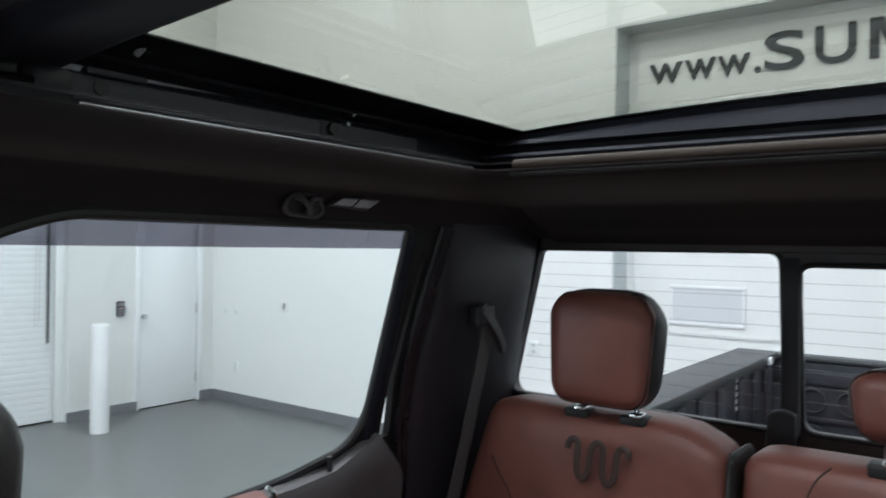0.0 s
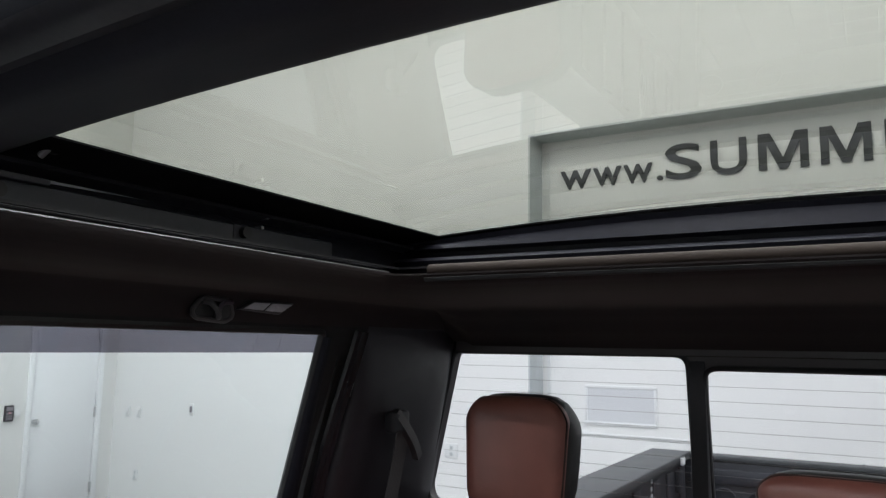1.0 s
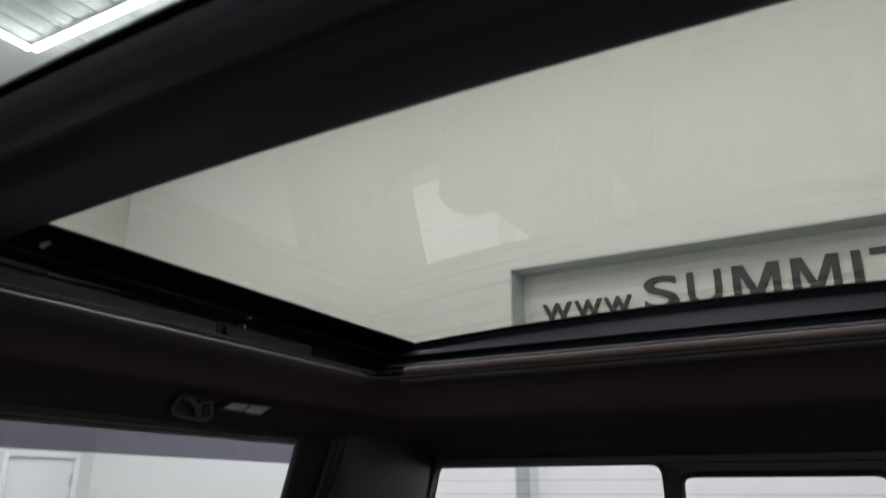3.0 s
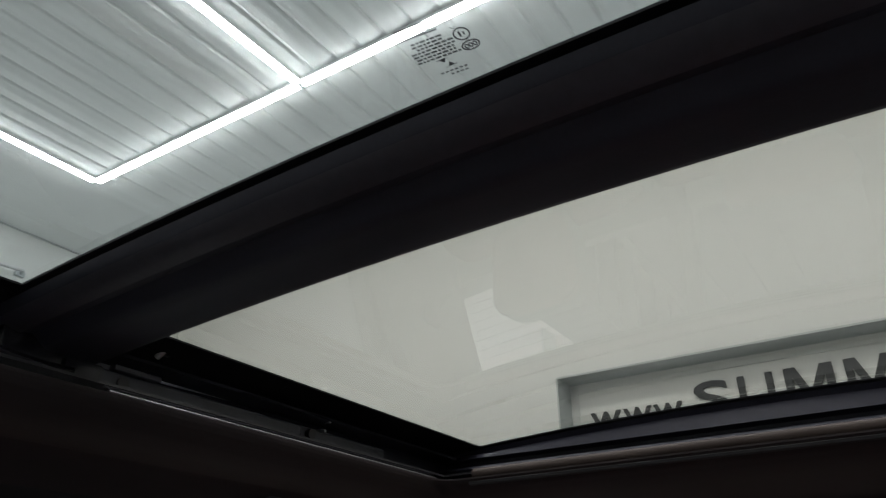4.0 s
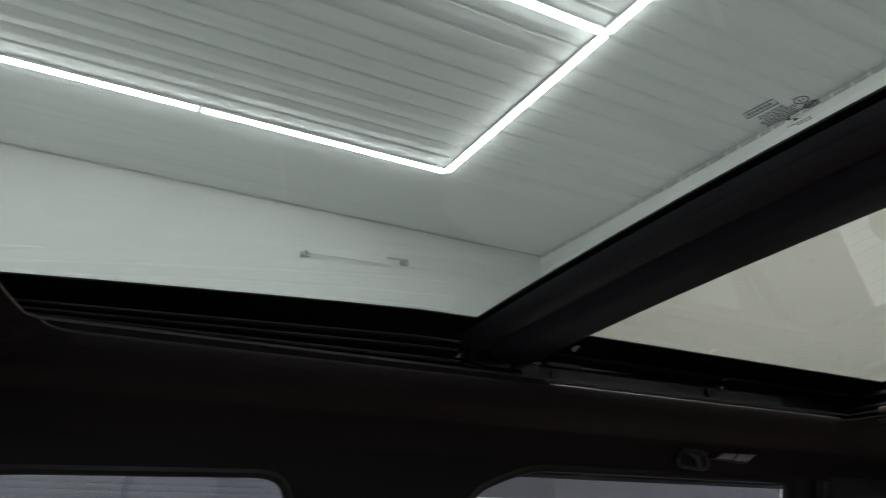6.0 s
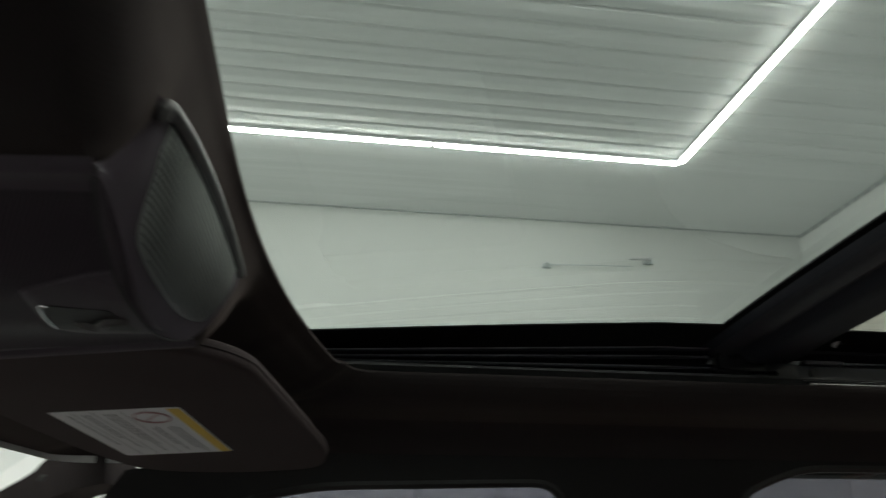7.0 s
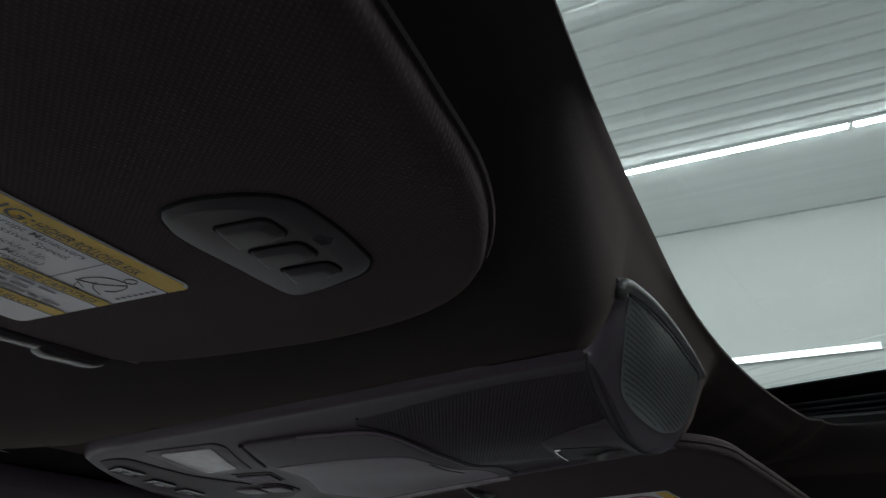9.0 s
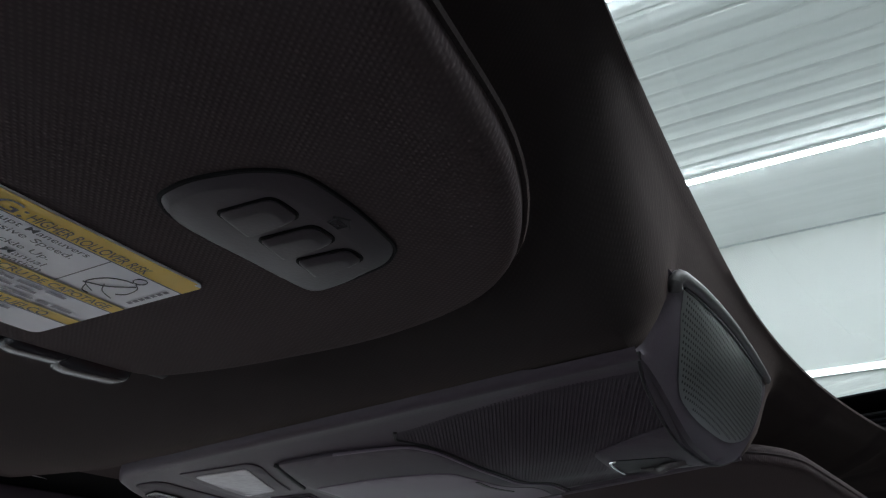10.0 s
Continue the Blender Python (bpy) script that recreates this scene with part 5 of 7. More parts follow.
part("sill_panel", box((-1.0, 1.11, 0.45), (-0.94, 2.9, 1.15), 0.03, 3), M_PAINT, truck)
part("sill_panel", box((-0.998, 0.12, 0.45), (-0.942, 1.11, 0.60), 0.02, 3), M_PAINT, truck)
for sx in (1, -1):
    for y in (2.25, -2.45):
        bm = cyl((sx * 0.74, y, FZ + 0.40), (sx * 0.99, y, FZ + 0.40), 0.40, segs=32)
        bmesh.ops.bevel(bm, geom=[e for e in bm.edges if e.calc_face_angle(0) > 1], offset=0.04, segments=3, affect="EDGES")
        w = part("wheel", bm, M_RUBBER, truck, "black tyre")
        part("rim", cyl((sx * 0.97, y, FZ + 0.40), (sx * 0.995, y, FZ + 0.40), 0.24, 0.2, segs=24), M_STEEL, w, "steel rim")

# ---- load bed ----
bed = part("bed_floor", box((-0.80, -3.66, 0.72), (0.80, -1.50, 0.78)), M_BED, truck, "black lined bed floor")
for k in range(9):
    part("floor_rib", box((-0.72 + k * 0.18 - 0.03, -3.62, 0.78), (-0.72 + k * 0.18 + 0.03, -1.52, 0.795), 0.005), M_BED, bed)
part("bed_front", box((-0.85, -1.56, 0.74), (0.85, -1.50, 1.15), 0.01), M_BED, truck)
for sx in (1, -1):
    bm = box((sx * 0.738, -3.66, 0.74), (sx * 0.862, -1.50, 1.215), 0.01)
    sw = part("bed_side", bm, M_BED, truck, "black lined bed side wall")
    part("rail_cap", box((sx * 0.714, -3.67, 1.210), (sx * 0.904, -1.50, 1.246), 0.006, 3), M_BEDCAP, sw, "dark plastic bed rail cap")
    for k in range(9):
        y = -1.62 - k * 0.235 - (0.05 if k > 5 else 0.0)
        part("side_rib", box((sx * 0.725, y - 0.045, 0.79), (sx * 0.739, y + 0.045, 1.19), 0.006), M_BED, sw)
    part("tie_down", box((sx * 0.712, -3.50, 1.08), (sx * 0.739, -3.44, 1.18), 0.006), M_BED, sw)
    part("tie_down", box((sx * 0.700, -3.50, 1.204), (sx * 0.7145, -3.455, 1.238), 0.003), M_WHITEPL, sw, "pale metal striker")
    for k in range(5):
        z = 1.072 + k * 0.029
        part("scale_mark", box((sx * 0.7235, -3.005 + 0.006 * (k % 2), z), (sx * 0.7252, -2.972 - 0.004 * (k // 2), z + 0.017)), M_SCALE, sw, "white printed mark")
    part("outer_side", box((sx * 0.864, -3.66, 0.5), (sx * 1.0, -1.50, 1.15), 0.02), M_PAINT, sw)
gate = part("tailgate", box((-0.86, -3.72, 0.74), (0.86, -3.662, 1.212), 0.012, 3), M_BED, truck, "closed black tailgate")
part("gate_cap", box((-0.86, -3.735, 1.213), (0.86, -3.650, 1.238), 0.006, 3), M_BEDCAP, gate)
part("gate_cap_joint", box((-0.03, -3.736, 1.2385), (-0.022, -3.649, 1.2405)), M_RUBBER, gate)
part("gate_ledge", box((-0.76, -3.664, 1.105), (0.76, -3.648, 1.175), 0.006, 2), M_BED, gate)
part("gate_rib", box((-0.76, -3.664, 0.93), (0.76, -3.652, 0.955), 0.005, 2), M_BED, gate)
for cx, cz in ((0.56, 1.03), (0.40, 1.03), (0.24, 1.03), (0.08, 1.03), (0.56, 0.86), (0.3, 0.86), (0.05, 0.86), (-0.2, 1.03), (-0.45, 1.03)):
    pts = [(cx + 0.055 * math.cos(a), -3.652, cz + 0.055 * math.sin(a)) for a in (2 * math.pi * k / 20 for k in range(20))]
    part("pressed_ring", sweep(pts, ring_profile(0.005, 6), closed=True, up=(0, 1, 0)), M_BED, gate)


# ---- rear seats ----
def seat(name, x0, x1, top, label, group="rear seats"):
    t = thing(name, ((x0 + x1) / 2, -1.15, 0.56), label, "seat", group)
    w, h = x1 - x0, top - 0.62
    bm = pillow((w, 0.16, h), 0.045, 14, (0.0, 0.012, 0.004))
    moved(bm, Matrix.Translation(((x0 + x1) / 2, -1.225, 0.62 + h / 2)) @ Matrix.Rotation(radians(3), 4, "X"))
    for v in bm.verts:
        if v.co.x > 0.62:
            v.co.x += min(0.07, max(0.0, 0.30 * (1.375 - v.co.z))) * ease((v.co.x - 0.62) / 0.12)
    for v in bm.verts:
        if x0 > 0:
            v.co.z -= 0.036 * ease((x0 + 0.13 - v.co.x) / 0.13) ** 1.5 * ease((v.co.z - 1.2) / 0.15)
    b = part("backrest", bm, M_LEATHER, t, "saddle brown leather backrest")
    bm = pillow((w, 0.50, 0.14), 0.05, 10, (0, 0.0, 0.012))
    moved(bm, Matrix.Translation(((x0 + x1) / 2, -0.86, 0.92)))
    part("seat_cushion", bm, M_LEATHER, t)
    part("seat_base", box((x0 + 0.02, -1.12, 0.56), (x1 - 0.02, -0.70, 0.86), 0.02), M_PLASTIC, t)
    return t, b


def headrest(t, cx, cz, w, h, posts, ytop=-1.19, d=0.11):
    tilt = Matrix.Translation((cx, ytop, cz)) @ Matrix.Rotation(radians(4), 4, "X")

    def shaped(bm):
        for v in bm.verts:
            v.co.x *= 1 - 0.10 * (0.5 - v.co.z / h) ** 2 + 0.02 * v.co.z / h
            v.co.z -= (0.19 * h if v.co.z > 0 else -0.10 * h) * min(1.0, abs(v.co.x) / (w / 2)) ** 5 * min(1.0, abs(v.co.z) / (h / 2)) ** 2
        return bm

    # leather pad in front, black shell behind and round its sides
    bm = shaped(pillow((w - 0.008, 0.062, h - 0.006), 0.030, 14, (0.0, 0.009, 0.0)))
    hr = part("headrest", moved(bm, tilt @ Matrix.Translation((0, 0.026, 0))), M_LEATHER, t, "saddle brown leather headrest with a black back")
    bm = shaped(pillow((w + 0.002, d, h + 0.001), 0.046, 12, (0.003, 0.0, 0.002)))
    part("back_shell", moved(bm, tilt @ Matrix.Translation((0, -0.006, 0))), M_LEATHER_DK, hr, "black leather back and sides of the headrest")
    o = rounded_poly([(-w * 0.478, -h * 0.482), (w * 0.478, -h * 0.482), (w * 0.478, h * 0.482), (-w * 0.478, h * 0.482)], 0.036, 8)
    bm = bmesh.new()
    for u, v in o:
        bm.verts.new((u, 0, v))
    shaped(bm)
    pts = [tilt @ Vector((v.co.x, 0.036, v.co.z)) for v in bm.verts]
    bm.free()
    part("seam", sweep(pts, ring_profile(0.0022, 6), closed=True, up=(0, 1, 0)), M_SEAM, hr)
    for px, pz in posts:
        part("post", cyl((px, ytop - 0.012, pz - 0.06), (px, ytop - 0.012, cz - h / 2 + 0.03), 0.0062, segs=12), M_CHROME, hr, "chrome headrest post")
        bz = box((px - 0.027, ytop - 0.03, pz - 0.016), (px + 0.027, ytop + 0.014, pz + 0.007), 0.006, 3)
        part("bezel", bz, M_RUBBER, hr, "black post bezel")
        part("button", box((px - 0.020, ytop - 0.016, pz + 0.004), (px + 0.006, ytop + 0.0175, pz + 0.0135), 0.004), M_CHROME, hr)


rs, rb = seat("rear_seat", 0.243, 0.760, 1.402, "saddle brown leather rear seat with a stitched mark, beside the window")
headrest(rs, 0.489, 1.533, 0.219, 0.226, ((0.546, 1.402), (0.430, 1.402)))
ms, mb = seat("rear_seat", -0.300, 0.232, 1.378, "saddle brown leather middle rear seat with a low headrest")
headrest(ms, -0.060, 1.487, 0.252, 0.118, ((0.012, 1.386), (-0.136, 1.386)), -1.19)
# stitched seams and the mark on the outer backrest
for pts in ([(0.725, -1.146, 1.29), (0.700, -1.137, 1.26), (0.665, -1.133, 1.20), (0.645, -1.132, 1.0)], [(0.30, -1.138, 1.24), (0.318, -1.134, 1.18), (0.325, -1.132, 1.0)],
            [(0.64, -1.133, 1.19), (0.56, -1.127, 1.225), (0.49, -1.124, 1.235), (0.40, -1.126, 1.225), (0.315, -1.133, 1.19)]):
    part("seam", sweep(smooth_path(pts, 5), ring_profile(0.0017, 6), up=(0, 1, 0)), M_SEAM, rb)
for pts in ([(0.088, -1.170, 1.377), (0.108, -1.146, 1.355), (0.120, -1.137, 1.30), (0.124, -1.132, 1.1)],):
    part("seam", sweep(smooth_path(pts, 5), ring_profile(0.0017, 6), up=(0, 1, 0)), M_SEAM, mb)
bm = moved(pillow((0.10, 0.162, 0.754), 0.0455, 10), Matrix.Diagonal((0.24, 1, 1, 1)))
part("side_panel", moved(bm, Matrix.Translation((0.2455, -1.227, 0.993)) @ Matrix.Rotation(radians(3), 4, "X")), M_LEATHER_DK, rb, "black leather side of the backrest")
part("piping", sweep([(0.252, -1.20, 1.364), (0.247, -1.170, 1.352), (0.244, -1.154, 1.325), (0.243, -1.148, 1.2), (0.243, -1.146, 0.9)], ring_profile(0.0045, 8)), M_LEATHER_DK, rb, "black piping")
zig = [(0.545, 1.338), (0.5425, 1.349), (0.533, 1.3575), (0.5225, 1.351), (0.5230, 1.325), (0.5228, 1.299), (0.5125, 1.2845), (0.5010, 1.297), (0.4970, 1.326), (0.4935, 1.345), (0.4835, 1.3575), (0.4715, 1.351),
       (0.4708, 1.327), (0.4700, 1.299), (0.4600, 1.2825), (0.4470, 1.295), (0.4440, 1.322), (0.4415, 1.343), (0.4322, 1.3545), (0.4200, 1.348), (0.4210, 1.337)]
part("stitched_mark", sweep(smooth_path([(u, -1.1375 - (v - 1.31) * 0.07, v) for u, v in zig], 4), ring_profile(0.0066, 10, 0.0030), up=(0, 1, 0)), M_EMBLEM, rb, "dark stitched zigzag mark")

# front passenger seat, seen at its upper edge
fs = thing("front_seat", (0.46, 0.0, 0.56), "dark leather front passenger seat with headrest", "seat")
bm = pillow((0.25, 0.11, 0.21), 0.045, 10, (0.004, 0.01, 0.003))
part("headrest", moved(bm, Matrix.Translation((0.49, 0.0, 1.53)) @ Matrix.Rotation(radians(6), 4, "X")), M_LEATHER_DK, fs, "black leather headrest")
for px in (0.44, 0.54):
    part("post", cyl((px, 0.03, 1.34), (px, 0.03, 1.46), 0.006, segs=10), M_CHROME, fs)
bm = pillow((0.52, 0.16, 0.60), 0.05, 10, (0, 0.01, 0))
part("backrest", moved(bm, Matrix.Translation((0.47, 0.05, 1.08)) @ Matrix.Rotation(radians(8), 4, "X")), M_LEATHER_DK, fs)
bm = pillow((0.52, 0.52, 0.16), 0.05, 8)
part("seat_cushion", moved(bm, Matrix.Translation((0.46, 0.27, 0.90))), M_LEATHER, fs, "saddle brown leather cushion")
part("seat_base", box((0.26, 0.05, 0.56), (0.66, 0.48, 0.84), 0.02), M_PLASTIC, fs)

# seat belt with its guide on the rear pillar
belt = thing("seat_belt", (0.78, -1.17, 1.55), "dark seat belt hanging from a guide on the rear pillar", "seat belt")
bm = box((0.738, -1.175, 1.560), (0.764, -1.112, 1.604), 0.008, 3)
part("anchor_cover", bm, M_DIVIDER, belt)
pts = smooth_path([(0.746, -1.128, 1.602), (0.742, -1.160, 1.570), (0.744, -1.196, 1.535), (0.750, -1.224, 1.502)])
part("guide", sweep(pts, [(-0.010, -0.007), (0.010, -0.007), (0.010, 0.007), (-0.010, 0.007)], up=(1, 0, 0)), M_PLASTIC, belt, "dark plastic belt guide")
pts = smooth_path([(0.748, -1.165, 1.575), (0.756, -1.158, 1.50), (0.775, -1.136, 1.35), (0.795, -1.110, 1.2), (0.812, -1.085, 1.05), (0.82, -1.07, 0.9)])
part("webbing", sweep(pts, [(-0.024, -0.0008), (0.024, -0.0008), (0.024, 0.0008), (-0.024, 0.0008)], up=(1, 0, 0.3)), M_BELT, belt, "dark woven webbing")

# coat hook and reading lamp on the roof rail
HX = 0.735
hook = thing("coat_hook", (HX, -0.60, 1.795), "black plastic coat hook on the headliner edge", "coat hook")
HK = rounded_poly([(-0.574, 1.784), (-0.590, 1.804), (-0.646, 1.803), (-0.654, 1.778), (-0.638, 1.770), (-0.580, 1.774)], [0.008, 0.01, 0.008, 0.008, 0.008, 0.006], 5)
bz = part("bezel", slab(HK, lambda u, v, w: (HX + 0.004 - w, u, v), 0.010, 0.003), M_RUBBER, hook)
part("bezel_rim", sweep([(HX - 0.006, u, v) for u, v in HK], ring_profile(0.0034, 8), closed=True, up=(1, 0, 0)), M_PLASTIC, bz)
part("hook", sweep(smooth_path([(HX - 0.006, -0.596, 1.799), (HX - 0.016, -0.602, 1.796), (HX - 0.022, -0.609, 1.784), (HX - 0.018, -0.614, 1.776), (HX - 0.010, -0.618, 1.780)]), ring_profile(0.0045)), M_PLASTIC, hook)
part("hook_arm", sweep(smooth_path([(HX - 0.010, -0.618, 1.780), (HX - 0.013, -0.626, 1.797), (HX - 0.012, -0.645, 1.799)]), ring_profile(0.0038)), M_CONSOLE, hook)
lamp = thing("reading_lamp", (HX - 0.002, -0.735, 1.80), "slim pale reading lamp set in the headliner edge", "reading lamp")
part("bezel", slab(rounded_poly([(-0.662, 1.7905), (-0.692, 1.8055), (-0.790, 1.8065), (-0.756, 1.7855)], 0.005), lambda u, v, w: (HX + 0.002 - w, u, v), 0.010, 0.003), M_PLASTIC, lamp)
for q in ([(-0.672, 1.7918), (-0.694, 1.8025), (-0.731, 1.8030), (-0.714, 1.7908)], [(-0.719, 1.7906), (-0.736, 1.8030), (-0.783, 1.8035), (-0.757, 1.7895)]):
    part("lens", slab(rounded_poly(q, 0.0016, 3), lambda u, v, w: (HX - 0.0075 - w, u, v), 0.003, 0.0008), M_LENS, lamp, "pale frosted lens")

# ---- sun visors ----
VZ = 1.762


def bar(parent, x0, x1, y0, y1, z, material, name="text_bar", label="", skew=0.0):
    bm = bmesh.new()
    bm.faces.new([bm.verts.new(p) for p in ((x0, y0, z), (x1, y0 + skew, z), (x1, y1 + skew, z), (x0, y1, z))])
    return part(name, bm, material, parent, label, smooth=False)


dv = thing("sun_visor", (-0.42, 0.72, VZ), "stowed charcoal cloth driver's sun visor with a warning label", "sun visor", "sun visors")
OUT = rounded_poly([(-0.640, 0.592), (-0.40, 0.580), (-0.268, 0.589), (-0.202, 0.622), (-0.180, 0.69), (-0.182, 0.78), (-0.192, 0.826), (-0.27, 0.836), (-0.640, 0.842)],
                   [0.03, 0.1, 0.06, 0.05, 0.05, 0.04, 0.02, 0.04, 0.03], 6)
vb = part("visor_body", slab(OUT, lambda u, v, w: (u, v, VZ + w), 0.022, 0.0095, (), 4), M_VISOR, dv)
part("visor_seam", sweep([(u * 1.0 + (0.0008 if u > -0.3 else 0), v - 0.0006, VZ + 0.011) for u, v in OUT], ring_profile(0.0014, 6), closed=True), M_HEAD, vb, "dark edge seam")
bm = pillow((0.030, 0.015, 0.012), 0.005, 6)
part("hinge_clip", moved(bm, Matrix.Translation((-0.247, 0.835, VZ + 0.004)) @ Matrix.Rotation(radians(-8), 4, "Z")), M_CLIP, dv, "glossy grey visor clip")
bm = pillow((0.036, 0.018, 0.016), 0.006, 6)
part("hinge_clip", moved(bm, Matrix.Translation((-0.2195, 0.833, VZ + 0.004)) @ Matrix.Rotation(radians(-12), 4, "Z")), M_CLIP, dv, "glossy grey visor clip")
part("hinge_rod", cyl((-0.212, 0.829, VZ + 0.009), (-0.178, 0.833, VZ + 0.012), 0.005, segs=10), M_RUBBER, dv)
# garage control plate
PL = rounded_poly([(-0.3150, 0.682), (-0.3170, 0.668), (-0.3125, 0.650), (-0.3050, 0.6395), (-0.2840, 0.6375), (-0.2570, 0.6400), (-0.2490, 0.6480), (-0.2440, 0.668), (-0.2425, 0.6830), (-0.2620, 0.6855), (-0.2950, 0.6875), (-0.3080, 0.6865)],
                  [0.006, 0.012, 0.014, 0.012, 0.02, 0.008, 0.012, 0.012, 0.006, 0.02, 0.02, 0.008], 5)


def plate_inset(u, v, side, rear):
    """A point of the plate's outline drawn in: a little at the sides, more along the rear."""
    k = ease((0.668 - v) / 0.028)
    du, dv = -0.2795 - u, 0.664 - v
    d = math.hypot(du, dv)
    return u + du / d * side, v + dv / d * side + k * rear


TIERS = [(PL, 0.0), (PL, 0.0012), ([plate_inset(u, v, 0.0008, 0.0006) for u, v in PL], 0.0021), ([plate_inset(u, v, 0.0022, 0.0052) for u, v in PL], 0.0041), ([plate_inset(u, v, 0.0030, 0.0062) for u, v in PL], 0.0044)]
bm = bmesh.new()
rows = [[bm.verts.new((u, v, VZ - 0.65 * d)) for u, v in loop] for loop, d in TIERS]
for r, t in zip(rows, rows[1:]):
    for k in range(len(PL)):
        bm.faces.new((r[k], r[(k + 1) % len(PL)], t[(k + 1) % len(PL)], t[k]))
bm.faces.new(rows[-1])
plate = part("control_plate", bm, M_PLATE, dv, "grey three-button control plate")
# black ring drawn for the raised plate's shadow outline
rim = [(u + 0.0006 * (u + 0.2795) / math.hypot(u + 0.2795, v - 0.664), v + 0.0006 * (v - 0.664) / math.hypot(u + 0.2795, v - 0.664), VZ - 0.0002) for u, v in PL]
part("plate_shadow", sweep(rim, ring_profile(0.0008, 6), closed=True), M_FRIT, plate, "dark ring for the shadow outline round the plate")
for x0, x1, y0, y1 in ((-0.3040, -0.2892, 0.6505, 0.6722), (-0.2858, -0.2724, 0.6502, 0.6728), (-0.2690, -0.2574, 0.6502, 0.6720)):
    o = rounded_poly([(x0 - 0.0004, y1 - 0.0011), (x0 + 0.0008, y0 - 0.0004), (x1 - 0.0006, y0 - 0.0004), (x1 + 0.0004, y1 + 0.0004)], [0.0027, 0.0042, 0.0042, 0.0022], 5)
    part("button_gap", slab(o, lambda u, v, w: (u, v, VZ - 0.0028 - w), 0.0004), M_FRIT, plate)
    bm = bmesh.new()
    rows = []
    for left, rear, front, right, d in ((0.0005, 0.0005, 0.0005, 0.0002, 0.0044), (0.0005, 0.0005, 0.0005, 0.0002, 0.0051), (0.0011, 0.0014, 0.0008, 0.0004, 0.0055), (0.0026, 0.0036, 0.0016, 0.0008, 0.0063), (0.0034, 0.0046, 0.0026, 0.0016, 0.0064)):
        o = rounded_poly([(x0 + left, y1 - 0.0015 - front), (x0 + 0.0012 + left, y0 + rear), (x1 - 0.0010 - right, y0 + rear), (x1 - right, y1 - front)], [0.0022, 0.0038, 0.0038, 0.0016], 5)
        rows.append([bm.verts.new((u, v, VZ + 0.0014 - d)) for u, v in o])
    for r, t in zip(rows, rows[1:]):
        for k in range(len(r)):
            bm.faces.new((r[k], r[(k + 1) % len(r)], t[(k + 1) % len(r)], t[k]))
    bm.faces.new(rows[-1])
    part("button", bm, M_PLATE, plate, "grey push button")
for pts in ([(-0.2840, 0.6428), (-0.2790, 0.6428), (-0.2790, 0.6462), (-0.2840, 0.6462)], [(-0.2856, 0.6430), (-0.2815, 0.6398), (-0.2774, 0.6430)], [(-0.2825, 0.6462), (-0.2825, 0.6444), (-0.2805, 0.6444), (-0.2805, 0.6462)]):
    part("house_symbol", sweep([(u, v, VZ - 0.0029) for u, v in pts], ring_profile(0.00022, 4), closed=len(pts) == 4), M_INK, plate, "dark house symbol")
# warning label, read from below with its head to the rear
LX0, LX1, LY0, LY1 = -0.470, -0.2635, 0.7150, 0.8105
lab = part("warning_label", slab(rounded_poly([(LX0, LY0), (LX1, LY0), (LX1, LY1), (LX0, LY1)], 0.005), lambda u, v, w: (u, v, VZ - 0.0003 - w), 0.0004), M_PAPER, dv, "white warning label with yellow stripes")
for y0, y1 in ((LY0 + 0.0004, 0.7265), (0.756, 0.7635), (0.7815, 0.7895)):
    bar(lab, LX0 + 0.002, LX1 - (0.0035 if y0 < 0.72 else 0.0004), y0, y1, VZ - 0.0010, M_YELLOW, "yellow_stripe", "yellow label stripe")
bar(lab, LX1 - 0.0035, LX1 - 0.0004, 0.7172, 0.7265, VZ - 0.0010, M_YELLOW, "yellow_stripe", "yellow label stripe")
for y in (0.7265, 0.756, 0.7635, 0.7815, 0.7895):
    bar(lab, LX0 + 0.002, LX1 - 0.0004, y - 0.0003, y + 0.0003, VZ - 0.0012, M_INK, "rule_line")


def words(parent, text, x1, y, h, material, w=None):
    """Small print on the label: its right end at x1, its foot at y; read from below."""
    bm = letter_mesh(text, h, 0.0, 0.004, w)
    right = max(v.co.x for v in bm.verts)
    for v in bm.verts:
        v.co = Vector((x1 - right + v.co.x, y - v.co.y, VZ - 0.0014))
    return part("printed_line", bm, material, parent, smooth=False)


words(lab, "WARNING:", -0.3275, 0.7254, 0.0076, M_INK, 0.056)
words(lab, "HIGHER ROLLOVER RISK", -0.2825, 0.7250, 0.0052, M_INK, 0.0435)
words(lab, "Avoid Abrupt Maneuvers", -0.3005, 0.7322, 0.0046, M_INK, 0.052)
words(lab, "and Excessive Speed.", -0.3025, 0.7378, 0.0048, M_INK, 0.047)
words(lab, "Always Buckle Up.", -0.3055, 0.7450, 0.0046, M_INK, 0.040)
words(lab, "See Owner's Manual", -0.3035, 0.7500, 0.0040, M_INK, 0.044)
words(lab, "For Further Information", -0.3015, 0.7542, 0.0034, M_INK, 0.052)
words(lab, "RISQUE ACCRU DE CAPOTAGE", -0.2685, 0.7626, 0.0052, M_INK, 0.067)
words(lab, "RIESGO DE VUELCO", -0.2755, 0.7886, 0.0052, M_INK, 0.047)
rng = random.Random(12)
for x1, y in ((-0.2815, 0.7672), (-0.2900, 0.7722), (-0.2715, 0.7775), (-0.2860, 0.7935)):
    x = x1
    while x > -0.40:
        w = rng.uniform(0.004, 0.012)
        bar(lab, x - w, x, y - 0.0010, y + 0.0010, VZ - 0.0012, M_GREYINK)
        x -= w + 0.0016
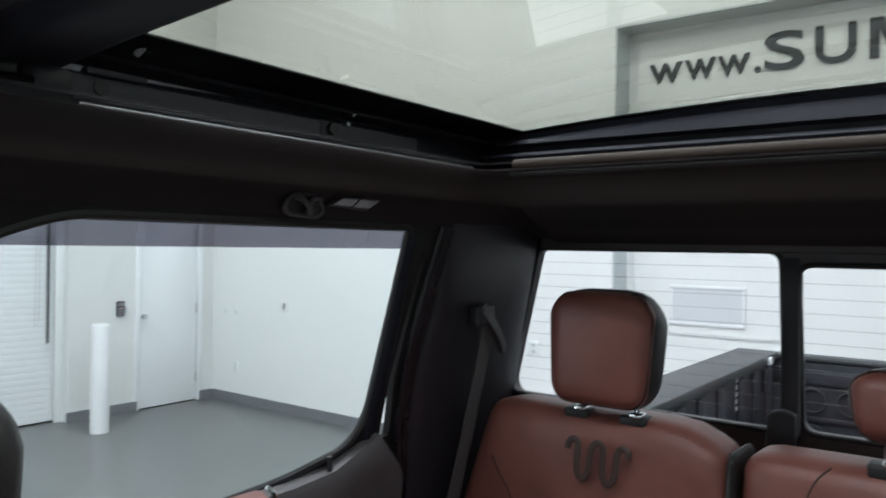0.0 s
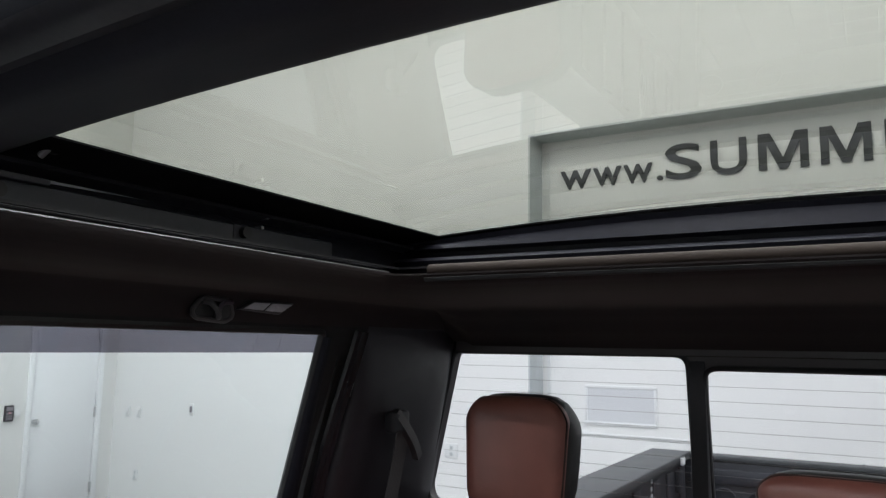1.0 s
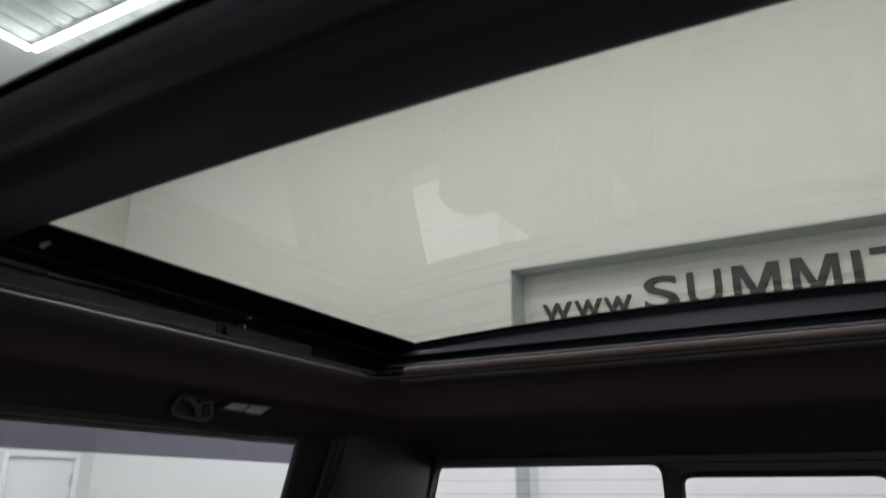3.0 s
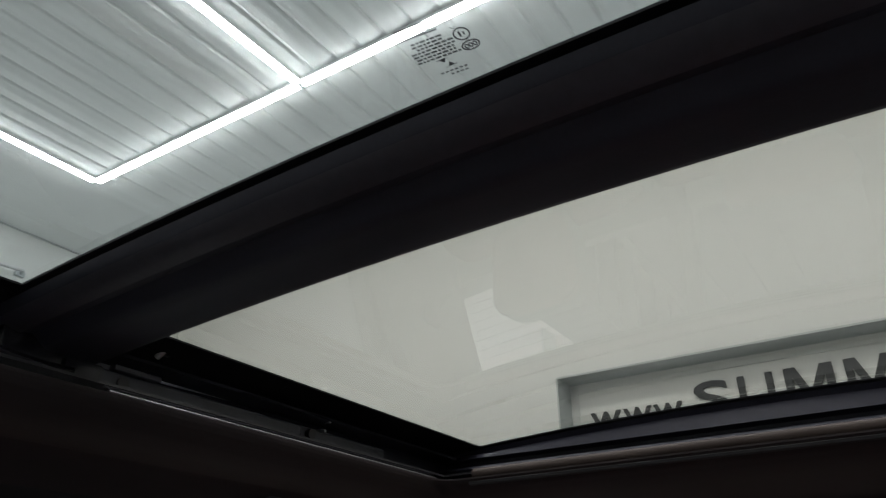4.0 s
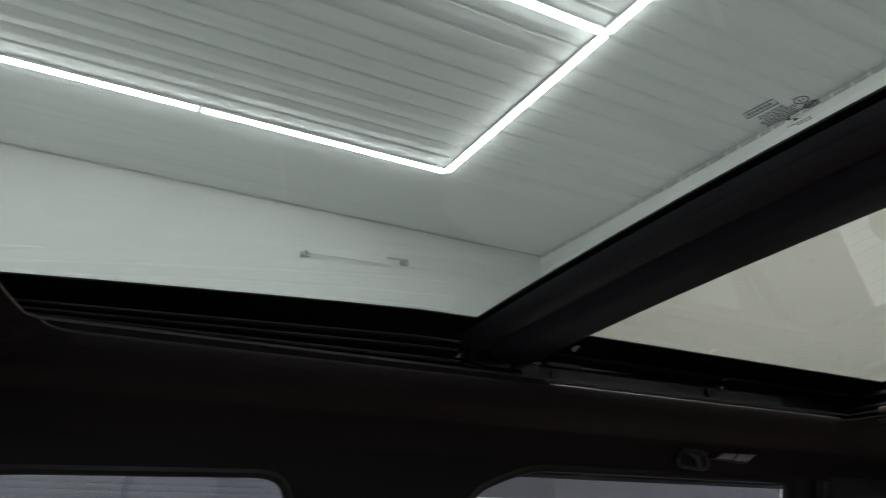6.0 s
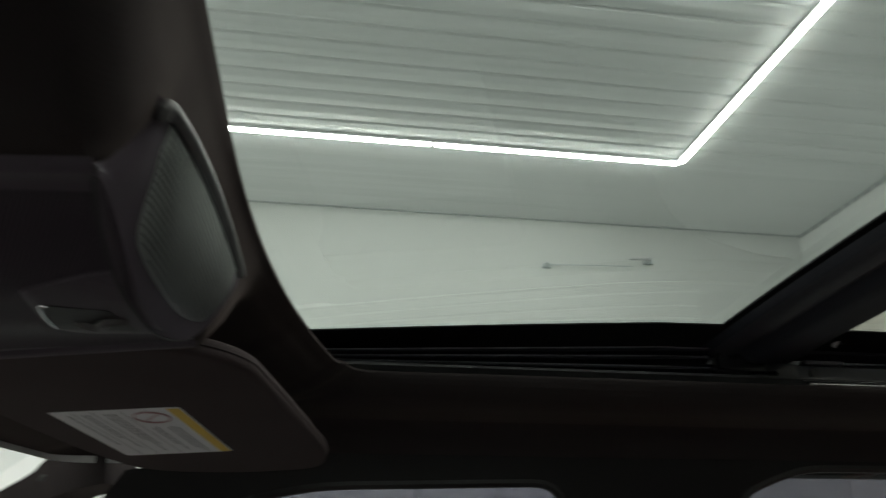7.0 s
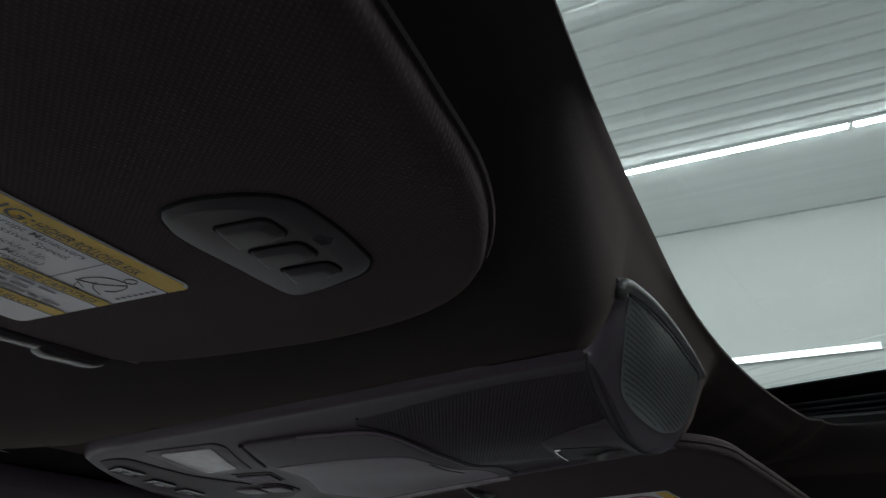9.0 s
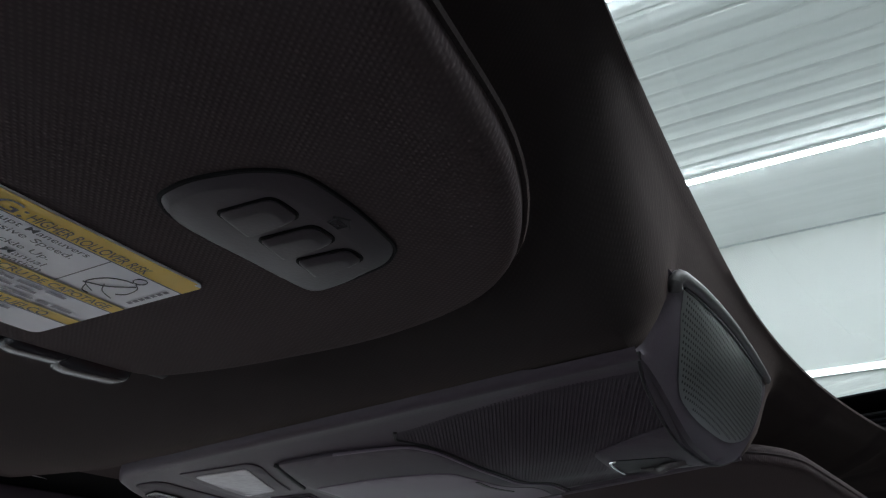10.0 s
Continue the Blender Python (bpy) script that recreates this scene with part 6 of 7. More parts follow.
for k in range(7):
    bar(lab, -0.2685, -0.2668, 0.7295 + k * 0.0031, 0.7318 + k * 0.0031, VZ - 0.0012, M_GREYINK)
bar(lab, -0.2947, -0.2942, 0.7265, 0.756, VZ - 0.0013, M_INK, "rule_line")
ring = [(-0.2785 + 0.0022 * math.cos(a), 0.7312 + 0.0026 * math.sin(a), VZ - 0.0012) for a in (2 * math.pi * k / 14 for k in range(14))]
part("belt_diagram", sweep(ring, ring_profile(0.00021, 4), closed=True), M_INK, lab, "dark line diagram")
for pts in ([(-0.2790, 0.7342), (-0.2825, 0.7350), (-0.2865, 0.7385), (-0.2885, 0.7455), (-0.2868, 0.7490), (-0.2820, 0.7520)], [(-0.2775, 0.7345), (-0.2745, 0.7375), (-0.2735, 0.7440), (-0.2755, 0.7475)],
            [(-0.2762, 0.7360), (-0.2815, 0.7440), (-0.2888, 0.7480)], [(-0.2835, 0.7435), (-0.2800, 0.7490), (-0.2740, 0.7520)], [(-0.2868, 0.7490), (-0.2845, 0.7540), (-0.2815, 0.7548)]):
    part("belt_diagram", sweep([(p.x, p.y, VZ - 0.0012) for p in smooth_path([(*q, 0) for q in pts], 4)], ring_profile(0.00021, 4)), M_INK, lab, "dark line diagram")

# passenger's visor: swung a little to the rear and sloping down towards the door
pv = thing("sun_visor", (0.42, 0.70, 1.75), "stowed charcoal cloth passenger's sun visor with a pale label", "sun visor", "sun visors")
PO, PU, PV, PN = Vector((0.354, 0.645, 1.760)), Vector((0.9847, -0.1609, -0.0670)), Vector((0.1586, 0.9866, -0.0390)), Vector((0.0723, 0.0277, 0.9970))


def on_visor(u, v, w):
    return PO + PU * u + PV * v + PN * w


OUTP = rounded_poly([(-0.163, -0.045), (-0.110, -0.092), (0.04, -0.100), (0.25, -0.108), (0.338, -0.085), (0.346, 0.03), (0.300, 0.142), (0.18, 0.166), (-0.04, 0.176), (-0.150, 0.170), (-0.168, 0.06)],
                    [0.05, 0.05, 0.05, 0.05, 0.035, 0.05, 0.05, 0.06, 0.05, 0.02, 0.05], 6)
pb = part("visor_body", slab(OUTP, on_visor, 0.017, 0.0060, (), 4), M_VISOR, pv)
part("visor_seam", sweep([on_visor(u, v, 0.0085) for u, v in OUTP], ring_profile(0.0012, 6), closed=True), M_HEAD, pb, "dark edge seam")
part("hinge_clip", sweep(smooth_path([on_visor(-0.065, 0.168, 0.004), on_visor(-0.090, 0.171, 0.0), on_visor(-0.112, 0.172, 0.006), on_visor(-0.135, 0.170, 0.018)]), ring_profile(0.0065, 10)), M_CLIP, pv, "glossy grey visor clip")
LW, LH = 0.199, 0.125


def label_patch(parent, s0, s1, t0, t1, lift, material, name, label=""):
    bm = bmesh.new()
    bm.faces.new([bm.verts.new(on_visor(s * LW, t * LH, -lift)) for s, t in ((s0, t0), (s1, t0), (s1, t1), (s0, t1))])
    return part(name, bm, material, parent, label, smooth=False)


def on_label(s, t, lift):
    return on_visor(s * LW, t * LH, -lift)


pl = part("warning_label", slab(rounded_poly([(0, 0), (LW, 0), (LW, LH), (0, LH)], 0.005), lambda u, v, w: on_visor(u, v, -0.0003 - w), 0.0004), M_PAPER, pv, "white warning label with a yellow edge")
label_patch(pl, 0.012, 0.988, 0.008, 0.105, 0.0011, M_YELLOW, "yellow_stripe", "yellow label stripe")
for s0, s1, t in ((0.36, 0.95, 0.19), (0.34, 0.92, 0.225), (0.36, 0.84, 0.26), (0.34, 0.9, 0.35), (0.36, 0.75, 0.385), (0.06, 0.72, 0.53), (0.06, 0.9, 0.565), (0.06, 0.62, 0.60), (0.06, 0.80, 0.73), (0.06, 0.55, 0.765), (0.06, 0.7, 0.88)):
    x = s0
    while x < s1:
        w = rng.uniform(0.03, 0.09)
        label_patch(pl, x, min(x + w, s1), t, t + 0.014, 0.0012, M_GREYINK, "text_bar")
        x += w + 0.012
for t in (0.46, 0.68, 0.83):
    label_patch(pl, 0.02, 0.98, t, t + 0.006, 0.0012, M_GREYINK, "rule_line")
ring = [on_label(0.155 + 0.10 * math.cos(a), 0.29 + 0.135 * math.sin(a), 0.0012) for a in (2 * math.pi * k / 20 for k in range(20))]
part("red_symbol", sweep(ring, ring_profile(0.0010, 4), closed=True), M_RED, pl, "red ring symbol")
part("red_symbol", sweep([on_label(0.085, 0.20, 0.0012), on_label(0.225, 0.38, 0.0012)], ring_profile(0.0010, 4)), M_RED, pl, "red ring symbol")

# ---- overhead console ----
CZ = 1.742
con = thing("overhead_console", (0.02, 0.78, CZ), "dark plastic overhead console with lamp, switches and a speaker grille", "overhead console")
NEAR = [(0.60, -0.119), (0.65, -0.118), (0.72, -0.115), (0.80, -0.112), (0.88, -0.109), (0.93, -0.105), (0.95, -0.099), (0.965, -0.088), (0.982, -0.066), (1.006, -0.030), (1.030, 0.012), (1.048, 0.055), (1.058, 0.090), (1.064, 0.120)]
FAR = [(0.60, 0.150), (0.72, 0.158), (0.80, 0.164), (0.87, 0.174), (0.94, 0.183), (1.0, 0.182), (1.03, 0.176), (1.048, 0.163), (1.058, 0.148), (1.064, 0.128)]


def between(y, table):
    for (y0, x0), (y1, x1) in zip(table, table[1:]):
        if y <= y1:
            return x0 + (x1 - x0) * (y - y0) / (y1 - y0)
    return table[-1][1]


bm = bmesh.new()
rows = []
for y in [0.602 + 0.024 * k for k in range(14)] + [0.93, 0.94, 0.95, 0.958, 0.965, 0.974, 0.982, 0.994, 1.006, 1.018, 1.030, 1.04, 1.048, 1.054, 1.059, 1.063]:
    a, b = between(y, NEAR), between(y, FAR)
    ea, eb = con_z(a, y), con_z(b, y)
    m = min(0.016, (b - a) * 0.2)
    row = [(a - 0.002, ea + (0.007 if y > 0.65 else 0.003)), (a - 0.0012, ea + 0.0018), (a + 0.0004, ea), (a + m * 0.16, ea - 0.0010), (a + m * 0.34, ea - 0.0010), (a + m * 0.6, con_z(a + m * 0.6, y))]
    row += [(a + m + (b - a - 2 * m) * k / 44, con_z(a + m + (b - a - 2 * m) * k / 44, y)) for k in range(45)]
    row += [(b - m * 0.76, eb + 0.0022), (b - m * 0.68, eb + 0.0020), (b - m * 0.58, eb - 0.0012), (b - m * 0.36, eb - 0.0022), (b - m * 0.15, eb - 0.0018), (b + 0.001, eb + 0.0006), (b + 0.003, eb + 0.005), (b + 0.004, eb + 0.014)]
    rows.append([bm.verts.new((x, y, z)) for x, z in row])
for r, t in zip(rows, rows[1:]):
    for k in range(len(r) - 1):
        bm.faces.new((r[k], r[k + 1], t[k + 1], t[k]))
bm.faces.new(rows[-1])
body = part("console_body", bm, M_CONSOLE, con)


def flat(points, r, name, material, parent, lift=0.0012, thick=0.0012, bevel=0.0004, label=""):
    """A thin piece laid on the console's lower face, whose curve it follows."""
    bm = slab(fine_poly(rounded_poly(points, r, 5)), lambda u, v, w: (u, v, w), thick, bevel)
    xs, ys = [v.co.x for v in bm.verts], [v.co.y for v in bm.verts]
    for axis, lo, hi in (((1, 0, 0), min(xs), max(xs)), ((0, 1, 0), min(ys), max(ys))):
        for k in range(1, int((hi - lo) / 0.014) + 1):
            p = Vector(axis) * (lo + 0.014 * k)
            bmesh.ops.bisect_plane(bm, geom=bm.verts[:] + bm.edges[:] + bm.faces[:], plane_co=p, plane_no=axis)
    for v in bm.verts:
        v.co.z = con_z(v.co.x, v.co.y) - lift + thick - v.co.z
    return part(name, bm, material, parent, label)


def fine_poly(loop, step=0.012):
    out = []
    for p, q in zip(loop, loop[1:] + loop[:1]):
        n = max(1, int(math.hypot(q[0] - p[0], q[1] - p[1]) / step))
        out += [(p[0] + (q[0] - p[0]) * k / n, p[1] + (q[1] - p[1]) * k / n) for k in range(n)]
    return out


# ribbed panel at the rear: its front border swings back across the console
RIBN = [(0.604, -0.0985), (0.6425, -0.1000), (0.674, -0.0975), (0.709, -0.0912), (0.747, -0.0828), (0.7535, -0.0760)]
RIBE = [(-0.084, 0.749), (-0.076, 0.7535), (-0.070, 0.7500), (-0.060, 0.7415), (-0.043, 0.7338), (-0.015, 0.7278), (0.025, 0.7262), (0.06, 0.7280), (0.110, 0.7320), (0.150, 0.7335)]
border = smooth_path([(x, y, 0) for x, y in RIBE], 5)
RIBB = [(p.x, p.y) for p in border]


def ribbed(x, y):
    """Whether a place on the console lies in the ribbed panel."""
    return 0.606 < y < between(x, RIBB) - 0.0006 and between(y, RIBN) + 0.0006 < x < 0.138


bm = bmesh.new()
rows = []
for k in range(61):
    x = -0.0985 + 0.2365 * k / 60
    top = between(x, RIBB) if x > -0.083 else 0.604 + 0.001
    if x <= -0.083:
        top = max([y for y, e in RIBN if e <= x] + [0.6425 + (x + 0.1) / (0.1 - 0.0828) * (0.747 - 0.6425)])
    top = min(top, 0.753)
    rows.append([bm.verts.new((x, 0.605 + (top - 0.605) * i / 14, con_z(x, 0.605 + (top - 0.605) * i / 14) - 0.0002)) for i in range(15)])
for r, t in zip(rows, rows[1:]):
    for k in range(14):
        bm.faces.new((r[k], r[k + 1], t[k + 1], t[k]))
rib = part("ribbed_panel", bm, M_RIB, con, "dark finely ribbed panel")
for k in range(118):
    pts = []
    for i in range(480):
        x = -0.101 + 0.0005 * i
        y = 0.498 + 0.0022 * k + 0.45 * (x + 0.09)
        if ribbed(x, y):
            pts.append((x, y, con_z(x, y) - 0.0001))
    if len(pts) > 20:
        pts = [(x, y, z + 0.0005 * (1 - ease(min(i / 12, (len(pts) - 1 - i) / 5)))) for i, (x, y, z) in enumerate(pts)]
        part("rib", sweep(pts[:-1:6] + pts[-1:], ring_profile(0.0006, 6)), M_RIB, rib)
part("panel_groove", sweep([(x, y + 0.0004, con_z(x, y) - 0.0003) for x, y in RIBB], ring_profile(0.0010, 6)), M_RUBBER, rib, "dark groove round the ribbed panel")
# sunglasses bin lid, with a rounded edge and a raised panel, lighter to hold its sheen
LID = [(-0.0725, 0.843), (-0.0730, 0.796), (-0.0680, 0.757), (-0.0575, 0.7435), (-0.043, 0.7368), (-0.015, 0.7308), (0.025, 0.7292), (0.06, 0.7310), (0.110, 0.7350), (0.146, 0.7368), (0.152, 0.800), (0.162, 0.870), (0.166, 0.905), (0.107, 0.905), (0.060, 0.882), (0.028, 0.869), (-0.016, 0.862), (-0.047, 0.851)]
lid = flat(LID, [0.005, 0.02, 0.012, 0.01, 0.02, 0.02, 0.02, 0.02, 0.02, 0.004, 0.03, 0.03, 0.004, 0.02, 0.02, 0.02, 0.02, 0.01], "bin_lid", M_CONSOLE, con, 0.0022, 0.0024, 0.0008, "dark sunglasses bin lid")
flat([(-0.016, 0.856), (-0.025, 0.806), (-0.023, 0.764), (-0.018, 0.7475), (0.03, 0.7405), (0.08, 0.742), (0.143, 0.746), (0.150, 0.80), (0.160, 0.872), (0.140, 0.886), (0.107, 0.900), (0.060, 0.876), (0.027, 0.862)], [0.004, 0.03, 0.02, 0.005, 0.03, 0.03, 0.004, 0.03, 0.01, 0.02, 0.01, 0.02, 0.02], "lid_panel", M_CONSHEEN, lid, 0.0028, 0.0012, 0.0004, "raised panel, its sheen put into a paler colour")
flat([(0.010, 0.7475), (0.0115, 0.7450), (0.045, 0.7485), (0.098, 0.7585), (0.097, 0.7608), (0.043, 0.7510)], 0.0012, "slot", M_RUBBER, lid, 0.0032, 0.0006, 0.0)
part("finger_groove", sweep([(p.x, p.y, con_z(p.x, p.y) - 0.0012) for p in smooth_path([(-0.0700, 0.8460, 0), (-0.047, 0.855, 0), (-0.016, 0.8665, 0)], 5)], ring_profile(0.0014, 6)), M_RUBBER, con, "dark finger groove")
rim = smooth_path([(-0.0725, 0.800, 0), (-0.0675, 0.7570, 0), (-0.0570, 0.7430, 0), (-0.043, 0.7360, 0), (-0.015, 0.7300, 0), (0.025, 0.7285, 0), (0.06, 0.7302, 0), (0.110, 0.7342, 0), (0.144, 0.7360, 0)], 5)
part("lid_highlight", sweep([(p.x, p.y, con_z(p.x, p.y) - 0.0016) for p in rim], ring_profile(0.0009, 6)), M_CONSHEEN, lid)
# map lamp
lensb = flat([(-0.083, 0.917), (-0.079, 0.860), (-0.070, 0.858), (-0.008, 0.884), (0.002, 0.934), (-0.004, 0.937)], 0.004, "lamp_bezel", M_CONSOLE, con, 0.0008, 0.0010, 0.0005)
flat([(-0.074, 0.911), (-0.072, 0.868), (-0.017, 0.8905), (-0.0077, 0.926)], 0.004, "lamp_lens", M_LENS, lensb, 0.0014, 0.0008, 0.0003, "pale frosted map lamp lens")
# microphone: a small frame with six slats
mic = flat([(0.008, 0.918), (0.009, 0.880), (0.048, 0.894), (0.052, 0.930)], 0.003, "microphone_frame", M_CONSOLE, con, 0.0007, 0.0010, 0.0004, "small slatted microphone grille")
flat([(0.012, 0.915), (0.013, 0.884), (0.045, 0.896), (0.0485, 0.927)], 0.001, "grille_recess", M_RUBBER, mic, 0.0016, 0.0006, 0.0)
for k in range(6):
    u, v = (k + 0.25) / 6, (k + 0.75) / 6
    flat([(0.012 + 0.0365 * u, 0.915 + 0.012 * u), (0.013 + 0.032 * u, 0.884 + 0.012 * u), (0.013 + 0.032 * v, 0.884 + 0.012 * v), (0.012 + 0.0365 * v, 0.915 + 0.012 * v)], 0.0008, "slat", M_CONSHEEN, mic, 0.0024, 0.0010, 0.0)
# switch panel: three black push switches, two soft rockers
swb = flat([(-0.076, 0.940), (0.0, 0.950), (0.058, 0.934), (0.062, 0.908), (0.10, 0.915), (0.135, 0.95), (0.14, 1.015), (0.10, 1.048), (0.04, 1.034), (-0.03, 0.998), (-0.078, 0.964)], 0.010, "switch_panel", M_RIB, con, 0.0009, 0.0010, 0.0005, "dark switch panel")
for cx, cy in ((-0.038, 0.977), (0.018, 0.999), (0.070, 1.014)):
    b = flat([(cx - 0.021, cy - 0.014), (cx + 0.013, cy - 0.007), (cx + 0.021, cy + 0.013), (cx - 0.013, cy + 0.007)], 0.003, "switch", M_GLOSSBLACK, swb, 0.0026, 0.0014, 0.0006, "black switch with a pale symbol")
    flat([(cx - 0.007, cy - 0.004), (cx + 0.004, cy - 0.002), (cx + 0.007, cy + 0.004), (cx - 0.004, cy + 0.002)], 0.001, "symbol", M_LAMPBLUE, b, 0.0030, 0.0004, 0.0)
for cx, cy in ((0.080, 0.953), (0.078, 0.924)):
    flat([(cx - 0.012, cy + 0.010), (cx - 0.010, cy - 0.012), (cx + 0.012, cy - 0.009), (cx + 0.012, cy + 0.013)], 0.004, "rocker", M_CONSHEEN, swb, 0.0032, 0.0024, 0.0009, "grey rocker switch")
# bright bead added for the windscreen light on the console's lip
pts = [(between(y, FAR) - 0.0035, y, con_z(0.16, y) - 0.0016) for y in (0.742, 0.77, 0.80, 0.83, 0.86, 0.89, 0.92, 0.945, 0.965)]
part("lip_highlight", sweep(smooth_path(pts, 3), ring_profile(0.0030, 10)), M_LITLIP, con, "bright bead for the light caught along the console's edge")
# small latch handle in its plate
lt = flat([(-0.024, 0.6565), (-0.0385, 0.631), (-0.047, 0.608), (0.06, 0.608), (0.075, 0.650), (0.03, 0.6600)], [0.005, 0.01, 0.003, 0.004, 0.01, 0.01], "latch_plate", M_CONSOLE, con, 0.0018, 0.0018, 0.0007, "small latch plate")
flat([(-0.008, 0.6515), (-0.004, 0.620), (0.034, 0.6135), (0.038, 0.655)], 0.004, "latch_recess", M_RUBBER, lt, 0.0022, 0.0006, 0.0)
part("latch_rim", sweep(smooth_path([(x, y, con_z(x, y) - 0.0026) for x, y in ((-0.009, 0.6480), (-0.0055, 0.6525), (0.012, 0.6545), (0.030, 0.6555))], 4), ring_profile(0.0009, 8)), M_CHROME, lt, "bright recess edge")
part("latch_handle", sweep(smooth_path([(0.020, 0.642, CZ - 0.001), (0.022, 0.632, CZ - 0.0032), (0.012, 0.624, CZ - 0.0032), (0.014, 0.615, CZ - 0.001)], 4), ring_profile(0.0028, 8)), M_PLASTIC, lt)

# speaker pod at the rear end of the console, its face turned back and bowed
POD_LOW = smooth_path([(-0.1160, 0.6010, 1.7640), (-0.098, 0.6050, 1.7590), (-0.080, 0.6065, 1.7530), (-0.040, 0.6075, 1.7435), (0.005, 0.6070, 1.7415), (0.060, 0.6050, 1.7455), (0.105, 0.598, 1.7580), (0.130, 0.588, 1.780), (0.138, 0.580, 1.802)], 6)
POD_TOP = smooth_path([(-0.104, 0.5840, 1.8025), (-0.06, 0.5800, 1.8075), (0.0, 0.5775, 1.8125), (0.06, 0.5760, 1.8145), (0.105, 0.5755, 1.8150), (0.134, 0.5755, 1.8150)], 6)


def on_curve(curve, s):
    lens = [0.0]
    for p, q in zip(curve, curve[1:]):
        lens.append(lens[-1] + (q - p).length)
    d = s * lens[-1]
    for k in range(len(curve) - 1):
        if d <= lens[k + 1]:
            return curve[k].lerp(curve[k + 1], (d - lens[k]) / (lens[k + 1] - lens[k]))
    return curve[-1].copy()


def on_pod(s, t, out=0.0):
    p = on_curve(POD_LOW, s).lerp(on_curve(POD_TOP, s), t)
    p.x += 0.020 * math.sin(math.pi * t ** 0.75) * (1 - s) ** 4
    bow = math.sin(math.pi * t * 1.15) if t < 0.435 else 1 - 0.55 * ((t - 0.435) / 0.565) ** 2
    bow *= 0.0045 * (0.35 + 0.65 * math.sin(math.pi * s))
    return p + Vector((0, -1, -0.45)).normalized() * (bow + out)


def loft(fs, ft, out, n=40, m=16):
    bm = bmesh.new()
    rows = []
    for j in range(m + 1):
        rows.append([bm.verts.new(on_pod(fs(k / n, j / m), ft(k / n, j / m), out)) for k in range(n + 1)])
    for r, t in zip(rows, rows[1:]):
        for k in range(n):
            bm.faces.new((r[k], r[k + 1], t[k + 1], t[k]))
    return bm


# one smooth shell: the near shoulder runs on into the bowed face
OUTER = smooth_path([(-0.1190, 0.6130, 1.7625), (-0.1165, 0.6050, 1.7700), (-0.1110, 0.5990, 1.7810), (-0.1080, 0.5935, 1.7920), (-0.1065, 0.5860, 1.8060)], 4)
bm = bmesh.new()
rows, soft = [], []
for j in range(21):
    t = j / 20
    c, a = on_curve(OUTER, t), on_pod(0.0, t)
    bulge = Vector((-0.0035, -0.0045, -0.003)) * math.sin(math.pi * t) ** 0.7
    near = [c + Vector((0.004, 0.03, 0.016 * (1 - 0.9 * t))), c + Vector((0.0, 0.006, 0.003 * (1 - t))), c, a.lerp(c, 0.78) + bulge * 0.7, a.lerp(c, 0.5) + bulge, a.lerp(c, 0.25) + bulge * 0.75]
    rows.append([bm.verts.new(p) for p in near + [on_pod(k / 40, t) for k in range(41)]])
    soft += rows[-1][2:10] if 0 < j < 20 else []
for r, t in zip(rows, rows[1:]):
    for k in range(46):
        bm.faces.new((r[k], r[k + 1], t[k + 1], t[k]))
for k in range(18):
    bmesh.ops.smooth_vert(bm, verts=soft, factor=0.5, use_axis_x=True, use_axis_y=True, use_axis_z=True)
pod = part("speaker_pod", bm, M_CONSOLE, con, "dark speaker pod")
low = [p + Vector((0, 0.0012, -0.0006)) for p in POD_LOW[:40]]
part("pod_groove", sweep(low, ring_profile(0.0007, 6)), M_RUBBER, pod, "dark joint below the pod")


def grille_s(a, b):
    return 0.052 + 0.868 * a


def grille_t(a, b):
    lo = 0.20 + 0.50 * max(0.0, 1 - a / 0.20) ** 2 + 0.25 * max(0.0, (a - 0.86) / 0.14) ** 2
    return lo + (0.945 - lo) * b


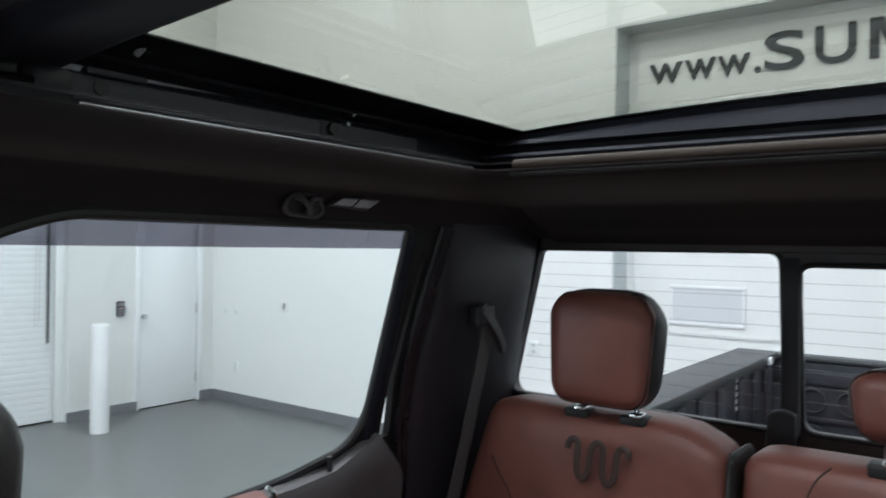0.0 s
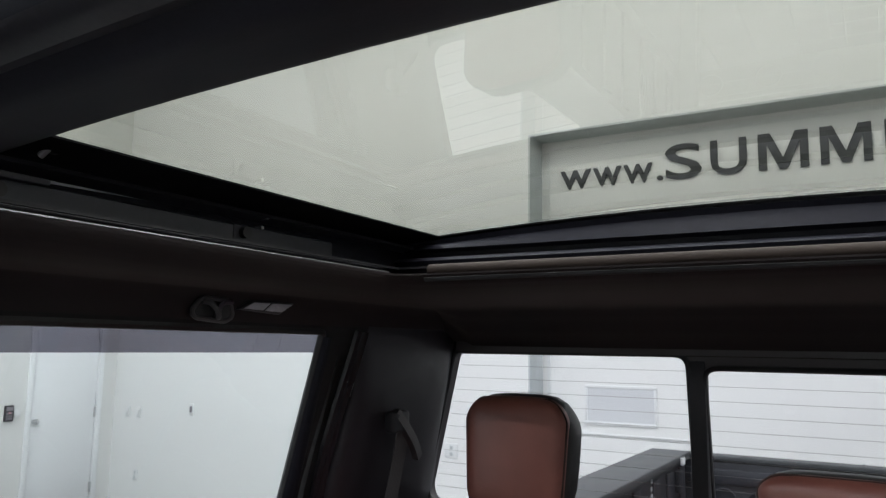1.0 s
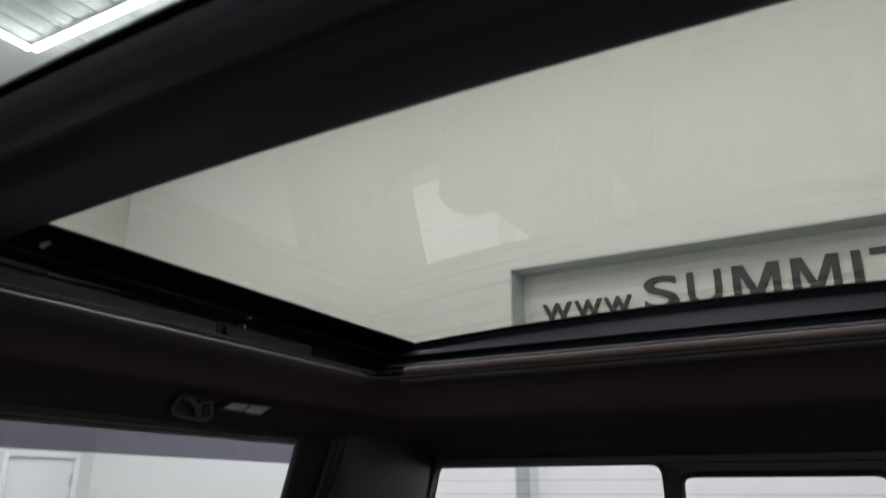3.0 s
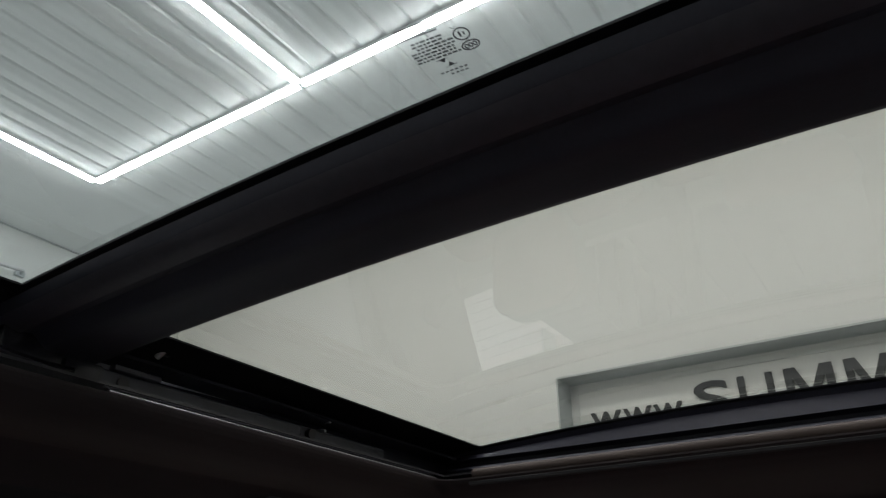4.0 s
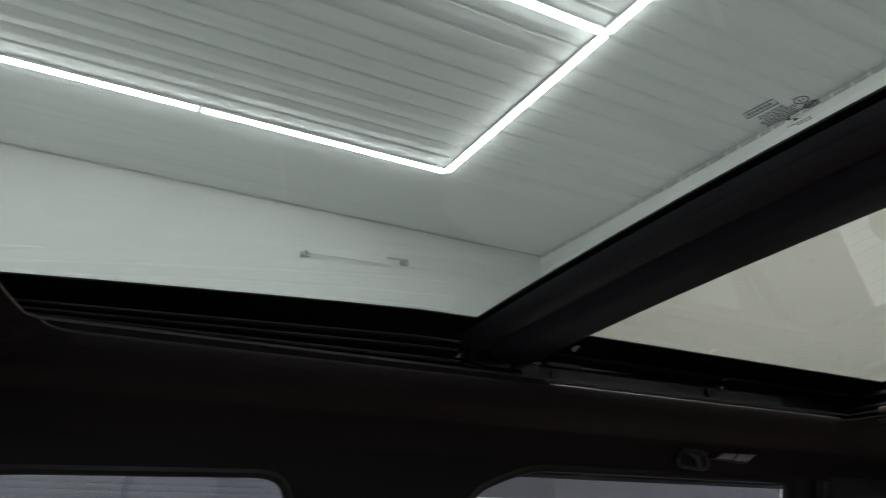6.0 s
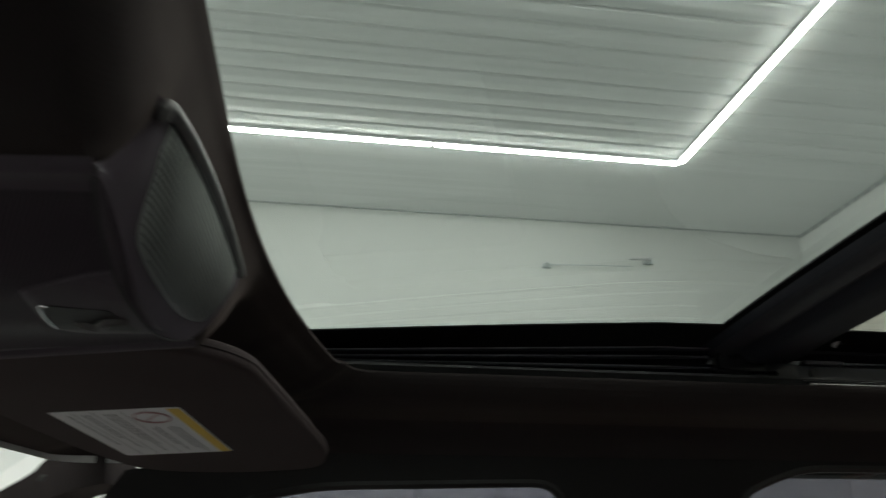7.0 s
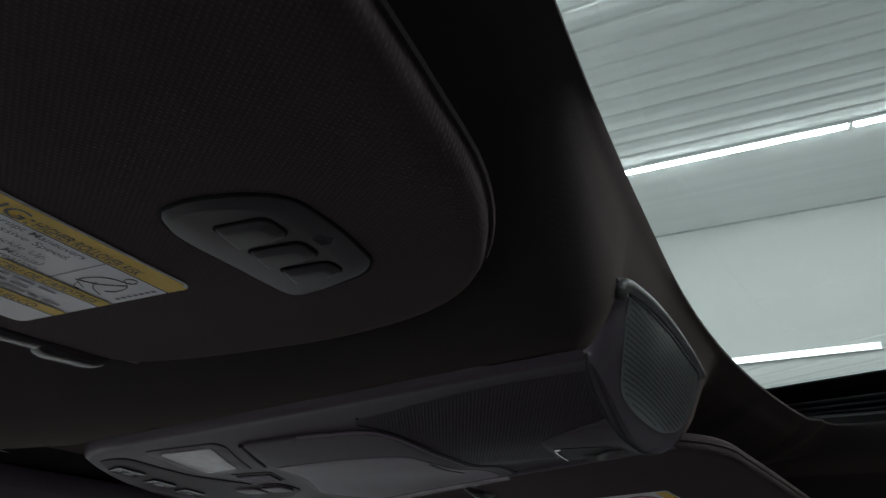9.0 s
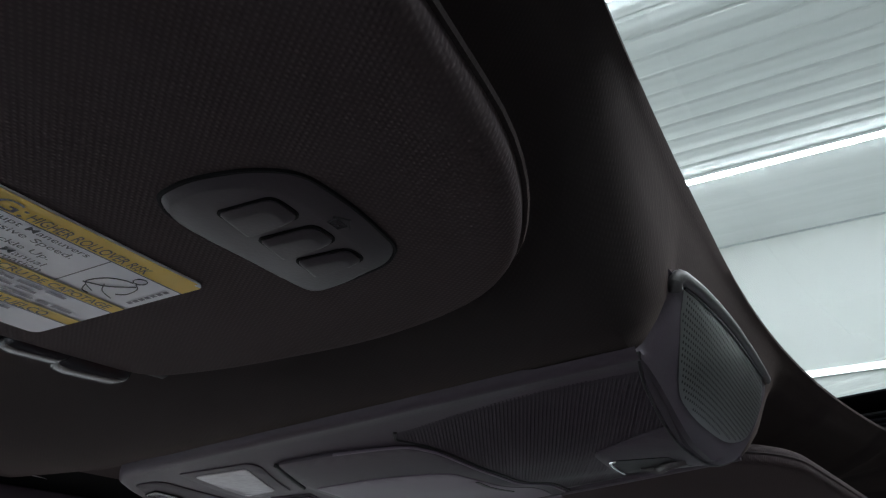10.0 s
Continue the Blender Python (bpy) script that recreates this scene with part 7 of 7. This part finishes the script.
gr = part("speaker_grille", loft(grille_s, grille_t, -0.0002 + 0.0006), M_MESH, pod, "fine metal speaker grille")
pts = [on_pod(grille_s(a, 1), grille_t(a, 1), 0.0006) for a in (k / 40 for k in range(41))]
part("grille_frame", sweep(pts, ring_profile(0.0008, 6), up=(0, 1, 0)), M_RUBBER, gr)
bm = bmesh.new()
for j in range(28):
    for k in range(72):
        x, z = -0.106 + 0.0034 * (k + (0.5 if j % 2 else 0.0)), 1.7445 + 0.0026 * j
        s, t = (x + 0.11) / 0.245, 0.5
        for i in range(7):
            p = on_pod(max(0.0, min(1.0, s)), max(0.0, min(1.0, t)))
            s, t = s + (x - p.x) / 0.245, t + (z - p.z) / 0.055
        a = (s - 0.052) / 0.868
        if 0.012 < a < 0.985 and grille_t(a, 0) + 0.03 < t < 0.915:
            p = on_pod(s, t, 0.0010)
            u = (on_pod(s + 0.01, t, 0.0010) - p).normalized()
            w = (on_pod(s, t + 0.02, 0.0010) - p).normalized()
            bm.faces.new([bm.verts.new(p + u * 0.00105 * math.cos(i * math.pi / 3) + w * 0.0008 * math.sin(i * math.pi / 3)) for i in range(6)])
tagged(part("grille_hole", bm, M_RUBBER, gr, "dark grille holes", smooth=False), kind="stuff")
corner = [on_pod(0.0, t) + Vector((-0.001, -0.0005, 0)) for t in (0.86, 0.93)] + [POD_TOP[1] + Vector((0, -0.0015, 0)), POD_TOP[3] + Vector((0, -0.0015, 0.0005))]
top = smooth_path(corner, 5)[:-1] + [p + Vector((0, -0.0015, 0.0005)) for p in POD_TOP[3:]]
bm = bmesh.new()
rows = [[bm.verts.new(p + Vector(q) * min(1.0, 0.12 + i / 9)) for q in ((0, -0.003, 0.0015), (0, -0.001, 0.004), (0, 0.004, 0.009), (0, 0.012, 0.024))] for i, p in enumerate(POD_TOP)]
for r, t in zip(rows, rows[1:]):
    for k in range(3):
        bm.faces.new((r[k], r[k + 1], t[k + 1], t[k]))
part("rim_back", bm, M_HEAD, pod)
part("grille_rim", sweep(top, ring_profile(0.0036, 10)), M_RIM, pod, "pale rim of the speaker pod")
